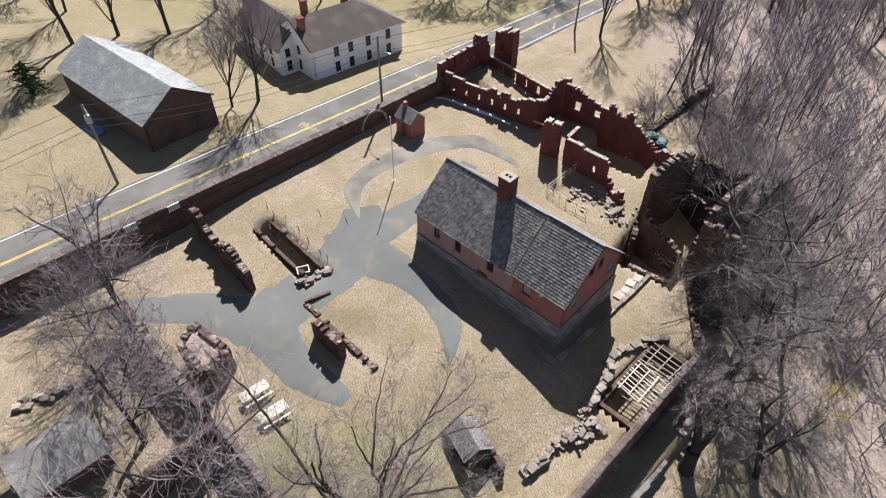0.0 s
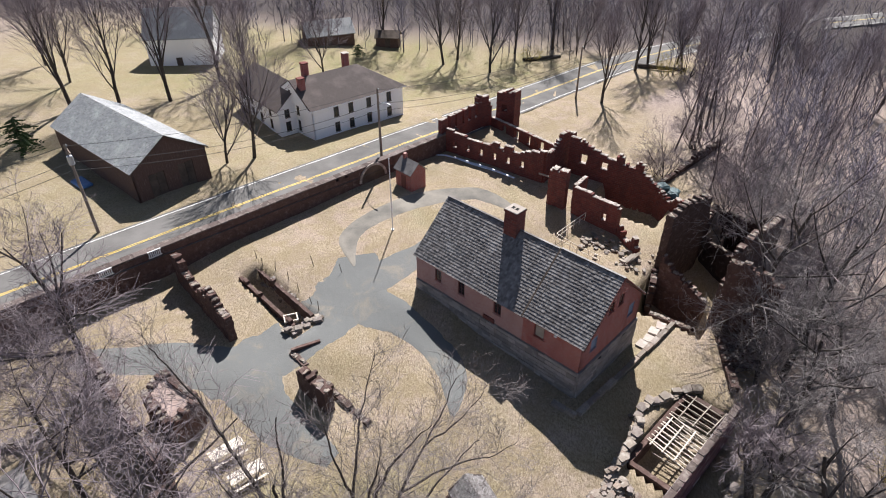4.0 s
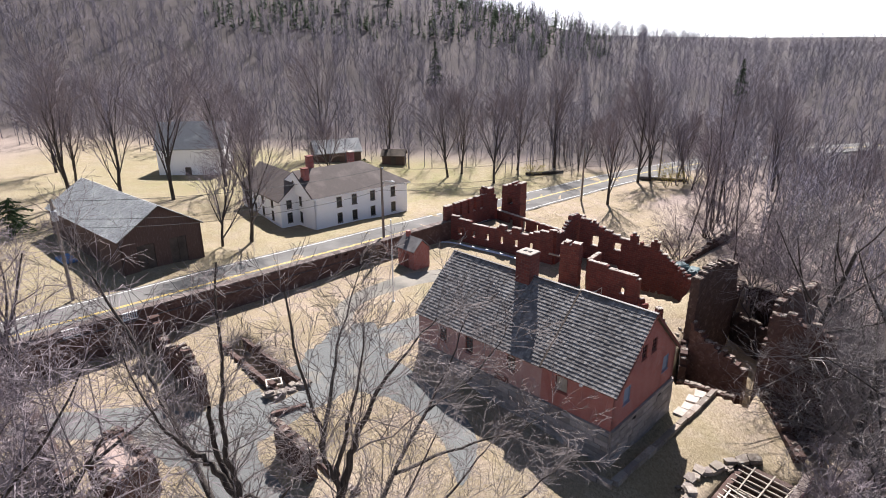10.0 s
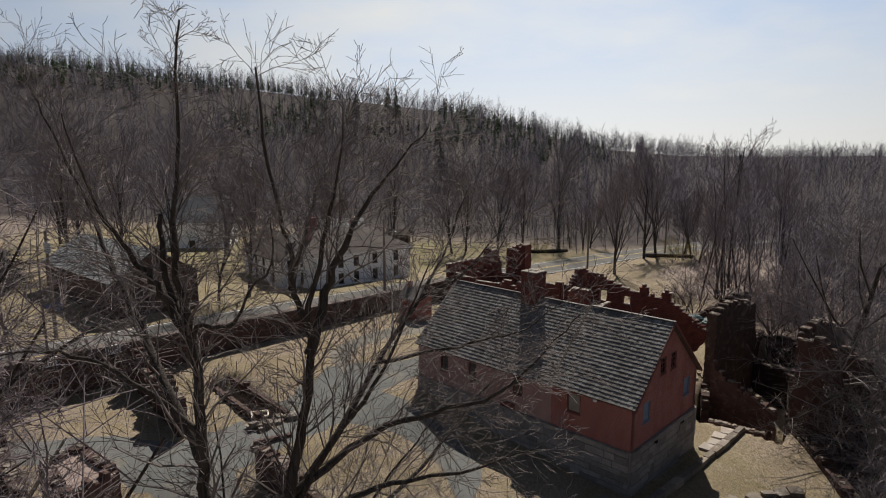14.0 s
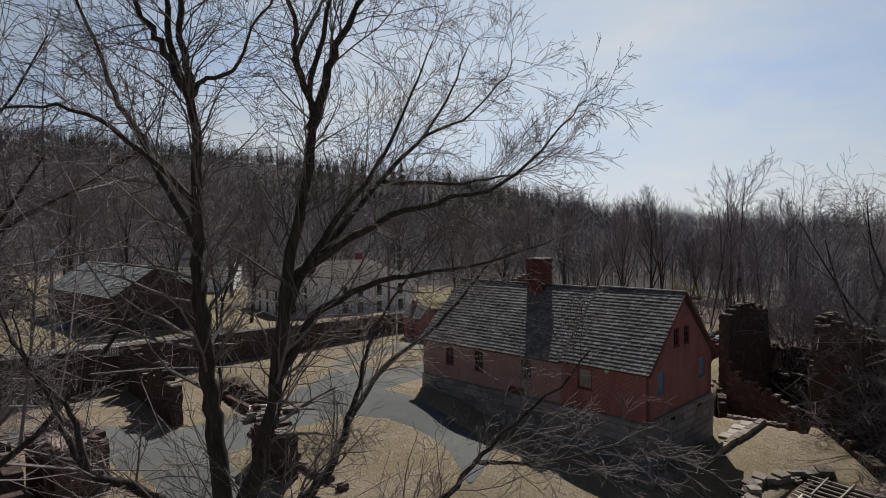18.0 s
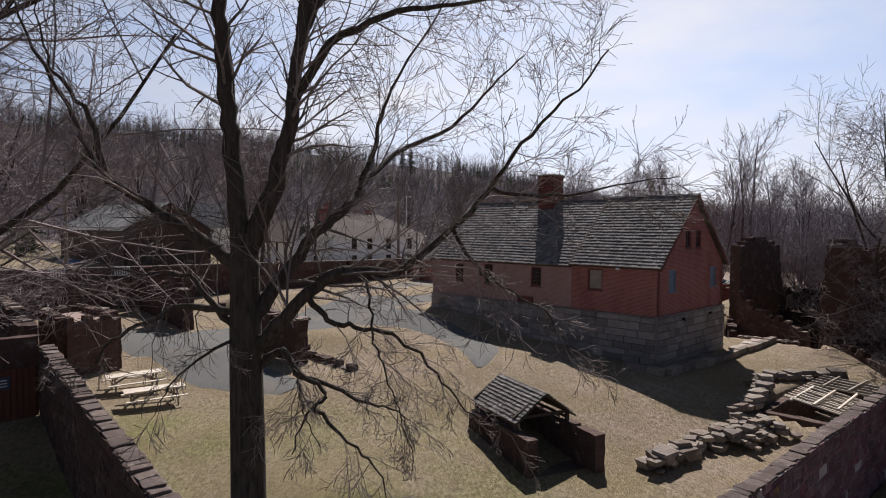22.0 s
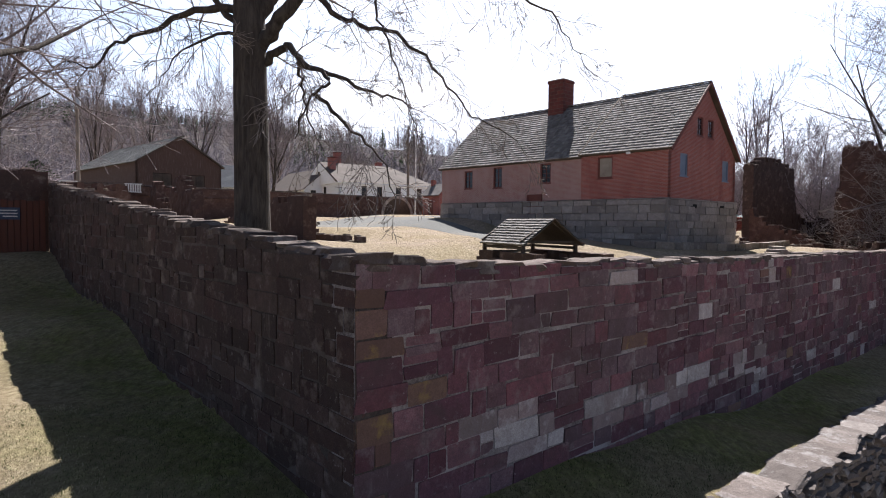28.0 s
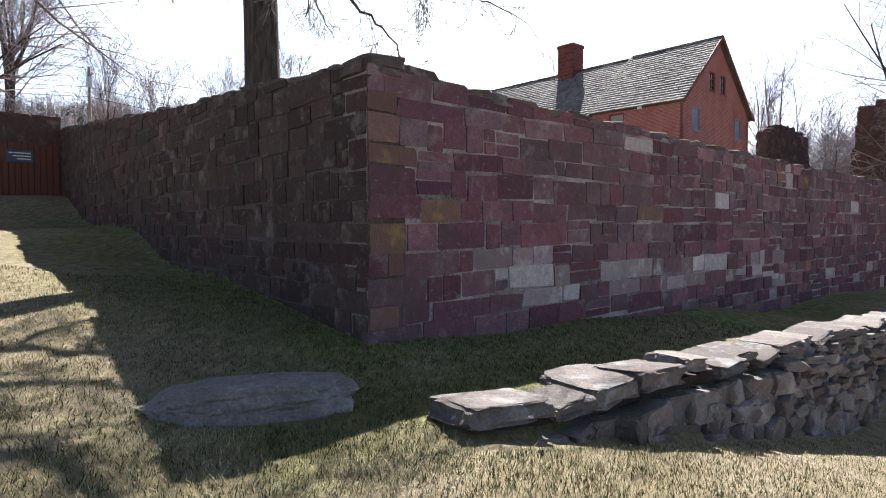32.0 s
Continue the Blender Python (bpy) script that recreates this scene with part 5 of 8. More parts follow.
bs = math.atan2(BR - BE, BW / 2)
brun = math.hypot(BW / 2, BR - BE) + 0.35
for side in (0, 1):
    m = Matrix.Translation((-0.3 if side == 0 else BL + 0.3, -0.26 if side == 0 else BW + 0.26, BE - 0.12)) @ Matrix.Rotation(0 if side == 0 else math.pi, 4, "Z") @ Matrix.Rotation(bs, 4, "X")
    bm = boxes((0, BL + 0.6, 0, brun, -0.12, -0.004))
    bm.transform(m)
    rb = part("roof", bm, M_DARKWOOD, barn)
    sh = tagged(part("shingles", shingle_slope(BL + 0.6, brun, M_BARNROOF, 0.2, 0.3, 90 + side), None, rb), "pale grey shingles", kind="stuff")
    sh.matrix_local = m
tarp = part("blue_tarpaulin", bevelled(boxes((-1.4, 1.4, -0.7, 0.7, 0, 0.35)), 0.12), M_BLUETARP)
tarp.matrix_world = pose(-40.5, 60.0, 5.9, 4, 0, -40)
tagged(tarp, "crumpled blue tarpaulin on the ground by the barn", "tarpaulin")

# ---- small brick guard hut at the road wall ----
hut = thing("guard_hut", pose(-5.4, 62.7, 0, 0, 0, -46.0), "small red brick hut with a shingled gable roof", "hut")
part("wall_body", boxes((0, 2.7, 0, 0.2, 3.9, 6.6), (0, 2.7, 2.0, 2.2, 3.9, 6.6), (0, 0.2, 0.2, 2.0, 3.9, 6.6), (2.5, 2.7, 0.2, 2.0, 3.9, 6.6)), M_BRICK, hut)
bm = bmesh.new()
prism(bm, [(0, 0, 6.6), (0, 2.2, 6.6), (0, 1.1, 7.55)], (2.7, 0, 0))
part("gable", bm, M_BRICK, hut)
for side in (0, 1):
    bm = bmesh.new()
    prism(bm, [(-0.15, -0.22 if side == 0 else 2.42, 6.48), (-0.15, 1.1, 7.66), (-0.15, 1.1, 7.74), (-0.15, -0.22 if side == 0 else 2.42, 6.56)], (3.0, 0, 0))
    part("roof", bm, M_SHINGLE, hut)
part("chimney", boxes((0.3, 0.7, 0.9, 1.3, 7.4, 8.2)), M_BRICK, hut)
part("door", boxes((1.0, 1.75, -0.04, -0.002, 4.25, 6.1)), M_TRIM, hut)

# ---- ruined workshop by the road: roofless walls with loopholes ----
def slits(s0, step, n, z0, z1, w=0.45):
    return [(s0 + i * step, s0 + i * step + w, z0, z1) for i in range(n)]


ra = thing("ruined_workshop", pose(0.8, 72.2, 3.8), "roofless ruined red masonry workshop with rows of window holes", "ruin")
ruin_wall(ra, (0.6, 72.3), (12.0, 64.2), 0.5, lambda s: 3.3, lambda s: polyline_z([(0, 7.25), (2, 6.9), (5, 6.6), (6.8, 6.55), (6.9, 7.15), (7.9, 7.15), (8.0, 6.5), (8.6, 6.5), (8.7, 7.1), (9.8, 7.1), (9.9, 6.5), (10.6, 6.7), (12.0, 7.3), (14.0, 7.8)], s),
          slits(1.2, 1.95, 6, 4.9, 5.8, 0.5), 0.28, 0.03, 51)
ruin_wall(ra, (12.0, 64.2), (15.2, 69.2), 0.5, lambda s: 3.0, lambda s: polyline_z([(0, 7.7), (2, 7.0), (6, 6.2)], s), [(2.4, 3.2, 4.6, 6.0)], 0.3, 0.08, 52)
ruin_wall(ra, (14.2, 70.4), (7.0, 79.4), 0.5, lambda s: 2.8, lambda s: 5.8, slits(1.4, 2.4, 4, 4.4, 5.4, 0.9), 0.3, 0.06, 53)
ruin_wall(ra, (-0.3, 72.3), (5.4, 79.0), 0.6, lambda s: 3.2, lambda s: 8.3, slits(1.2, 1.45, 5, 6.5, 9.0, 0.5) + [(3.2, 4.0, 4.4, 5.6)], 0.3, 0.05, 54)
ruin_wall(ra, (4.6, 78.5), (6.6, 79.9), 0.9, lambda s: 3.2, lambda s: polyline_z([(0, 9.0), (1.6, 8.8), (2.4, 7.4)], s), [], 0.3, 0.12, 55)
tower = thing("ruined_chimney_tower", pose(8.8, 80.4, 3.0), "tall square ruined red masonry stack beside the road", "tower")
ruin_wall(tower, (8.0, 80.9), (10.3, 79.1), 1.6, lambda s: 2.4, lambda s: polyline_z([(0, 8.9), (1, 9.2), (2.9, 9.7)], s), [(1.0, 1.7, 6.6, 7.6)], 0.3, 0.12, 56)
rb = thing("ruined_prison_block", pose(16, 60, 2.6), "roofless ruined red masonry block with gable and broken walls", "ruin")
ruin_wall(rb, (12.2, 65.2), (16.4, 69.4), 0.55, lambda s: 2.6, lambda s: polyline_z([(0, 6.0), (0.8, 6.4), (3.4, 8.6), (4.2, 8.5), (6.2, 7.6)], s), [], 0.3, 0.12, 57)
ruin_wall(rb, (15.6, 67.4), (24.8, 60.8), 0.55, lambda s: -0.4, lambda s: polyline_z([(0, 8.3), (1.6, 8.2), (2.4, 7.6), (4.6, 7.0), (6.0, 6.7), (6.1, 7.5), (6.8, 7.5), (6.9, 6.7), (8.3, 6.5), (8.4, 7.1), (9.3, 7.1), (9.4, 6.2), (10.5, 5.6), (11.4, 4.8)], s), [(1.6, 2.3, 5.2, 6.4), (4.2, 5.0, 5.2, 6.3)], 0.3, 0.12, 58)
ruin_wall(rb, (12.0, 59.5), (13.7, 58.3), 0.9, lambda s: 2.6, lambda s: 8.1, [], 0.3, 0.10, 59)
ruin_wall(rb, (14.6, 58.3), (16.2, 60.4), 0.5, lambda s: 2.4, lambda s: 6.6, [], 0.3, 0.10, 60)
ruin_wall(rb, (14.5, 57.7), (18.6, 53.9), 0.55, lambda s: 2.0, lambda s: polyline_z([(0, 6.8), (4, 6.5), (5.3, 6.35), (5.6, 5.9)], s), [(3.5, 4.1, 4.2, 5.0)], 0.28, 0.03, 61)
ruin_wall(rb, (18.8, 53.8), (19.8, 50.4), 0.6, lambda s: 1.6, lambda s: polyline_z([(0, 4.0), (1.6, 3.2), (3, 4.6), (4, 3.0)], s), [], 0.3, 0.2, 62)
ruin_wall(rb, (24.8, 60.8), (27.0, 55.5), 0.6, lambda s: -0.6, lambda s: polyline_z([(0, 4.8), (2, 4.4), (5.5, 5.6)], s), [], 0.3, 0.15, 63)
# beam across the broken corner
bm = bmesh.new()
beam(bm, (11.4, 63.6, 5.3), (14.0, 61.8, 5.2), 0.16)
tie = part("tie_beam", bm, M_TIMBER, rb)
tie.matrix_parent_inverse = rb.matrix_basis.inverted()

rc = thing("ruined_cellar_house", pose(24, 48, 1.2), "tall dark roofless stone house with a deep cellar", "ruin")
ruin_wall(rc, (21.6, 48.7), (26.8, 52.8), 0.8, lambda s: -3.0, lambda s: polyline_z([(0, 8.5), (1.5, 8.9), (4.5, 8.9), (6.6, 8.5)], s), [], 0.32, 0.12, 64, M_RUBBLE)
ruin_wall(rc, (21.3, 48.5), (19.0, 42.4), 0.6, lambda s: -3.0, lambda s: height(20.6 - 0.35 * s, 48.9 - 0.94 * s) + 0.05, [], 0.32, 0.10, 83, M_RUBBLE)
ruin_wall(rc, (18.9, 42.0), (21.9, 39.8), 0.5, lambda s: -3.0, lambda s: height(18.2 + 0.8 * s, 41.2 - 0.6 * s) + 0.03, [], 0.32, 0.06, 84, M_RUBBLE)
ruin_wall(rc, (26.8, 52.8), (30.4, 57.8), 0.7, lambda s: -1.0, lambda s: polyline_z([(0, 8.3), (0.8, 6.2), (2.0, 4.8), (6.2, 4.3)], s), [], 0.32, 0.12, 65, M_RUBBLE)
ruin_wall(rc, (30.4, 57.8), (34.0, 51.4), 0.6, lambda s: -1.0, lambda s: polyline_z([(0, 4.2), (4.5, 4.5), (7.3, 6.8)], s), [], 0.32, 0.08, 66, M_RUBBLE)
ruin_wall(rc, (34.0, 51.3), (24.4, 41.4), 0.6, lambda s: -3.0, lambda s: polyline_z([(0, 7.0), (5, 8.0), (9.2, 9.1), (10.2, 9.2), (10.4, 8.5), (11.2, 8.6), (11.4, 9.2), (12.5, 9.0), (12.9, 6.4), (13.8, 5.8)], s), [], 0.32, 0.08, 67, M_RUBBLE)
ruin_wall(rc, (24.4, 41.2), (27.7, 38.3), 0.6, lambda s: -3.0, lambda s: polyline_z([(0, 8.9), (1.6, 9.0), (1.8, 8.4), (3.0, 8.8), (4.4, 7.8)], s), [], 0.32, 0.12, 82, M_RUBBLE)
ruin_wall(rc, (27.9, 54.0), (29.6, 49.2), 0.4, lambda s: -0.5, lambda s: 2.9, [], 0.3, 0.05, 80, M_RUBBLE)
ruin_wall(rc, (25.2, 62.6), (37.5, 75.0), 0.6, lambda s: 0.5, lambda s: polyline_z([(0, 4.4), (6, 4.2), (12, 4.5), (17, 4.3)], s), [], 0.32, 0.10, 81, M_RUBBLE)
ruin_wall(rc, (24.4, 41.0), (23.2, 33.0), 0.7, lambda s: -1.2, lambda s: 2.5, [], 0.36, 0.10, 68, M_RUBBLE)
ruin_wall(rc, (21.4, 47.4), (24.6, 43.6), 0.7, lambda s: -3.0, lambda s: polyline_z([(0, 5.2), (1.5, 3.6), (5, 2.4)], s), [], 0.32, 0.15, 69, M_RUBBLE)

# ---- cross wall near the trench, ending in a broken pier ----
cw = thing("ruined_cross_wall", pose(-22, 42.5, 3.4), "broken rubble cross wall with stepped stones", "ruin")
ruin_wall(cw, (-25.0, 45.9), (-17.6, 37.6), 0.7, lambda s: 2.6, lambda s: polyline_z([(0, 6.4), (2.0, 6.2), (2.1, 5.4), (3.4, 5.4), (3.6, 5.0), (5.2, 5.0), (5.3, 5.6), (7.4, 5.9), (7.6, 6.4), (9.2, 6.3), (9.4, 5.8), (11.2, 5.6)], s), [], 0.34, 0.16, 71, M_RUBBLE)
mid = thing("ruined_lime_pier", pose(-9.6, 31.6, 2.8), "free-standing broken rubble pier beside a low wall", "ruin")
ruin_wall(mid, (-10.9, 32.9), (-8.3, 30.3), 0.75, lambda s: 1.8, lambda s: 4.85, [], 0.32, 0.06, 72, M_RUBBLE)
low = thing("low_rubble_wall", pose(-9, 32.8, 2.9), "low tumbled rubble wall edging the lawn", "wall")
ruin_wall(low, (-12.4, 36.1), (-5.4, 29.2), 0.5, lambda s: 1.8, lambda s: 3.32 - 0.05 * s, [], 0.3, 0.10, 73, M_RUBBLE)
ruin_wall(low, (-12.4, 36.1), (-10.2, 37.2), 0.25, lambda s: 2.4, lambda s: 3.5, [], 0.3, 0.04, 74, M_RUBBLE, False)
blk = thing("ruined_stone_hut", pose(-19.2, 29.5, 2.4), "roofless square stone hut with a flat broken top", "ruin")
for k, (p, q) in enumerate((((-20.9, 31.9), (-17.5, 29.4)), ((-17.5, 29.4), (-18.7, 27.3)), ((-18.7, 27.3), (-21.4, 29.8)), ((-21.4, 29.8), (-20.9, 31.9)))):
    ruin_wall(blk, p, q, 0.6, lambda s: 1.6, lambda s: 5.3, [], 0.32, 0.07, 75 + k, M_RUBBLE)
bm = bmesh.new()
prism(bm, [(-20.9, 31.7, 4.75), (-21.2, 29.9, 4.75), (-18.8, 27.6, 4.75), (-17.8, 29.3, 4.75)], (0, 0, 0.42))
top = part("earth_fill", bm, M_EARTH, blk, "earth and rubble filling the hut")
top.matrix_parent_inverse = blk.matrix_basis.inverted()

# ---- trees ----
def grow(r, p, d, length, radius, level, out, spec):
    """Adds one branch as a bent tapering line and, from it, the next ones."""
    n = 5 if level == 0 else 4 if level == 1 else 3 if level == 2 else 2
    pts, radii = [p.copy()], [radius]
    step = length / n
    tip = radius * spec["taper"][min(level, len(spec["taper"]) - 1)]
    q, dd = p.copy(), d.copy()
    for i in range(n):
        b = spec["bend"]
        dd = (dd + Vector((r.uniform(-b, b), r.uniform(-b, b), r.uniform(-b, b) + spec["lift"][min(level, len(spec["lift"]) - 1)]))).normalized()
        q = q + dd * step
        pts.append(q.copy())
        radii.append(radius + (tip - radius) * (i + 1) / n)
    out.append((level, pts, radii))
    if level >= spec["levels"]:
        return
    k = spec["kids"][level]
    lo = spec["start"][min(level, len(spec["start"]) - 1)]
    for i in range(k):
        f = lo + (1 - lo) * (i + r.random()) / k
        a = min(int(f * n), n - 1)
        t = f * n - a
        o = pts[a].lerp(pts[a + 1], t)
        rr = radii[a] + (radii[a + 1] - radii[a]) * t
        ax = (pts[a + 1] - pts[a]).normalized()
        side = ax.orthogonal().normalized()
        side.rotate(Matrix.Rotation(r.uniform(0, 2 * math.pi), 3, ax))
        ang = radians(r.uniform(*spec["angle"]))
        nd = (ax * math.cos(ang) + side * math.sin(ang)).normalized()
        grow(r, o, nd, length * r.uniform(*spec["ratio"]) * (1.15 - 0.5 * f), rr * r.uniform(0.45, 0.72), level + 1, out, spec)


def tree_meshes(name, branches, wood_level, bark, twig, sides=(8, 6, 4, 3, 3, 3), thin=0.0):
    tv, tf, cv, cf = [], [], [], []
    for level, pts, radii in branches:
        if level <= wood_level:
            tube(tv, tf, pts, [max(x, thin) for x in radii], sides[min(level, 5)])
        else:
            tube(cv, cf, pts, [max(x, thin) for x in radii], 3)
    return mesh_of(name + "_trunk", tv, tf, bark, True), mesh_of(name + "_crown", cv, cf, twig)


def make_tree(name, m, meshes, label, group=""):
    t = thing(name, m, label, "tree", group)
    part("trunk", meshes[0], None, t)
    part("crown", meshes[1], None, t)
    return t


SPEC_MID = dict(levels=4, kids=[10, 7, 5, 3], start=[0.13, 0.16, 0.2], angle=(13, 36), ratio=(0.52, 0.78), bend=0.11, lift=[0.02, 0.07, 0.05, 0.03], taper=[0.30, 0.28, 0.25, 0.3, 0.4])
SPEC_POLE = dict(levels=3, kids=[13, 6, 4], start=[0.26, 0.2, 0.2], angle=(24, 54), ratio=(0.30, 0.48), bend=0.12, lift=[0.02, 0.12, 0.08], taper=[0.25, 0.25, 0.3, 0.4])
SPEC_BUSH = dict(levels=3, kids=[6, 5, 4], start=[0.15, 0.2, 0.2], angle=(20, 60), ratio=(0.5, 0.75), bend=0.2, lift=[0.02, 0.03, 0.0], taper=[0.4, 0.3, 0.3, 0.4])
protos = []
for i in range(5):
    out = []
    r = random.Random(200 + i)
    h = 10 + 1.5 * i
    grow(r, Vector((0, 0, -0.3)), Vector((r.uniform(-.05, .05), r.uniform(-.05, .05), 1)).normalized(), h, 0.22 + 0.03 * i, 0, out, SPEC_MID)
    protos.append(tree_meshes("bare_tree", out, 1, M_BARK, M_TWIGP, thin=0.015))
poles = []
for i in range(4):
    out = []
    r = random.Random(240 + i)
    grow(r, Vector((0, 0, -0.3)), Vector((r.uniform(-.06, .06), r.uniform(-.06, .06), 1)).normalized(), 9.5 + 1.6 * i, 0.10 + 0.012 * i, 0, out, SPEC_POLE)
    poles.append(tree_meshes("young_tree", out, 0, M_BARK, M_TWIGP, thin=0.012))
bushes = []
for i in range(4):
    out = []
    r = random.Random(270 + i)
    for k in range(5):
        a = 2 * math.pi * k / 5 + r.uniform(-.4, .4)
        grow(r, Vector((0, 0, -0.2)), Vector((math.cos(a) * 0.5, math.sin(a) * 0.5, 1)).normalized(), r.uniform(3.0, 5.0), 0.05, 0, out, SPEC_BUSH)
    bushes.append(tree_meshes("brush", out, 0, M_BARK, M_TWIGP, (5, 4, 3, 3, 3, 3), 0.008))


def plant(kind, meshes, x, y, scale, turn, label, group):
    t = make_tree(kind, pose(x, y, height(x, y), 0, 0, turn) @ Matrix.Scale(scale, 4), meshes, label, group)
    return t


# the great twin-stemmed tree inside the corner
GREAT_LINES = []


def limb(name, pts, r0, r1, hang=False):
    """Notes one limb of the great tree: its course and its thickness at both ends."""
    GREAT_LINES.append((name, pts, r0, r1, hang))


limb("trunk", [(-4.40, 12.1, 1.2), (-4.42, 12.1, 4.6), (-4.46, 12.1, 7.2), (-4.47, 12.1, 8.5), (-4.48, 12.1, 9.6)], 0.38, 0.27)
limb("left_stem", [(-4.55, 12.1, 9.3), (-4.72, 12.1, 11.27), (-4.83, 12.1, 12.45), (-4.93, 12.0, 14.04), (-5.0, 12.0, 15.06), (-4.95, 12.0, 16.64), (-5.05, 12.0, 18.1), (-5.19, 12.0, 19.21), (-5.2, 12.0, 20.4), (-5.0, 12.0, 22.0), (-4.9, 12.1, 24.2)], 0.22, 0.02)
limb("left_fork", [(-4.95, 12.1, 15.2), (-5.92, 12.9, 16.31), (-7.3, 14.3, 17.7), (-8.53, 15.4, 18.97), (-9.39, 16.0, 20.55), (-10.17, 16.1, 22.34), (-10.6, 16.1, 23.4)], 0.13, 0.015)
limb("left_prong", [(-5.15, 12.0, 18.2), (-5.5, 11.9, 18.97), (-5.82, 11.8, 19.5), (-6.03, 11.5, 20.06), (-6.4, 11.3, 21.0), (-6.7, 11.2, 22.4)], 0.10, 0.012)
limb("broken_snag", [(-5.12, 12.05, 18.1), (-5.5, 12.2, 19.2), (-5.62, 12.3, 20.5)], 0.09, 0.05)
limb("side_limb", [(-5.05, 12.0, 18.0), (-4.74, 11.8, 18.37), (-4.06, 11.5, 18.4), (-3.66, 11.3, 18.92), (-3.07, 11.0, 19.75), (-3.0, 11.0, 20.6)], 0.06, 0.01)
limb("right_stem", [(-4.4, 12.1, 9.3), (-3.93, 12.1, 10.41), (-3.67, 12.1, 11.26), (-3.49, 12.1, 11.94), (-3.36, 12.2, 13.6), (-3.1, 12.3, 15.34), (-2.87, 12.4, 16.4), (-2.76, 12.5, 17.8), (-3.01, 12.5, 18.85), (-3.13, 12.5, 19.77), (-3.47, 12.5, 21.4), (-3.6, 12.5, 23.4)], 0.22, 0.02)
limb("right_fork", [(-2.78, 12.5, 17.5), (-2.43, 12.7, 18.82), (-2.07, 12.9, 19.75), (-1.58, 13.1, 20.6), (-0.99, 13.3, 21.4), (-0.26, 13.4, 22.2)], 0.12, 0.012)
limb("middle_prong", [(-2.8, 12.5, 18.2), (-2.43, 12.5, 19.88), (-2.05, 12.4, 21.2), (-1.9, 12.4, 22.6)], 0.07, 0.01)
limb("far_right_limb", [(-4.39, 12.1, 7.7), (-4.07, 12.2, 8.17), (-3.78, 12.4, 8.65), (-3.13, 12.7, 9.62), (-2.62, 13.3, 10.2), (-2.4, 14.3, 10.75), (-1.83, 15.9, 11.72), (-0.36, 17.4, 12.69), (0.8, 18.0, 13.95), (1.8, 18.4, 15.0)], 0.19, 0.02)
limb("rising_limb", [(-2.47, 14.2, 10.66), (-2.2, 14.4, 11.48), (-2.02, 14.4, 12.25), (-1.78, 14.4, 13.07), (-0.83, 14.2, 14.46), (-0.2, 14.0, 15.4)], 0.08, 0.012)
limb("low_limb", [(-4.4, 12.1, 7.1), (-4.01, 12.0, 7.46), (-3.63, 11.9, 7.86), (-2.93, 11.9, 8.57), (-2.26, 12.0, 8.88), (-1.59, 12.1, 8.79), (-1.09, 12.3, 8.97), (-0.68, 12.4, 9.3), (0.02, 12.4, 9.93), (0.6, 12.4, 10.65), (1.12, 11.9, 11.39), (1.93, 11.6, 12.17), (2.72, 11.4, 13.06)], 0.18, 0.015)
limb("level_limb", [(0.54, 12.5, 10.56), (1.09, 12.7, 10.47), (2.18, 12.85, 10.44), (3.26, 12.9, 10.68), (4.56, 12.9, 10.87)], 0.06, 0.008)
limb("left_limb", [(-4.6, 12.1, 8.9), (-5.25, 12.2, 9.39), (-6.19, 12.3, 9.9), (-6.69, 12.0, 10.32), (-6.95, 11.6, 10.61), (-7.46, 11.7, 11.2), (-7.83, 11.8, 11.88), (-8.6, 11.8, 13.28), (-9.1, 11.8, 14.4)], 0.16, 0.015)
limb("left_fork_limb", [(-7.1, 11.6, 10.75), (-7.28, 11.6, 11.66), (-7.72, 11.5, 12.4), (-8.02, 11.3, 12.99), (-8.2, 11.2, 14.0)], 0.08, 0.01)
limb("lower_left_limb", [(-4.6, 12.1, 7.9), (-5.29, 12.2, 8.04), (-6.09, 12.5, 7.97), (-6.79, 12.5, 7.67), (-7.36, 12.2, 7.31), (-7.67, 12.0, 6.82), (-8.3, 11.9, 6.9)], 0.10, 0.008, True)
limb("snaking_limb", [(-4.65, 12.1, 7.7), (-5.07, 12.1, 7.98), (-5.49, 12.0, 8.62), (-5.92, 11.8, 8.81), (-6.51, 11.5, 8.81), (-7.2, 11.3, 9.1)], 0.09, 0.008)
limb("hooked_limb", [(-4.3, 12.1, 6.8), (-3.98, 12.1, 7.0), (-3.64, 12.0, 7.22), (-3.35, 11.8, 6.85), (-2.81, 11.7, 6.61), (-2.73, 11.6, 6.31), (-3.15, 11.5, 5.94), (-3.3, 11.5, 5.3)], 0.11, 0.01, True)
limb("drooping_limb", [(-3.35, 11.8, 6.8), (-2.55, 11.8, 6.52), (-1.87, 11.8, 6.24), (-1.25, 11.8, 6.02), (-1.03, 11.8, 5.68)], 0.06, 0.008, True)
limb("trailing_limb", [(-2.98, 11.7, 6.16), (-2.53, 11.7, 5.72), (-1.96, 11.7, 5.23), (-1.51, 11.7, 4.56), (-1.39, 11.7, 4.01)], 0.05, 0.006, True)
limb("arching_limb", [(-3.1, 11.9, 8.3), (-2.7, 12.0, 7.85), (-2.18, 12.2, 7.68), (-1.5, 12.3, 7.5), (-0.86, 12.4, 7.07), (-0.27, 12.5, 6.31), (0.26, 12.5, 5.78), (1.1, 12.5, 5.4)], 0.07, 0.008, True)
limb("hanging_limb", [(-3.4, 12.0, 7.0), (-3.45, 12.25, 6.7), (-3.39, 12.3, 6.24), (-3.27, 12.3, 5.76), (-2.97, 12.3, 5.08)], 0.05, 0.008, True)
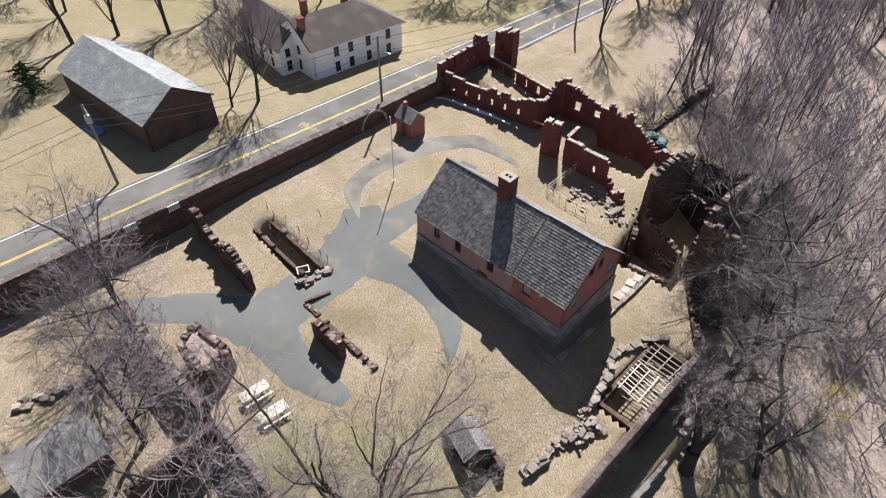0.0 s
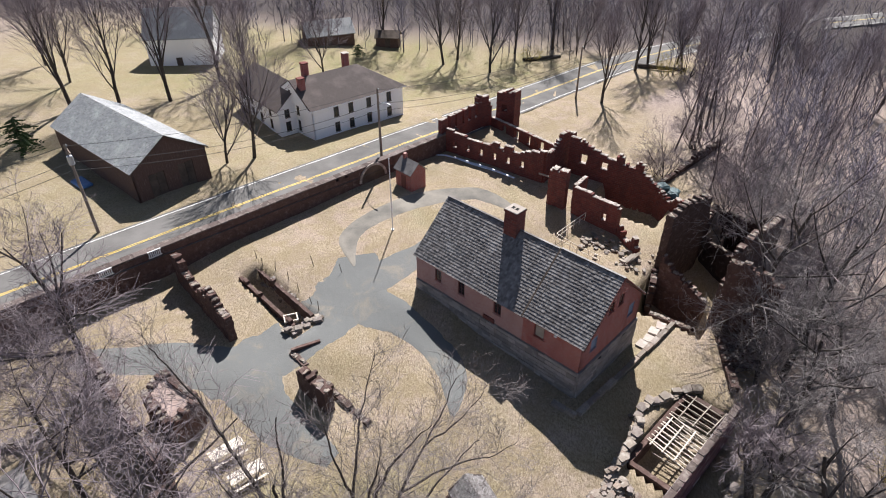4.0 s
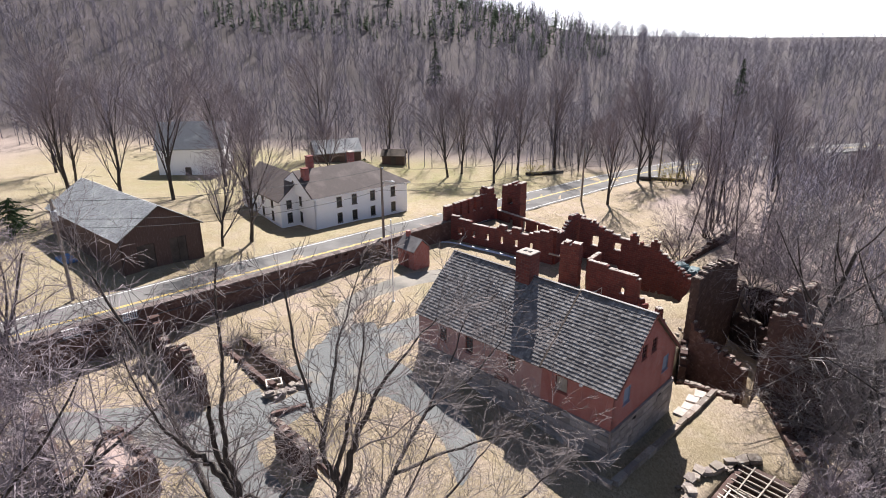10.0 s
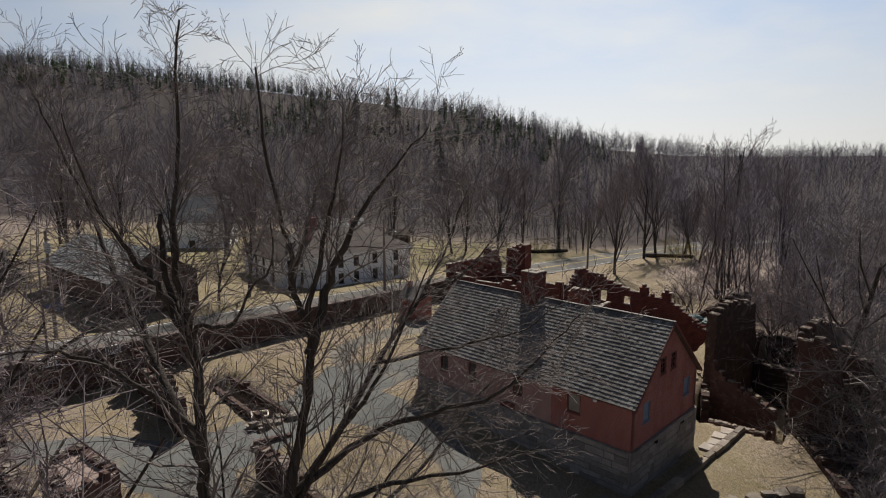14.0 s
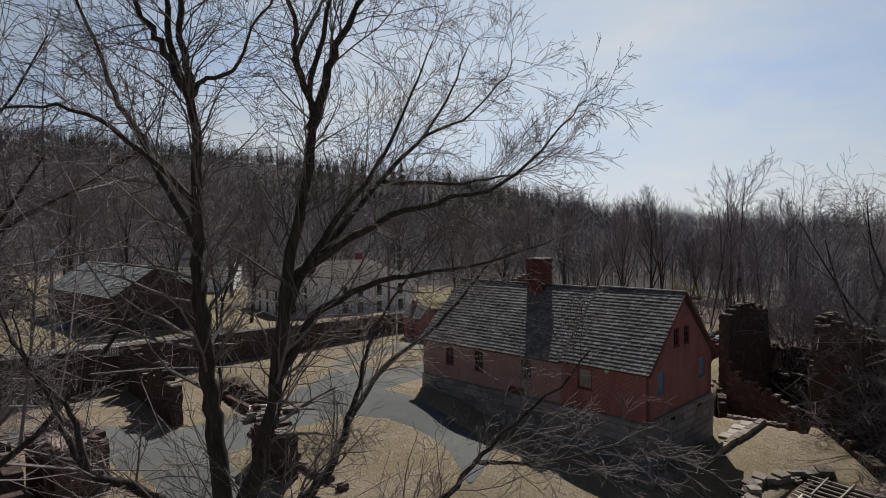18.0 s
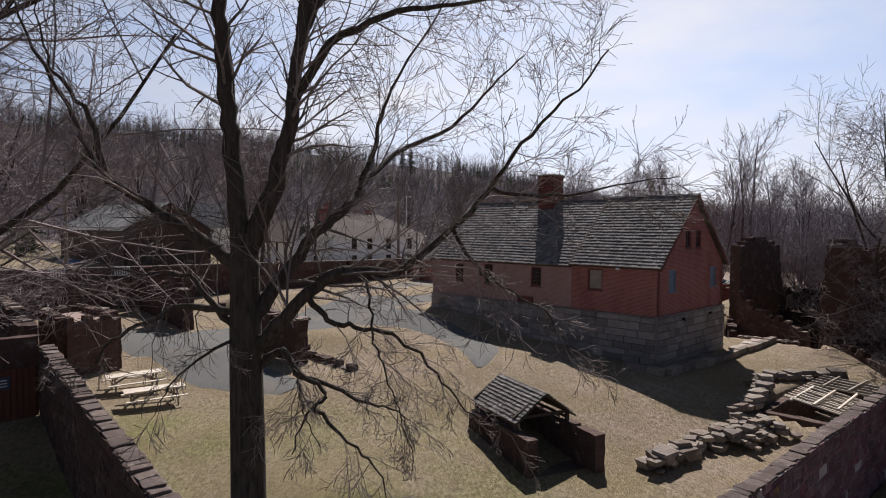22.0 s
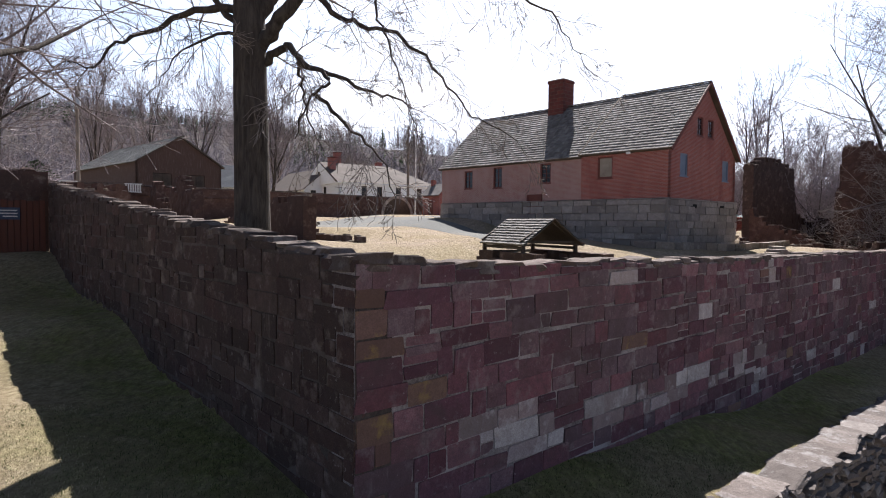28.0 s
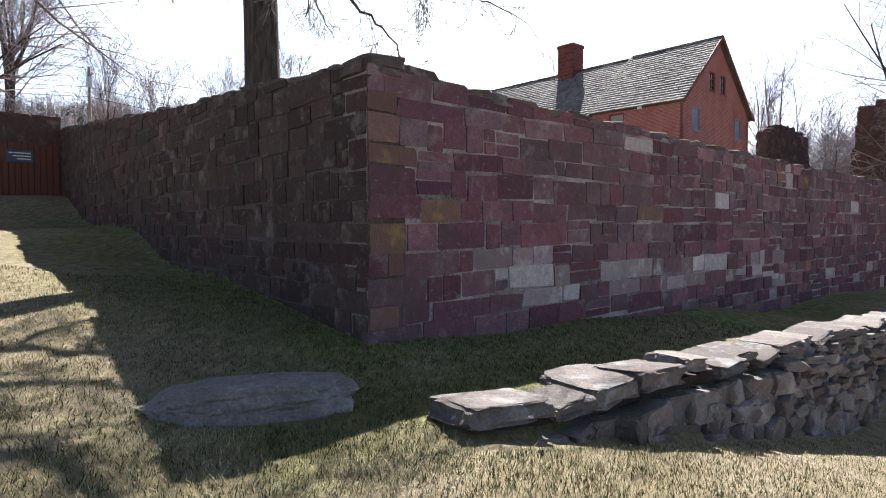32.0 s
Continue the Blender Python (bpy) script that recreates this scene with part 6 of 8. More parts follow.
limb("slender_limb", [(-1.9, 12.0, 8.8), (-1.8, 11.6, 8.2), (-1.68, 11.4, 7.5), (-1.5, 11.3, 7.05), (-1.28, 11.3, 6.44), (-1.05, 11.3, 5.78), (-0.88, 11.3, 5.22)], 0.035, 0.006, True)
limb("outer_drooping_limb", [(-0.2, 12.4, 9.7), (0.1, 12.4, 9.2), (0.58, 12.5, 8.68), (1.52, 12.6, 8.13), (2.06, 12.6, 7.49), (2.47, 12.6, 6.85)], 0.05, 0.006, True)
limb("inner_left_limb", [(-4.5, 12.1, 7.4), (-4.9, 11.6, 7.3), (-5.4, 11.2, 6.9), (-5.8, 11.0, 6.2)], 0.05, 0.006, True)
limb("upper_limb", [(-3.5, 12.2, 12.2), (-2.8, 12.6, 13.6), (-1.7, 12.8, 14.2), (-0.5, 12.9, 14.5), (0.8, 13.0, 14.7), (2.4, 13.2, 15.2)], 0.12, 0.012)
limb("high_limb", [(-3.3, 12.3, 14.4), (-1.6, 12.9, 15.5), (-0.2, 13.0, 16.0), (1.2, 13.1, 16.4), (2.3, 13.2, 17.4), (3.0, 13.2, 18.2)], 0.10, 0.010)
limb("leading_limb", [(-3.36, 12.2, 13.6), (-2.6, 12.5, 15.2), (-1.7, 12.7, 16.4), (-0.9, 12.8, 17.8), (-0.3, 12.9, 19.4)], 0.10, 0.012)
limb("back_right_limb", [(-3.3, 12.3, 14.0), (-2.4, 13.2, 15.4), (-1.5, 14.8, 16.8), (-0.6, 16.0, 17.9), (0.1, 16.6, 19.2), (0.6, 17.0, 20.6)], 0.11, 0.012)
limb("back_right_fork", [(-0.7, 15.9, 17.8), (0.4, 16.4, 18.4), (1.4, 16.8, 19.4), (1.9, 17.0, 20.2)], 0.05, 0.008)
limb("far_back_limb", [(-1.6, 14.6, 16.6), (0.0, 15.6, 16.6), (1.4, 16.0, 16.8), (2.3, 16.0, 17.1), (3.2, 16.2, 17.8)], 0.06, 0.008)
limb("high_back_limb", [(-3.1, 12.5, 18.9), (-3.0, 13.8, 20.2), (-2.8, 15.2, 21.4), (-2.4, 16.4, 22.6)], 0.07, 0.008)
limb("back_limb", [(-4.5, 12.1, 8.8), (-5.2, 13.2, 10.2), (-5.6, 14.6, 12.2), (-6.2, 15.6, 15.0)], 0.10, 0.015)
limb("far_left_limb", [(-5.0, 12.0, 16.0), (-6.2, 11.8, 17.2), (-7.2, 11.6, 17.8), (-8.4, 11.6, 17.8), (-9.6, 11.6, 17.5)], 0.07, 0.010)
SPEC_TWIG = dict(levels=3, kids=[5, 6, 4], start=[0.2, 0.15, 0.2], angle=(22, 58), ratio=(0.42, 0.66), bend=0.26, lift=[0.05, 0.03, 0.0, 0.0], taper=[0.35, 0.35, 0.35, 0.4])
SPEC_HANG = dict(SPEC_TWIG, lift=[-0.07, -0.10, -0.08, -0.06], bend=0.32)
great = thing("great_bare_tree", pose(-4.42, 12.1, 1.4), "tall bare twin-stemmed tree with spreading limbs and fine twigs", "tree")
r = random.Random(77)


def curve_through(pts, n):
    P = [Vector(p) for p in pts]
    out = []
    for i in range(len(P) - 1):
        p0, p1, p2, p3 = P[max(i - 1, 0)], P[i], P[i + 1], P[min(i + 2, len(P) - 1)]
        for k in range(n):
            t = k / n
            out.append(0.5 * (2 * p1 + (p2 - p0) * t + (2 * p0 - 5 * p1 + 4 * p2 - p3) * t * t + (3 * p1 - p0 - 3 * p2 + p3) * t ** 3))
    return out + [P[-1]]


base_m = great.matrix_basis.inverted()
for nm, pts, r0, r1, hang in GREAT_LINES:
    c = curve_through(pts, 4)
    if nm == "trunk":
        rad = [r0 * (1.25 if i == 0 else 1.08 if i < 3 else 1) + (r1 - r0) * i / (len(c) - 1) for i in range(len(c))]
    else:
        rad = [r0 + (r1 - r0) * (i / (len(c) - 1)) ** 0.8 for i in range(len(c))]
        c = [p + Vector((r.uniform(-1, 1), r.uniform(-1, 1), r.uniform(-1, 1))) * 0.05 * (i > 0) for i, p in enumerate(c)]
    v, f = [], []
    tube(v, f, c, rad, 14 if nm == "trunk" else 8)
    ob = adopt(new("trunk" if nm == "trunk" else "limb", mesh_of(nm, v, f, M_BARK, True)), great)
    ob.matrix_parent_inverse = base_m
    if nm == "trunk":
        continue
    tw = []
    total = sum((b - a).length for a, b in zip(c, c[1:]))
    k = int(total * (3.2 if hang else 3.4))
    for i in range(k):
        u = 0.16 + 0.84 * (i + r.random()) / k
        j = min(int(u * (len(c) - 1)), len(c) - 2)
        p = c[j].lerp(c[j + 1], u * (len(c) - 1) - j)
        ax = (c[j + 1] - c[j]).normalized()
        sd_ = ax.orthogonal().normalized()
        sd_.rotate(Matrix.Rotation(r.uniform(0, 6.283), 3, ax))
        ang = radians(r.uniform(25, 60))
        grow(r, p, (ax * math.cos(ang) + sd_ * math.sin(ang)).normalized(), r.uniform(1.0, 2.6) * (0.6 if hang else 1.0) * (1.2 - 0.5 * u), max(0.009, rad[j] * 0.26), 1, tw, SPEC_HANG if hang else SPEC_TWIG)
    v, f = [], []
    for lv, pts_, radii in tw:
        tube(v, f, pts_, [max(x, 0.005) for x in radii], 4 if lv < 2 else 3)
    ob2 = adopt(new("twig_mass", mesh_of("twig_mass", v, f, M_TWIG)), great)
    ob2.matrix_parent_inverse = base_m
    tagged(ob2, "fine bare twigs", kind="stuff")

# large single trees round the yard, each grown for itself
BIG = [(-13.6, 13.4, 15, 0.34, 301, 0.9), (-27.6, 33.4, 12, 0.33, 302, 1.0), (26.4, 22.4, 9, 0.30, 303, 1.0), (27.0, 31.5, 11, 0.34, 304, 1.0), (30.5, 38.0, 14, 0.34, 305, 1.0), (28.4, 42.4, 15.5, 0.34, 310, 1.0), (25.4, 29.6, 8, 0.26, 312, 1.0), (-22.5, 22.5, 10, 0.22, 306, 1.0), (27.4, 36.5, 7.5, 0.24, 308, 1.0), (33.0, 34.0, 10, 0.3, 309, 1.0)]
SPEC_BIG = dict(levels=4, kids=[9, 7, 6, 5], start=[0.22, 0.2, 0.2], angle=(28, 62), ratio=(0.5, 0.72), bend=0.15, lift=[0.02, 0.06, 0.03, 0.01], taper=[0.35, 0.3, 0.3, 0.35, 0.4])
for x, y, h, rad, seed, sc in BIG:
    out = []
    rr = random.Random(seed)
    grow(rr, Vector((0, 0, -0.3)), Vector((rr.uniform(-.08, .08), rr.uniform(-.08, .08), 1)).normalized(), h, rad, 0, out, dict(SPEC_BIG, start=[0.34, 0.2, 0.2], kids=[12, 7, 5, 4], angle=(34, 70)) if seed == 301 else SPEC_BIG)
    make_tree("bare_tree", pose(x, y, height(x, y)), tree_meshes("bare_tree", out, 1, M_BARK, M_TWIGP if x < 0 else M_TWIGL, thin=0.009), "large bare spreading tree beside the perimeter wall", "large trees outside the wall")

# the old forked tree outside the wall
out = []
rr = random.Random(333)
out.append((0, [Vector((0, 0, -0.5)), Vector((0, 0.1, 0.4)), Vector((0.05, 0.3, 1.6)), Vector((0.1, 0.5, 2.4))], [0.85, 0.62, 0.55, 0.58]))
for d_, ln_, r_ in (((0.05, 0.42, 0.9), 6.5, 0.40), ((0.42, 0.16, 0.9), 6.2, 0.36)):
    grow(rr, Vector((0.1, 0.4, 2.1)), Vector(d_).normalized(), ln_, r_, 0, out, dict(SPEC_BIG, start=[0.45, 0.2, 0.2], kids=[9, 6, 5, 4]))
make_tree("forked_tree", pose(20.6, 22.9, height(20.6, 22.9)), tree_meshes("forked_tree", out, 1, M_BARK, M_TWIGP, thin=0.009), "old thick bare tree forking low above its base", "large trees outside the wall")

# trees along the road, in the field and by the buildings
rt = random.Random(9)
for k, (x, y, s) in enumerate([(-26.4, 66.9, 0.8), (-23.4, 68.2, 0.95), (-47.4, 85, 1.0), (-40.6, 86.7, 0.95), (-52.6, 81.8, 0.9), (8.4, 106, 1.15), (0.2, 110.3, 1.0), (2.8, 112.9, 0.9), (25, 91, 0.75), (-36, 96, 0.9), (-20, 100, 0.8),
                                (-58, 92, 0.9), (-30, 92, 0.8), (34.8, 108, 0.9), (38, 111, 0.8), (44, 113, 0.9), (14, 118, 1.0), (-12, 124, 1.0), (-26, 126, 1.0), (22, 122, 0.9), (-44, 118, 1.0), (-66, 100, 1.0)]):
    plant("bare_tree", protos[k % 5], x, y, s, rt.uniform(0, 360), "bare leafless tree with grey-mauve twigs on the lawn", "trees over the road")

# the woods: young stems close by, a joined mass further off
def clear(x, y):
    """Free of yard, road, fields and buildings."""
    if min((Vector((x, y)) - p).length for p in road_pts) < 8:
        return False
    cd, rd_ = corner_depth(x, y), road_depth(x, y)
    if x < 26 and y < 92 and cd > -1 and rd_ > -2:
        return False
    if -78 < x < 6 and 40 < y < 116:
        return False
    if 6 <= x < 33 + 0.25 * max(0, y - 70) and 66 < y < 104:
        return False
    if 20 < x < 38 and 30 < y < 58:
        return False
    if x < 24 and y < 40:
        return False
    return True


rw_ = random.Random(4)
made = 0
while made < 150:
    x, y = rw_.uniform(24, 75), rw_.uniform(24, 130)
    if not clear(x, y) or (x < 50 and y < 37):
        continue
    kind = rw_.random()
    src = poles[made % 4] if kind < 0.85 or y < 95 else protos[made % 5]
    plant("bare_tree", src, x, y, rw_.uniform(0.55, 0.9), rw_.uniform(0, 360), "slender bare tree standing in leaf litter", "trees of the near wood")
    made += 1
for k in range(70):
    if k < 36:
        x, y = rw_.uniform(25, 42), rw_.uniform(35, 74)
        if not (x > 31 or y < 34):
            x += 10
    else:
        x, y = rw_.choice([(-24, 27), (-26, 30), (-30, 33), (-33, 36), (-28, 31), (26, 66), (30, 70), (25.5, 38), (33, 44), (32, 44), (31, 41), (36, 48), (38, 50), (29.5, 39), (34, 46), (35.5, 47), (34, 60)])
        x, y = x + rw_.uniform(-1, 1), y + rw_.uniform(-1, 1)
    plant("bare_brush", bushes[k % 4], x, y, rw_.uniform(0.7, 1.25), rw_.uniform(0, 360), "tangled bare grey-mauve brush", "brush along the walls")


def cone_cloud(seed, h, n1, n2, spread_=0.5, base=0.35):
    """One far tree as thin three-sided spikes: arrays of feet, tips and radii."""
    r = random.Random(seed)
    a, b, w = [(0, 0, -0.5)], [(r.uniform(-1, 1), r.uniform(-1, 1), h)], [0.09]
    for i in range(n1):
        z = h * (base + (0.95 - base) * (i + r.random()) / n1)
        an = r.uniform(0, 6.283)
        ln = h * r.uniform(0.16, 0.34) * (1.2 - z / h * 0.6)
        d = (math.cos(an) * spread_, math.sin(an) * spread_, r.uniform(0.6, 1.2))
        e = (d[0] * ln, d[1] * ln, z + d[2] * ln)
        a.append((0.1 * z / h, 0.05 * z / h, z)); b.append(e); w.append(0.055)
        for k in range(n2):
            t = r.uniform(0.25, 0.9)
            p = (e[0] * t, e[1] * t, z + (e[2] - z) * t)
            l2 = ln * r.uniform(0.35, 0.6)
            a.append(p); b.append((p[0] + r.uniform(-.6, .6) * l2, p[1] + r.uniform(-.6, .6) * l2, p[2] + r.uniform(0.3, 1) * l2)); w.append(0.03)
    return np.array(a), np.array(b), np.array(w)


def spike_mesh(name, spots, clouds, material, fat):
    V, F = [], []
    off = 0
    ang = np.array([0, 2.094, 4.189])
    for i, (x, y, z, s, turn) in enumerate(spots):
        a, b, w = clouds[i % len(clouds)]
        c_, s_ = math.cos(turn), math.sin(turn)
        rot = np.array([[c_, -s_, 0], [s_, c_, 0], [0, 0, 1]]) * s
        A, B = a @ rot.T + (x, y, z), b @ rot.T + (x, y, z)
        d = B - A
        u = np.cross(d, (0.31, 0.17, 0.9)); u /= np.linalg.norm(u, axis=1)[:, None] + 1e-9
        v = np.cross(d, u); v /= np.linalg.norm(v, axis=1)[:, None] + 1e-9
        ring = A[:, None] + (u[:, None] * np.cos(ang)[None, :, None] + v[:, None] * np.sin(ang)[None, :, None]) * (w * s * fat)[:, None, None]
        n = len(A)
        V.append(np.concatenate([ring.reshape(-1, 3), B]))
        k = np.arange(n) * 3 + off
        t = np.arange(n) + 3 * n + off
        F.append(np.stack([np.stack([k + j, k + (j + 1) % 3, t], 1) for j in range(3)], 1).reshape(-1, 3))
        off += 4 * n
    V, F = np.concatenate(V), np.concatenate(F)
    me = bpy.data.meshes.new(name)
    me.vertices.add(len(V)); me.vertices.foreach_set("co", V.astype(np.float32).ravel())
    me.loops.add(F.size); me.loops.foreach_set("vertex_index", F.astype(np.int32).ravel())
    me.polygons.add(len(F)); me.polygons.foreach_set("loop_start", np.arange(0, F.size, 3, dtype=np.int32))
    me.materials.append(material)
    me.update()
    me.validate()
    return me


clouds = [cone_cloud(500 + i, 11 + i % 4, 15, 4, 0.6 + 0.08 * (i % 3), 0.10 + 0.05 * (i % 3)) for i in range(9)]
spots, far_spots = [], []
rf_ = random.Random(6)
while len(spots) < 2300:
    y = rf_.uniform(20, 230)
    x = rf_.uniform(-0.95 * y - 30, 0.95 * y + 30)
    if (clear(x, y) and (y > 100 or x > 36 or x < -80)) and y + 0.15 * x > (112 if x < 35 else 0):
        spots.append((x, y, height(x, y), rf_.uniform(0.6, 1.15), rf_.uniform(0, 6.28)))
while len(far_spots) < 4400:
    y = 230 + 330 * rf_.random() ** 1.2
    x = rf_.uniform(-0.95 * y, 0.95 * y)
    far_spots.append((x, y, height(x, y), rf_.uniform(0.55, 1.2), rf_.uniform(0, 6.28)))
tagged(new("woodland", spike_mesh("woodland", spots, clouds, M_WOODS, 1.0)), "bare leafless woodland behind the fields", "woodland", kind="stuff")
clouds2 = [cone_cloud(520 + i, 11 + i % 4, 14, 3, 0.9, 0.12) for i in range(7)]
tagged(new("hillside_woodland", spike_mesh("hillside_woodland", far_spots, clouds2, M_WOODS, 1.5)), "distant bare woods covering the hill", "woodland", kind="stuff")


# conifers: drooping tiers of needle sprays round a stem
def conifer(seed, h, r0, ball=False):
    r = random.Random(seed)
    v, f, nv, nf = [], [], [], []
    tube(v, f, [Vector((0, 0, -0.2)), Vector((0.05, 0, h * 0.5)), Vector((0, 0, h))], [h * 0.018, h * 0.011, 0.01], 6)
    for i in range(int(h * 16)):
        z = h * (0.06 + 0.93 * r.random())
        ln = r0 * (math.sqrt(max(0.05, 1 - (z / h) ** 2)) if ball else 1.06 - z / h) * r.uniform(0.6, 1.1)
        a = r.uniform(0, 6.283)
        p = Vector((0, 0, z))
        for k in range(7):
            t = (k + 0.5) / 7
            q = p + Vector((math.cos(a) * ln * t, math.sin(a) * ln * t, -0.25 * ln * t * t))
            for s in (-1, 1):
                e = q + Vector((math.cos(a + s * 0.9) * ln * 0.22, math.sin(a + s * 0.9) * ln * 0.22, r.uniform(-0.1, 0.08)))
                o = len(nv)
                nv.extend([q + Vector((0, 0, 0.04)), q - Vector((0, 0, 0.05)), e, q.lerp(e, 0.5) + Vector((0, 0, 0.12))])
                nf.extend([(o, o + 1, o + 2), (o, o + 2, o + 3)])
    return mesh_of("conifer_trunk", v, f, M_BARK), mesh_of("conifer_crown", nv, nf, M_NEEDLE)


con = [conifer(33, 4.6, 2.9, True), conifer(32, 12.0, 3.0)]
for x, y, s, k in ((-51, 67.5, 1.0, 0), (-15.5, 112, 0.55, 0), (88, 187, 1.5, 1), (-4, 215, 1.3, 1), (-30, 330, 1.4, 1), (-36, 345, 1.2, 1), (-50, 320, 1.3, 1)):
    t = thing("conifer", pose(x, y, height(x, y), 0, 0, 40 * k) @ Matrix.Scale(s, 4), "dark green conifer standing among bare trees", "tree", "conifers")
    part("trunk", con[k][0], None, t)
    part("crown", con[k][1], None, t)

# dark conifers along the scarp under the hill's crest, too far to tell apart
def fir_cloud(seed, h):
    r = random.Random(seed)
    a, b, w = [(0, 0, -0.5)], [(0, 0, h)], [0.16]
    for i in range(46):
        z = h * (0.08 + 0.9 * (i + r.random()) / 46)
        an, ln = r.uniform(0, 6.283), h * 0.26 * (1.08 - z / h) * r.uniform(0.7, 1.15)
        a.append((0, 0, z)); b.append((math.cos(an) * ln, math.sin(an) * ln, z - 0.12 * ln)); w.append(0.34 * (1.15 - z / h))
    return np.array(a), np.array(b), np.array(w)


firs = [fir_cloud(700 + i, 9 + 2 * i) for i in range(4)]
fir_spots = []
rg_ = random.Random(61)
while len(fir_spots) < 1000:
    y = rg_.uniform(265, 420)
    q = rg_.uniform(-0.85, 0.30)
    x = q * y
    if noise.noise((x * 0.012, y * 0.012, 4.0)) > 0.30 - 0.42 * smoothstep(265, 360, y) + 0.25 * max(0, q):
        fir_spots.append((x, y, height(x, y), rg_.uniform(0.45, 0.8), rg_.uniform(0, 6.28)))
tagged(new("hillside_conifers", spike_mesh("hillside_conifers", fir_spots, firs, M_NEEDLE, 1.2)), "dark band of conifers on the hill", "woodland", kind="stuff")

# budding yellow bushes
for k, (x, y, s_) in enumerate(((33.9, 28.0, 0.7), (35.2, 28.8, 0.6), (38.0, 102.5, 0.8), (40.5, 104.0, 0.7), (16.5, 113.0, 0.7))):
    pair = [bushes[k % 4][0], bushes[k % 4][1].copy()]
    pair[1].materials[0] = M_YELLOW
    plant("budding_bush", pair, x, y, s_, 70 * k, "bare bush budding yellow in the litter", "yellow bushes")
# slender stems beside the far wall
for k, (x, y) in enumerate(((30.6, 72.9), (34.4, 76.5), (35.3, 77.2), (37.6, 80.5), (38.6, 80.2), (33.2, 74.6))):
    plant("bare_tree", poles[k % 4], x, y, 1.35, 50 * k, "slender bare tree standing beside a ruined wall", "trees of the near wood")

# ---- things in the yard ----
def picnic_table(m, label):
    t = thing("picnic_table", m, label, "table", "picnic tables on the lawn")
    for k in range(5):
        part("top_board", boxes((-1.2, 1.2, -0.38 + k * 0.155, -0.24 + k * 0.155, 0.70, 0.745)), M_TABLE, t)
    for y in (-0.78, 0.62):
        bench = part("bench", boxes((-1.2, 1.2, y, y + 0.16, 0.41, 0.45)), M_TABLE, t)
    for x in (-0.85, 0.85):
        bm = bmesh.new()
        beam(bm, (x, -0.55, 0.0), (x, -0.22, 0.70), 0.05, 0.11)
        part("leg", bm, M_TIMBER, t)
        bm = bmesh.new()
        beam(bm, (x, 0.55, 0.0), (x, 0.22, 0.70), 0.05, 0.11)
        part("leg", bm, M_TIMBER, t)
        part("cross_bar", boxes((x - 0.05, x - 0.01, -0.80, 0.80, 0.34, 0.41)), M_TIMBER, t)
        part("top_batten", boxes((x + 0.02, x + 0.06, -0.36, 0.36, 0.63, 0.70)), M_TIMBER, t)
        bm = bmesh.new()
        beam(bm, (x * 0.9, 0, 0.38), (x * 0.3, 0, 0.68), 0.04, 0.08)
        part("brace", bm, M_TIMBER, t)
    return t


for x, y, a in ((-15.1, 26.85, 40.0), (-13.25, 25.1, 38.0)):
    picnic_table(pose(x, y, height(x, y) + 0.02, 0, 0, a), "pale weathered wooden picnic table with fixed benches on the lawn")

# roofed stone entry with slatted sides
SH = Matrix.Translation((2.9, 21.6, 1.3)) @ Matrix.Rotation(radians(117.5), 4, "Z")     # x runs back along the ridge, y to its left
hut2 = thing("roofed_entry", SH, "shingle-roofed stone entry pit with slatted timber sides", "shelter")
W2, EZ, RZ, LN = 1.12, 1.72, 2.55, 3.0
sl = math.atan2(RZ - EZ, W2)
rl = math.hypot(W2, RZ - EZ) + 0.22
for side in (1, -1):
    ang = Matrix.Rotation(math.pi if side == 1 else 0, 4, "Z") @ Matrix.Rotation(sl, 4, "X")
    m = Matrix.Translation((LN if side == 1 else -0.25, side * (W2 + 0.16), EZ - 0.12)) @ ang
    bm = boxes((0, LN + 0.25, 0, rl, -0.03, -0.004))
    bm.transform(m)
    rb_ = part("roof", bm, M_DARKWOOD, hut2)
    sh = part("shingles", shingle_slope(LN + 0.25, rl, M_SHINGLE, 0.16, 0.16, 120 + side), None, rb_)
    sh.matrix_local = m
    tagged(sh, "weathered wood shingles", kind="stuff")
for x in (0.0, LN - 0.15):
    for y in (-W2, W2):
        part("post", boxes((x, x + 0.12, y - 0.06, y + 0.06, 0.3, EZ)), M_DARKWOOD, hut2)
    bm = bmesh.new()
    beam(bm, (x + 0.06, -W2 - 0.1, EZ), (x + 0.06, 0, RZ - 0.06), 0.09)
    beam(bm, (x + 0.06, W2 + 0.1, EZ), (x + 0.06, 0, RZ - 0.06), 0.09)
    part("rafter", bm, M_DARKWOOD, hut2)
    part("tie", boxes((x + 0.02, x + 0.10, -W2, W2, EZ - 0.06, EZ + 0.03)), M_DARKWOOD, hut2)
for y in (-W2, W2):
    for k in range(3):
        part("slat", boxes((0.1, LN - 0.1, y - 0.03, y + 0.03, 1.0 + k * 0.22, 1.1 + k * 0.22)), M_DARKWOOD, hut2)
for k in range(3):
    part("slat", boxes((LN - 0.13, LN - 0.07, -W2, W2, 1.0 + k * 0.22, 1.1 + k * 0.22)), M_TIMBER, hut2)
r5 = random.Random(15)
for y0, x0, x1, hh in ((-W2 - 0.1, -1.7, LN, 0.95), (W2 + 0.1, -1.2, LN, 0.95)):
    v, f, *_ = cell_wall(x1 - x0, 0.42, lambda s: -1.0, lambda s: 1.25, (), 0.26, 0.05, int(50 + y0 * 3))
    ob = adopt(new("stone_side", mesh_of("stone_side", v, f, M_RUBBLE)), hut2)
    ob.matrix_local = pose(x0, y0, 0)
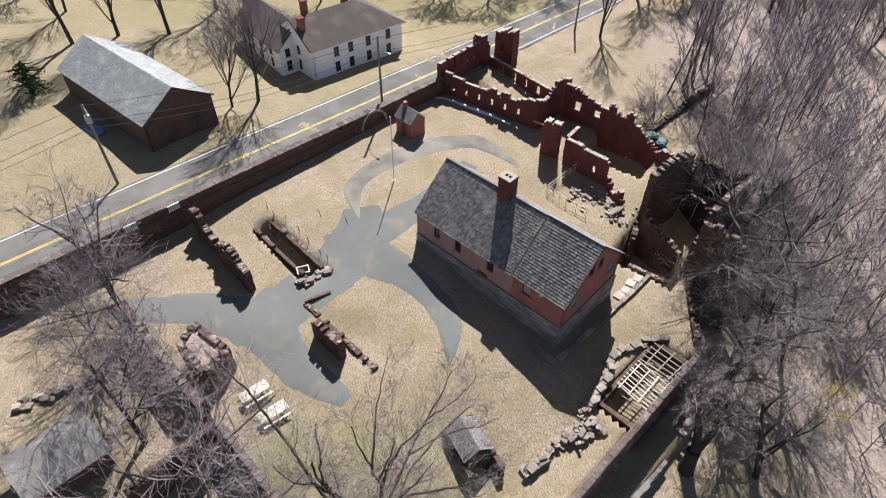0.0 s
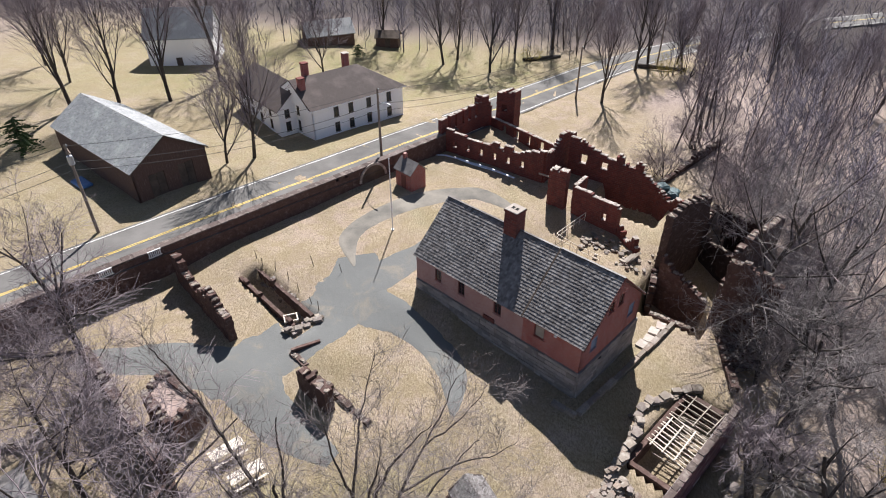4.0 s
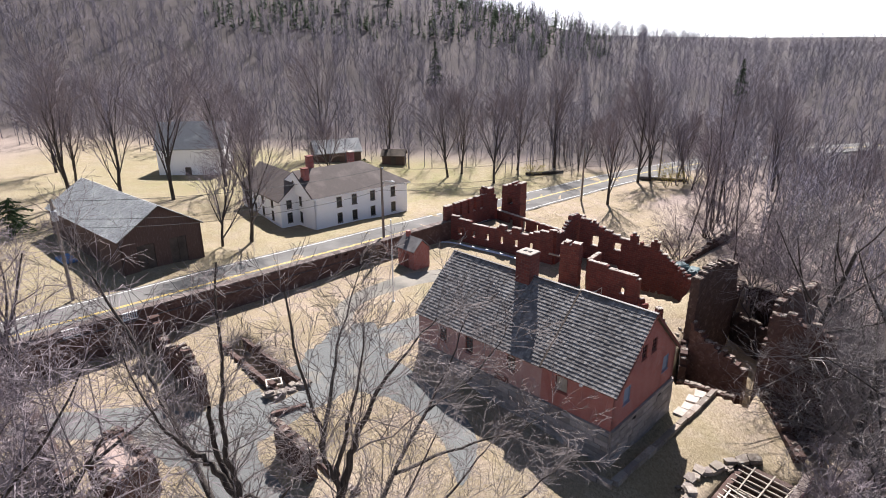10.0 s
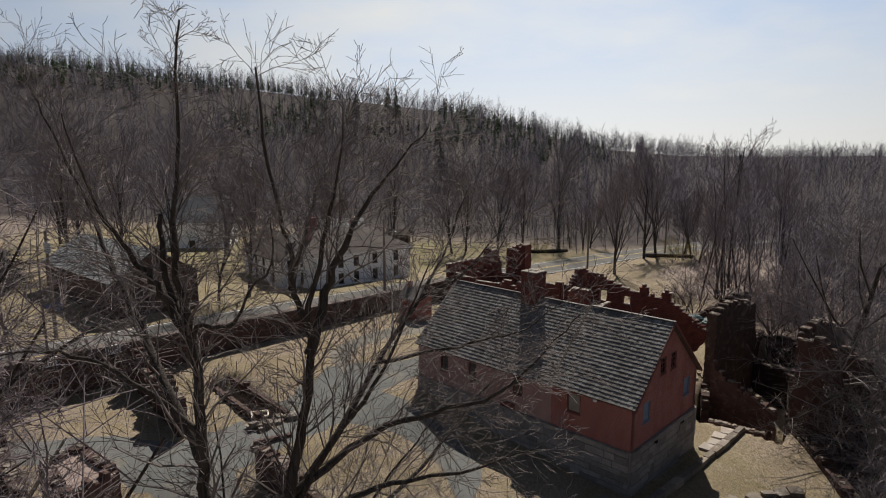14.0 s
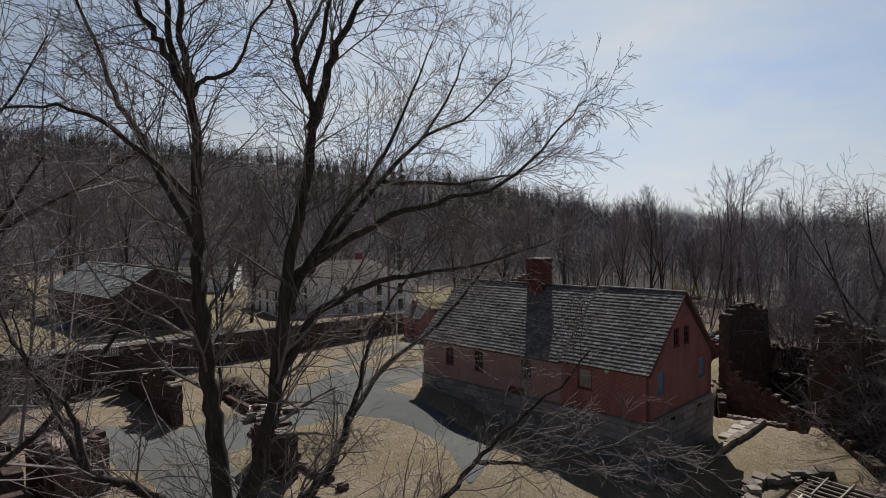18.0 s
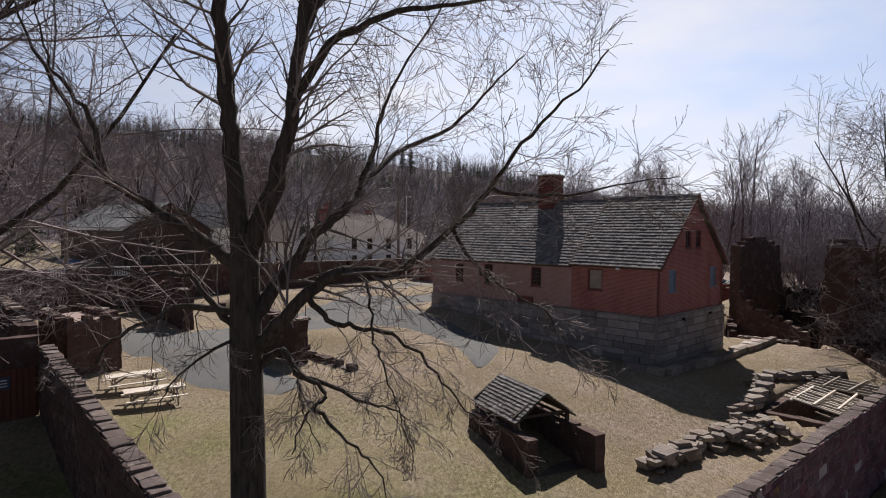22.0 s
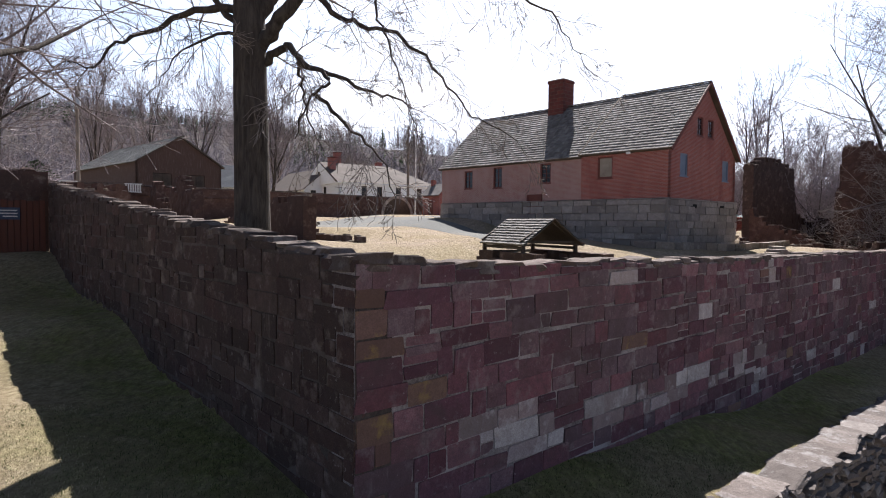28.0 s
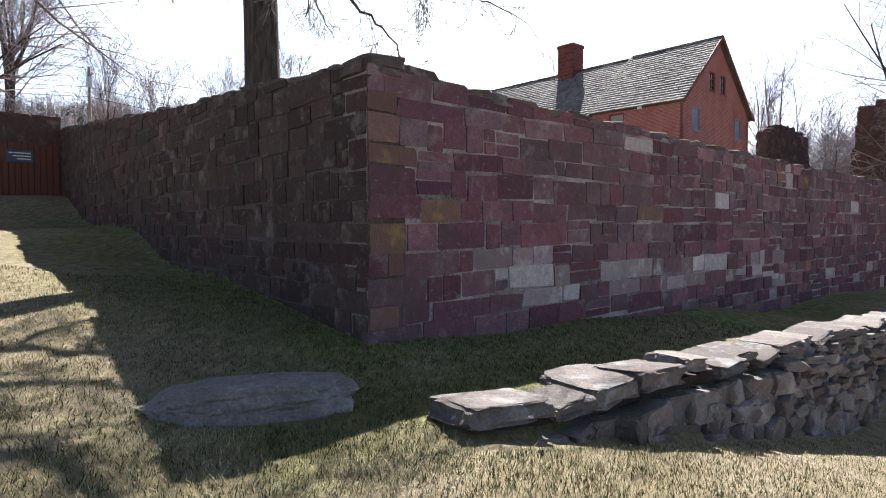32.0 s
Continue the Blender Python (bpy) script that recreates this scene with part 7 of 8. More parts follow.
v, f, *_ = cell_wall(2 * W2, 0.42, lambda s: -1.0, lambda s: 0.95, (), 0.26, 0.05, 99)
ob = adopt(new("stone_end", mesh_of("stone_end", v, f, M_RUBBLE)), hut2)
ob.matrix_local = pose(LN, -W2, 0, 0, 0, 90)
part("pit_floor", boxes((-1.2, LN, -W2 + 0.12, W2 - 0.12, 0.0, 0.07)), M_DARKWOOD, hut2, "dark boarded pit cover")


# tumbled stone wall and its heap
def stone_row(name, pts, n, spread_, size, label, category, seed, rise=0.0, layers=1, kind=""):
    t = thing(name, pose(pts[0][0], pts[0][1], height(*pts[0])), label, category, kind=kind)
    inv = t.matrix_basis.inverted()
    r = random.Random(seed)
    c = curve_through([(p[0], p[1], 0) for p in pts], 6)
    for i in range(n):
        u = (i + r.random()) / n * (len(c) - 1)
        j = min(int(u), len(c) - 2)
        p = c[j].lerp(c[j + 1], u - j)
        d = (c[j + 1] - c[j]).normalized()
        p = p + Vector((-d.y, d.x, 0)) * r.gauss(0, spread_)
        s = size * r.uniform(0.55, 1.5)
        h = s * r.uniform(0.35, 0.7)
        vf = rock(s * r.uniform(0.9, 1.5), s, h, i + seed * 7, 1)
        z = height(p.x, p.y) + h * 0.35 + rise * r.random()
        ob = adopt(new("stone", mesh_of("stone", vf[0], vf[1], M_FIELD)), t)
        ob.matrix_parent_inverse = inv
        ob.matrix_basis = Matrix.Translation((p.x, p.y, z)) @ Matrix.Rotation(math.atan2(d.y, d.x) + r.uniform(-.5, .5), 4, "Z") @ Matrix.Rotation(r.uniform(-.2, .2), 4, "X")
    return t


stone_row("tumbled_stone_wall", [(6.6, 20.6), (9.2, 22.9), (11.6, 25.3), (13.4, 27.6), (14.8, 29.8)], 90, 0.12, 0.45, "tumbled pale field-stone wall across the lawn", "wall", 21, 0.45)
stone_row("stone_heap", [(10.4, 23.3), (11.6, 24.0), (12.6, 24.9)], 75, 0.42, 0.32, "heap of pale broken stones beside the tumbled wall", "stones", 22, 0.55)
stone_row("pit_edge_stones", [(14.4, 30.2), (16.0, 31.6), (18.4, 32.6), (20.4, 33.4)], 34, 0.14, 0.5, "pale stones edging the open pit", "stones", 23, 0.15)
stone_row("trench_end_stones", [(-13.3, 38.6), (-12.1, 39.2), (-10.9, 40.3)], 34, 0.3, 0.42, "broken stones at the end of the trench", "stones", 24, 0.3)
stone_row("trench_edge_stones", [(-17.4, 46.2), (-15.4, 44.4), (-12.8, 41.6)], 26, 0.15, 0.32, "stones along the trench's edge", "stones", 25, 0.1)
stone_row("ruin_rubble", [(14.6, 52.6), (17.0, 51.4), (19.6, 50.4), (20.6, 47.6)], 80, 1.1, 0.32, "rubble and stones fallen from the ruin", "stones", 26, 0.15)
stone_row("gate_stones", [(-33.6, 25.6), (-31.0, 26.4), (-28.6, 27.8)], 30, 0.25, 0.45, "dark broken stones beside the gate path", "stones", 27, 0.2)

# terrace kerb round the house
tk = thing("terrace_kerb", pose(10.0, 30.2, 2.4), "low terrace edge of long grey stone slabs by the house", "kerb")
tk_inv = tk.matrix_basis.inverted()
r6 = random.Random(33)
for a, b in (((8.4, 31.3), (10.0, 30.0)), ((10.2, 30.2), (21.0, 40.8))):
    m, ln = along(a, b)
    s = 0.0
    while s < ln:
        w = min(r6.uniform(0.7, 1.5), ln - s)
        p = m @ Vector((s + w / 2, 0, 0))
        vf = rough_stone(w * 0.97, r6.uniform(0.34, 0.5), 0.7, 0.05)
        ob = adopt(new("slab", mesh_of("slab", vf[0], vf[1], M_FIELD)), tk)
        ob.matrix_parent_inverse = tk_inv
        ob.matrix_basis = Matrix.Translation((p.x, p.y, height(p.x, p.y) + 0.0)) @ m.to_3x3().to_4x4()
        s += w
for k, (x, y) in enumerate(((17.1, 37.9), (17.9, 38.6), (18.6, 39.5), (19.4, 40.1))):
    vf = rough_stone(0.95, 0.8, 0.16, 0.1)
    ob = adopt(new("slab", mesh_of("slab", vf[0], vf[1], M_CAP)), tk)
    ob.matrix_parent_inverse, ob.matrix_basis = tk_inv, Matrix.Translation((x, y, height(x, y) + 0.07)) @ Matrix.Rotation(0.8 + 0.1 * k, 4, "Z")

# timber grid laid over the open pit
PC, PD = Vector((17.6, 28.6)), DR
pit = thing("pit_timber_grid", Matrix.Translation((PC.x, PC.y, 1.9)) @ Matrix.Rotation(math.atan2(PD.y, PD.x), 4, "Z"), "weathered timber poles laid as a grid over the pit", "timber")
r7 = random.Random(19)
for k in range(4):
    bm = bmesh.new()
    beam(bm, (-2.2, -1.5 + k * 0.95, 0.02), (1.2, -1.5 + k * 0.95 + r7.uniform(-.1, .1), 0.05), 0.09)
    part("pole", bm, M_TABLE, pit)
for k in range(9):
    x = -2.1 + k * 0.42
    bm = bmesh.new()
    beam(bm, (x, -1.9, -0.35 + r7.uniform(-.2, .1)), (x + r7.uniform(-.15, .15), 1.7, 0.12), 0.07)
    part("pole", bm, M_TABLE, pit)
for k in range(5):
    bm = bmesh.new()
    beam(bm, (1.8 + k * 0.55, -1.8, -0.1), (1.6 + k * 0.6, 1.7, 0.1), 0.08)
    part("pole", bm, M_TIMBER, pit)
for k in range(3):
    bm = bmesh.new()
    beam(bm, (1.4, -1.2 + k * 1.1, 0.12), (4.4, -1.4 + k * 1.2, 0.1), 0.08)
    part("pole", bm, M_TIMBER, pit)
for k in range(16):
    bm = bmesh.new()
    x = r7.uniform(-2.4, 3.8)
    beam(bm, (x, -1.7 + r7.random(), -0.9), (x + r7.uniform(-.7, .7), 0.6 + r7.random(), -0.5 + r7.uniform(-.2, .2)), 0.06)
    part("fallen_pole", bm, M_TIMBER, pit)
pw = thing("pit_lining", pose(PC.x, PC.y, 0), "dark rubble lining of the open pit", "wall")
for sgn in (1, -1):
    o = Vector((-PD.y, PD.x)) * 1.75 * sgn
    a, b = PC + o - PD * 4.4, PC + o + PD * 4.4
    ruin_wall(pw, a, b, 0.4, lambda s: -0.6, lambda s: 1.85, (), 0.3, 0.06, 130 + sgn, M_RUBBLE, False)
for sgn in (1, -1):
    o = PD * 4.4 * sgn
    nn = Vector((-PD.y, PD.x)) * 1.75
    ruin_wall(pw, PC + o - nn, PC + o + nn, 0.4, lambda s: -0.6, lambda s: 1.8, (), 0.3, 0.06, 133 + sgn, M_RUBBLE, False)
# trench lining and its little frame
tl = thing("trench_lining", pose(-15.3, 43.0, 2.4), "dark stone sides of the open trench", "wall")
TC, TD, TN = Vector((-15.3, 43.0)), RW_IN, Vector((0.7245, 0.6893))
for sgn in (1, -1):
    ruin_wall(tl, TC + TN * 0.95 * sgn - TD * 4.7, TC + TN * 0.95 * sgn + TD * 4.7, 0.35, lambda s: 1.6, lambda s: 3.75, (), 0.3, 0.08, 140 + sgn, M_RUBBLE, False)
fr = thing("timber_frame", pose(-13.2, 39.9, 3.3, 0, 0, 20), "pale square timber frame lying at the trench", "frame")
for b in ((-0.6, 0.6, -0.5, -0.4, 0.3, 0.42), (-0.6, 0.6, 0.4, 0.5, 0.3, 0.42), (-0.6, -0.5, -0.4, 0.4, 0.3, 0.42), (0.5, 0.6, -0.4, 0.4, 0.3, 0.42)):
    part("rail", boxes(b), M_TABLE, fr)
for b in ((-0.6, -0.5, -0.5, -0.4, -0.6, 0.3), (0.5, 0.6, 0.4, 0.5, -0.6, 0.3)):
    part("leg", boxes(b), M_TIMBER, fr)
r8 = random.Random(8)
for x, y in ((-18.2, 48.2), (-17.4, 47.2), (-16.0, 46.4), (-14.4, 45.0), (-13.2, 43.6), (-11.8, 42.2), (-11.0, 41.2), (-12.4, 47.0), (-9.6, 46.2)):
    v, f = [], []
    top_p = Vector((r8.uniform(-.2, .2), r8.uniform(-.2, .2), r8.uniform(0.8, 1.3)))
    tube(v, f, [Vector((0, 0, -0.2)), top_p * 0.5, top_p], [0.035, 0.03, 0.025], 6)
    ob = new("trench_post", mesh_of("trench_post", v, f, M_DARKWOOD))
    ob.location = (x, y, height(x, y))
    tagged(ob, "thin leaning iron post by the trench", "post", "posts round the trench")

# flagpole
fp = thing("flagpole", pose(-5.15, 52.83, height(-5.15, 52.83)), "tall white metal flagpole on the lawn", "flagpole")
v, f = [], []
tube(v, f, [Vector((0, 0, 0)), Vector((0, 0, 4)), Vector((0, 0, 8.1))], [0.06, 0.05, 0.03], 10)
part("pole", mesh_of("pole", v, f, M_WHITEPOLE, True), None, fp)
bm = bmesh.new()
bmesh.ops.create_uvsphere(bm, u_segments=10, v_segments=6, radius=0.08, matrix=Matrix.Translation((0, 0, 8.15)))
part("finial", bm, M_WHITEPOLE, fp)
part("base_collar", bevelled(boxes((-0.15, 0.15, -0.15, 0.15, 0, 0.12)), 0.03), M_WHITEPOLE, fp)
v, f = [], []
tube(v, f, [Vector((0.09, 0, 1.1)), Vector((0.10, 0, 4)), Vector((0.05, 0, 8.0))], [0.012] * 3, 4)
part("halyard", mesh_of("halyard", v, f, M_WHITEPOLE), None, fp)


# utility poles and their lines
def utility_pole(x, y, z, h, box_on, arm, turn):
    t = thing("utility_pole", pose(x, y, z, 0, 0, turn), "grey wooden utility pole beside the road", "utility pole", "utility poles")
    v, f = [], []
    tube(v, f, [Vector((0, 0, -0.5)), Vector((0, 0, h / 2)), Vector((0, 0, h))], [0.17, 0.14, 0.11], 10)
    part("pole", mesh_of("pole", v, f, M_POLE, True), None, t)
    for k in range(2):
        part("insulator", boxes((-0.06, 0.06, -0.20, -0.08, h - 0.2 - k * 1.6, h - 0.02 - k * 1.6)), M_METAL, t)
    if box_on:
        v, f = [], []
        tube(v, f, [Vector((-0.38, 0, h - 1.9)), Vector((-0.38, 0, h - 1.85)), Vector((-0.38, 0, h - 1.0)), Vector((-0.38, 0, h - 0.95))], [0.05, 0.26, 0.26, 0.05], 14)
        part("transformer", mesh_of("transformer", v, f, M_METAL), None, t, "grey transformer can")
        part("crossarm", boxes((-0.7, 0.7, -0.2, -0.1, h - 0.75, h - 0.63)), M_POLE, t)
    if arm:
        v, f = [], []
        tube(v, f, [Vector((0, 0, h - 2.0)), Vector((-0.9, 0, h - 1.4)), Vector((-2.0, 0, h - 1.25))], [0.04, 0.04, 0.035], 6)
        part("lamp_arm", mesh_of("lamp_arm", v, f, M_METAL), None, t)
        part("street_lamp", bevelled(boxes((-2.45, -1.9, -0.12, 0.12, h - 1.33, h - 1.17)), 0.05), M_METAL, t)
    return t


POLES = [(-70, 14.0, 6.0, 9.3), (-34.3, 50.5, 6.0, 9.2), (-7.4, 66.9, 5.1, 9.3), (21.2, 92.5, 2.6, 9.0), (40, 112, 2.0, 9.0)]
for k, (x, y, z, h) in enumerate(POLES):
    utility_pole(x, y, z, h, k == 1, k == 2, 130)
for (a, b) in zip(POLES, POLES[1:]):
    for lvl, sag in ((0.15, 0.9), (1.75, 1.3), (2.6, 1.2)):
        p, q = Vector((a[0], a[1], a[2] + a[3] - lvl)), Vector((b[0], b[1], b[2] + b[3] - lvl))
        pts = [p.lerp(q, t / 14) - Vector((0, 0, sag * 4 * (t / 14) * (1 - t / 14))) for t in range(15)]
        v, f = [], []
        tube(v, f, pts, [0.022] * 15, 4)
        ob = new("overhead_line", mesh_of("overhead_line", v, f, M_WIRE))
        tagged(ob, "dark sagging overhead cable between poles", "cable", "overhead lines")

# gate at the end of the south-west wall, with its sign
GP = C0 + DL * 21.6
RET = Vector((0.694, 0.72))                      # the wall turns square outwards here
GQ = C0 + DL * 22.0 - RET * 2.55
gw = thing("gate_return_wall", pose(GQ.x, GQ.y, 2.4), "rough brown sandstone wall turning outwards over the gate", "wall", kind="structure")
ruin_wall(gw, C0 + DL * 21.9 - RET * 7.0, C0 + DL * 21.9, 0.5, lambda s: 1.6, lambda s: 5.35 + 0.03 * s, [], 0.3, 0.04, 91, M_SANDSHADE, False)
gate = thing("board_gate", Matrix.Translation((GQ.x + 0.72 * 0.5, GQ.y - 0.694 * 0.5, 2.35)) @ Matrix.Rotation(math.atan2(RET.y, RET.x), 4, "Z"), "red-brown vertical board gate with a small sign", "gate")
for k in range(12):
    part("board", boxes((0.02 + k * 0.2, 0.205 + k * 0.2, -0.03 - 0.008 * (k % 2), 0.02, 0.05, 2.0 + 0.02 * (k % 3))), M_GATE, gate)
part("rail", boxes((0, 2.4, 0.02, 0.09, 0.5, 0.64)), M_GATE, gate)
part("rail", boxes((0, 2.4, 0.02, 0.09, 1.6, 1.74)), M_GATE, gate)
sg = adopt(new("sign", None), gate)
sg.matrix_local = pose(1.6, -0.045, 1.3, 0, 0, 180)
part("sign_board", boxes((0, 0.85, 0.0, 0.03, 0, 0.45)), M_SIGNBLUE, sg, "small dark blue sign with pale lines of writing")
for k in range(3):
    part("writing_bar", boxes((0.08, 0.77 - 0.12 * k, 0.031, 0.036, 0.32 - 0.11 * k, 0.36 - 0.11 * k)), M_SIGN, sg)
out_w = thing("gate_side_wall", pose(-20, 26, 2.6), "rubble wall running on from the gate to the road", "wall", kind="structure")
ruin_wall(out_w, GP + DL * 2.4, GP + DL * 16, 0.7, lambda s: 2.0, lambda s: polyline_z([(0, 5.5), (6, 6.0), (14, 6.4)], s), (), 0.36, 0.06, 151, M_RUBBLE, True)
lean = thing("gate_shed", pose(-27.5, 20.5, 2.6, 0, 0, 46), "low dark shingled shed outside the gate", "shed")
part("wall_body", boxes((-2.6, 2.6, -2.2, 2.2, -0.8, 2.2)), M_BARN, lean)
for sgn in (1, -1):
    bm = bmesh.new()
    prism(bm, [(-2.9, sgn * 2.5, 2.1), (-2.9, 0, 3.6), (-2.9, 0, 3.72), (-2.9, sgn * 2.5, 2.22)], (5.8, 0, 0))
    part("roof", bm, M_SHINGLE, lean)
bm = bmesh.new()
prism(bm, [(-2.6, -2.2, 2.2), (-2.6, 2.2, 2.2), (-2.6, 0, 3.6)], (5.2, 0, 0))
part("gable", bm, M_BARN, lean)

# dry-stone wall in the foreground, stone by stone
dry = thing("dry_stone_wall", pose(DRY0.x, DRY0.y, -0.5), "dry-stone retaining wall of flat grey slabs", "wall")
dinv = dry.matrix_basis.inverted()
r9 = random.Random(44)
dm = Matrix.Translation((DRY0.x, DRY0.y, 0)) @ Matrix.Rotation(math.atan2(DRYD.y, DRYD.x), 4, "Z")
D_TOP = lambda s: polyline_z([(0, -0.27), (1.2, -0.36), (1.9, -0.35), (4.4, -0.46), (5.5, -0.54), (8.3, -0.62), (13, -0.84), (26, -1.45)], s)
D_BASE = lambda s: -0.52 - 0.225 * min(s, 9)
big_caps = [(0.0, 0.86, 0.17, 0.0), (0.98, 0.46, 0.14, -0.05), (1.5, 0.72, 0.20, 0.0), (2.2, 0.95, 0.22, 0.03), (3.28, 0.5, 0.14, 0.07), (3.9, 0.66, 0.14, -0.02), (4.62, 0.5, 0.13, 0.03), (5.2, 0.7, 0.14, -0.03)]
pc = Pieces()
n_single = 0


def dry_stone(sx, sy, sz, m, jit=0.2):
    global n_single
    vf = rock(sx, sy, sz, n_single + 3, 4 if n_single < 6 else 3 if n_single < 60 else 2 if n_single < 200 else 1)
    if n_single < 280:
        ob = adopt(new("stone", mesh_of("stone", vf[0], vf[1], M_DRY)), dry)
        ob.matrix_parent_inverse, ob.matrix_basis = dinv, m
        n_single += 1
    else:
        pc.put(vf, m)


M_DRY = stones("grey_slab_stone", [(0.15, 0.125, 0.118), (0.25, 0.218, 0.205), (0.18, 0.155, 0.15), (0.31, 0.285, 0.275), (0.21, 0.165, 0.148)], 5.0, 0.3, (0.36, 0.36, 0.37), (0.44, 0.45, 0.46))
for s, ln, th, dz in big_caps:
    dry_stone(ln, r9.uniform(0.5, 0.72), th, dm @ Matrix.Translation((s + ln / 2, r9.uniform(-0.08, 0.08), D_TOP(s + ln / 2) - th / 2 + 0.03 + dz)) @ Matrix.Rotation(r9.uniform(-.11, .11), 4, "Y") @ Matrix.Rotation(r9.uniform(-.16, .16), 4, "Z") @ Matrix.Rotation(r9.uniform(-.08, .08), 4, "X"), 0.10)
s = 6.0
while s < 26:
    ln = r9.uniform(0.45, 1.0)
    dry_stone(ln, 0.75 * r9.uniform(0.8, 1.1), r9.uniform(0.07, 0.15), dm @ Matrix.Translation((s + ln / 2, r9.uniform(-.06, .06), D_TOP(s) - 0.02)) @ Matrix.Rotation(r9.uniform(-.1, .1), 4, "Y") @ Matrix.Rotation(r9.uniform(-.2, .2), 4, "Z"), 0.15)
    s += ln * 0.92
s = 0.22
while s < 26:
    z = D_TOP(s) - (0.30 if s < 6 else 0.10)
    step = r9.uniform(0.26, 0.5) if s < 6 else r9.uniform(0.28, 0.5)
    while z > D_BASE(s) - 0.1:
        h = r9.uniform(0.08, 0.20) if s > 6 and z > D_TOP(s) - 1.0 else r9.uniform(0.18, 0.42)
        ln = r9.uniform(0.3, 0.62) if h < 0.2 else r9.uniform(0.4, 0.75)
        dry_stone(ln * 0.88, 0.5, h * 0.97, dm @ Matrix.Translation((s + step / 2 + r9.uniform(-.05, .05), -0.10 + r9.uniform(-.13, .06), z - h / 2)) @ Matrix.Rotation(r9.uniform(-.14, .14), 4, "Y") @ Matrix.Rotation(r9.uniform(-.25, .25), 4, "Z"))
        z -= h * 0.93
    s += step
# added dark core behind the stones, so that their gaps look shaded
cv, cf = [], []
for i in range(53):
    s = 0.3 + 25.4 * i / 52
    cv += [dm @ Vector(q) for q in ((s, -0.16, D_BASE(s) - 0.3), (s, 0.30, D_BASE(s) - 0.3), (s, 0.30, D_TOP(s) - 0.16), (s, -0.16, D_TOP(s) - 0.16))]
for i in range(52):
    cf += [(i * 4 + k, i * 4 + 4 + k, i * 4 + 4 + (k + 1) % 4, i * 4 + (k + 1) % 4) for k in range(4)]
cf += [(3, 2, 1, 0), (208, 209, 210, 211)]
core = adopt(new("earth_core", mesh_of("earth_core", cv, cf, M_GAPDARK)), dry)
core.matrix_parent_inverse = dinv
tagged(core, "added dark core that gives the gaps between stones their shade")
if pc.v:
    ob = adopt(new("stones", pc.mesh("stones", M_DRY)), dry)
    ob.matrix_parent_inverse = dinv
    tagged(ob, "stacked stones further along", kind="stuff")


def boulder(x, y, z, sx, sy, sz, turn, label, seed):
    vs, fs = rock(sx, sy, sz, seed, 5 if sx > 1.4 else 3, True)
    ob = new("boulder", mesh_of("boulder", vs, fs, M_DRY))
    ob.matrix_world = pose(x, y, z, 0, 0, turn)
    return tagged(ob, label, "boulder")


boulder(-1.86, 4.92, -0.38, 1.5, 0.62, 0.44, 22, "long flat grey lichened boulder lying in the grass", 5.0)
for x, y, s, k in ((21.3, 26.4, 0.6, 1), (22.4, 26.0, 0.8, 2), (20.6, 25.4, 0.5, 3)):
    boulder(x, y, height(x, y) + 0.1, s * 1.3, s, s * 0.7, 40 * k, "grey field boulder at the tree's foot", 7.0 + k)

# white handrail frame by the ruin
hr = thing("handrail", pose(13.5, 52.0, 3.2), "pale metal handrail round the ruin's stair", "railing")
hinv = hr.matrix_basis.inverted()
RP = [(15.6, 56.2), (11.9, 52.5), (13.7, 50.4), (15.6, 48.6)]
for a, b in zip(RP, RP[1:]):
    za, zb = height(*a), height(*b)
    for lvl in (1.05, 0.55):
        v, f = [], []
        tube(v, f, [Vector((*a, za + lvl)), Vector((*b, zb + lvl))], [0.035, 0.035], 6)
        ob = adopt(new("rail", mesh_of("rail", v, f, M_TABLE)), hr)
        ob.matrix_parent_inverse = hinv
    n = max(2, int(math.dist(a, b) / 0.9))
    for k in range(n + 1):
        x, y = a[0] + (b[0] - a[0]) * k / n, a[1] + (b[1] - a[1]) * k / n
        v, f = [], []
        tube(v, f, [Vector((x, y, height(x, y) - 0.1)), Vector((x, y, height(x, y) + 1.05))], [0.03, 0.03], 6)
        ob = adopt(new("post", mesh_of("post", v, f, M_TABLE)), hr)
        ob.matrix_parent_inverse = hinv
# covered heap at the end of the ruin
for x, y, z, sx, sy, sz, t in ((25.4, 61.6, 4.0, 1.6, 1.3, 1.6, 20), (26.5, 60.6, 3.9, 1.5, 1.2, 1.5, 60)):
    b_ = boulder(x, y, z, sx, sy, sz, t, "", 11 + sx)
    b_.name, b_.data.name = "covered_heap", "covered_heap"
    b_.data.materials[0] = M_TARP
    tagged(b_, "heap under a blue-green tarpaulin on the ruin", "tarpaulin")
# planks leaning by the broken pier
pl = thing("fallen_planks", pose(18.0, 49.0, 2.2), "weathered planks fallen against the broken wall", "timber")
for k in range(4):
    bm = bmesh.new()
    beam(bm, (-1.6 + k * 0.5, -1.2 + 0.3 * k, 0.2), (1.2 + 0.2 * k, 0.8 - 0.2 * k, 1.2 + 0.2 * k), 0.2, 0.06)
    part("plank", bm, M_TIMBER, pl)

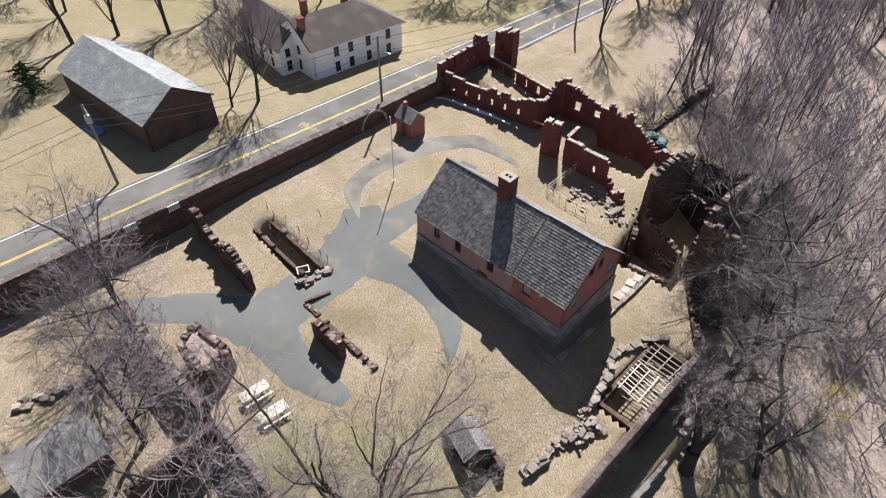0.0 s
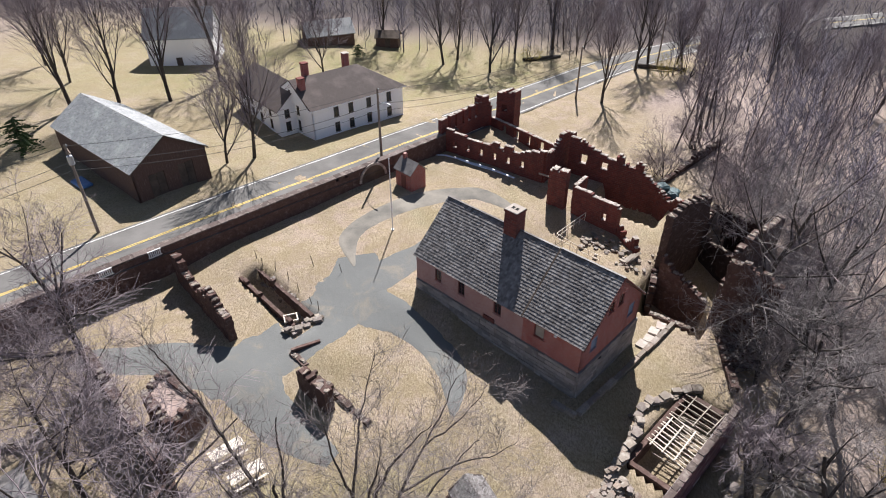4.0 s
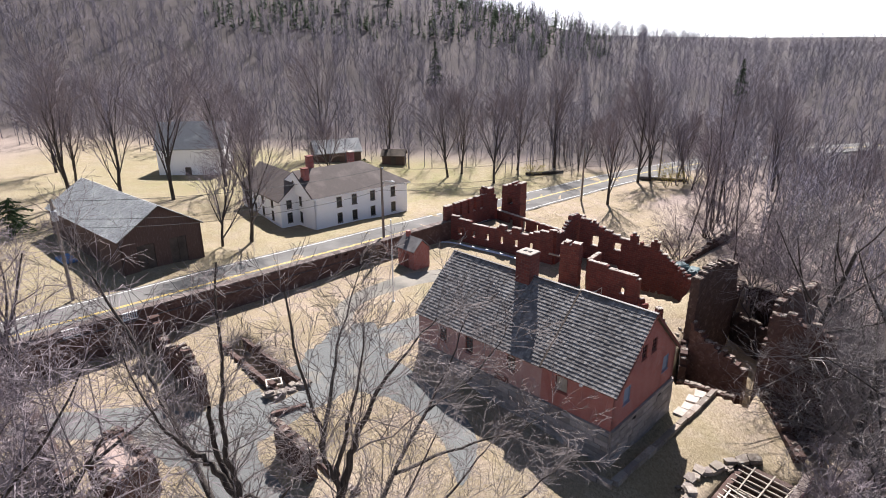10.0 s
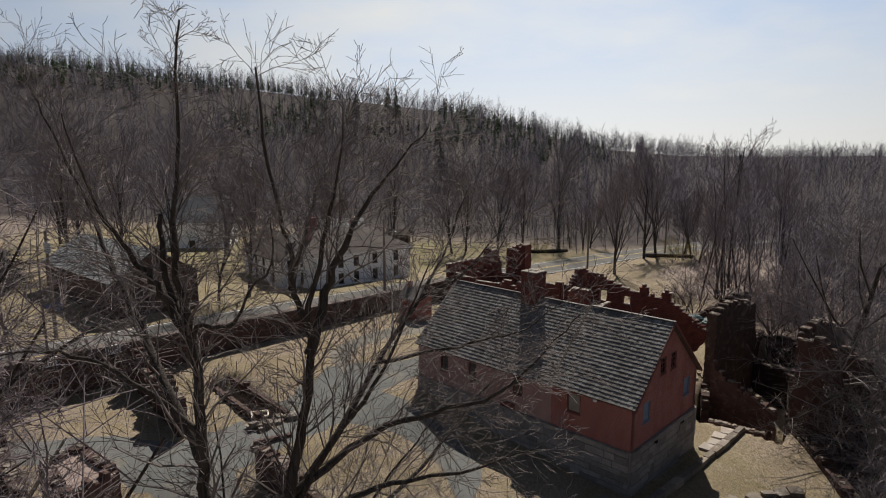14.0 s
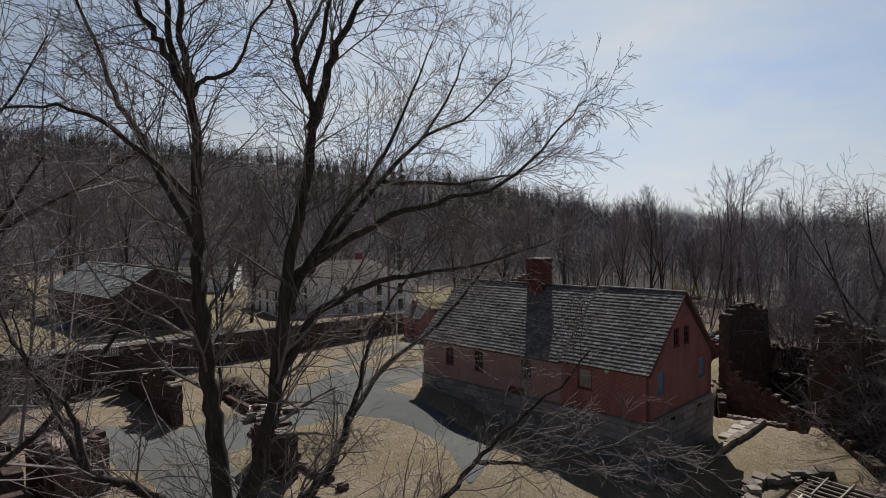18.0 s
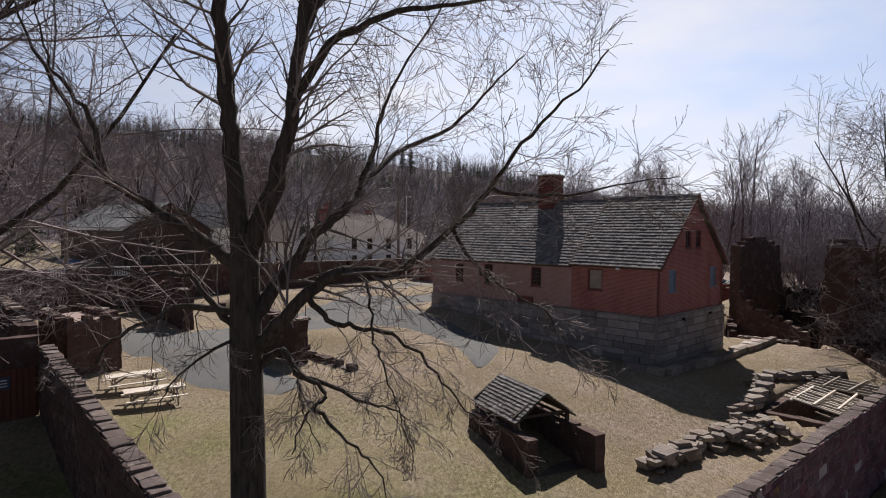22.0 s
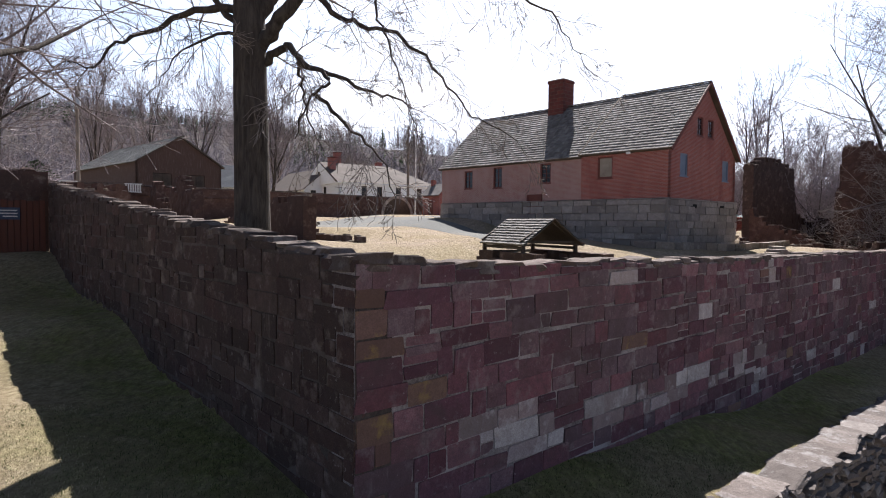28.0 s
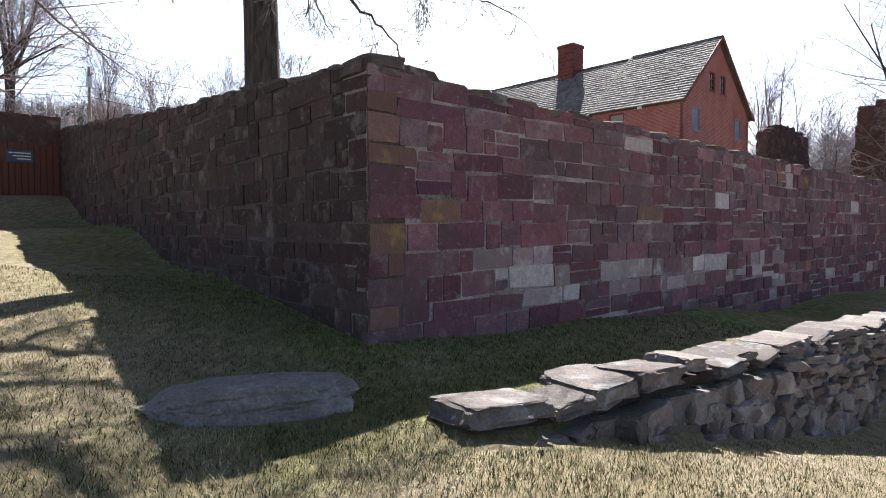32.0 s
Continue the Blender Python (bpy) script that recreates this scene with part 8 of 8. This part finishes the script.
# outbuildings and logs beyond the white house
def outbuilding(name, m, l, w, e, rr, wall, roof, label):
    t = thing(name, m, label, "building")
    part("wall_body", boxes((0, l, 0, w, -1, e)), wall, t)
    bm = bmesh.new()
    prism(bm, [(0, 0, e), (0, w, e), (0, w / 2, rr)], (l, 0, 0))
    part("gable", bm, wall, t)
    for s_ in (0, 1):
        y0 = -0.3 if s_ == 0 else w + 0.3
        bm = bmesh.new()
        prism(bm, [(-0.3, y0, e - 0.15), (-0.3, w / 2, rr + 0.03), (-0.3, w / 2, rr + 0.15), (-0.3, y0, e - 0.03)], (l + 0.6, 0, 0))
        part("roof", bm, roof, t)
    part("door", boxes((l * 0.4, l * 0.4 + 1.0, -0.05, -0.002, 0, min(2.0, e - 0.2))), M_DARKWOOD, t)
    return t


outbuilding("outbuilding", pose(-25.5, 116.5, 3.6, 0, 0, 22), 9, 6, 2.8, 4.8, M_BARN, M_BARNROOF, "low grey-roofed outbuilding on the far lawn")
outbuilding("garden_hut", pose(-13.0, 120.0, 3.4, 0, 0, -5), 4.4, 3, 2.0, 2.9, M_BARN, M_DARKWOOD, "small dark timber hut on the far lawn")
outbuilding("pale_barn", pose(-50.0, 103.0, 4.6, 0, 0, 8), 11, 8, 5.2, 9.2, M_WHITE, M_BARNROOF, "large pale clapboard barn behind the trees")
for (a, b, rad) in (((15.2, 113.6), (22.6, 116.4), 0.4), ((36, 110.6), (43.2, 106.6), 0.4)):
    v, f = [], []
    tube(v, f, [Vector((*a, height(*a) + 0.3)), Vector((*b, height(*b) + 0.3))], [rad, rad * 0.8], 8)
    tagged(new("fallen_log", mesh_of("fallen_log", v, f, M_BARK, True)), "long dark fallen log at the wood's edge", "log", "fallen logs")
fence = thing("field_fence", pose(30, 78, 0.5), "dark broken stone and rail boundary by the field", "fence")
ruin_wall(fence, (25.5, 62.5), (36, 76), 0.6, lambda s: -1.5, lambda s: 1.6 - 0.06 * s, (), 0.4, 0.14, 171, M_RUBBLE, False)

# turf outside the wall corner: dry blades in tufts
r10 = random.Random(66)
turf_parts = {True: ([], []), False: ([], [])}
placed = 0
while placed < 42000:
    rr_ = 2.2 + 10 * r10.random() ** 1.4
    a = radians(r10.uniform(48, 134))
    x, y = 0.18 + rr_ * math.cos(a), -0.14 + rr_ * math.sin(a)
    if corner_depth(x, y) > -0.05:
        continue
    pd_ = Vector((x, y)) - DRY0
    s_, o_ = pd_.dot(DRYD), pd_.dot(Vector((DRYD.y, -DRYD.x)))
    if s_ > -0.1 and -0.45 < o_ < 0.55:
        continue
    if math.hypot((x + 1.86) / 0.8, (y - 4.92) / 0.42) < 0.95:
        continue
    z = height(x, y)
    # blades within about two metres of the wall take the shade-darkened green
    gv_, gf_ = turf_parts[corner_depth(x, y) > -2.1 + 0.7 * noise.noise((x, y, 0.5))]
    for k in range(2):
        h = r10.uniform(0.02, 0.06)
        w = r10.uniform(0.003, 0.006)
        t = r10.uniform(0, 6.283)
        lean_ = r10.uniform(0.3, 1.5) * h
        o = len(gv_)
        dx, dy = math.cos(t), math.sin(t)
        px, py = x + r10.uniform(-.03, .03), y + r10.uniform(-.03, .03)
        gv_ += [(px - dy * w, py + dx * w, z - 0.01), (px + dy * w, py - dx * w, z - 0.01), (px + dx * lean_, py + dy * lean_, z + h)]
        gf_.append((o, o + 1, o + 2))
    placed += 1
tagged(new("turf", mesh_of("turf", *turf_parts[False], M_BLADE)), "short dry and greenish grass blades", "grass", kind="stuff")
tagged(new("turf", mesh_of("turf", *turf_parts[True], M_BLADESHADE)), "green grass along the foot of the wall, coloured dark for its shade", "grass", kind="stuff")

# the last snow in the shade of the workshop wall and the barn
for pp, ww in (([(1.6, 70.2), (4.0, 68.4), (6.4, 66.8), (8.8, 65.0)], [0.5, 0.9, 0.8, 0.3]), ([(-1.6, 71.0), (0.2, 70.9), (1.8, 69.9)], [0.3, 0.6, 0.2])):
    draped("snow_patch", pp, ww, 0.06, M_SNOW, "thin strip of old snow in the shade of the ruin", "snow", 5, 0.5, None, "")
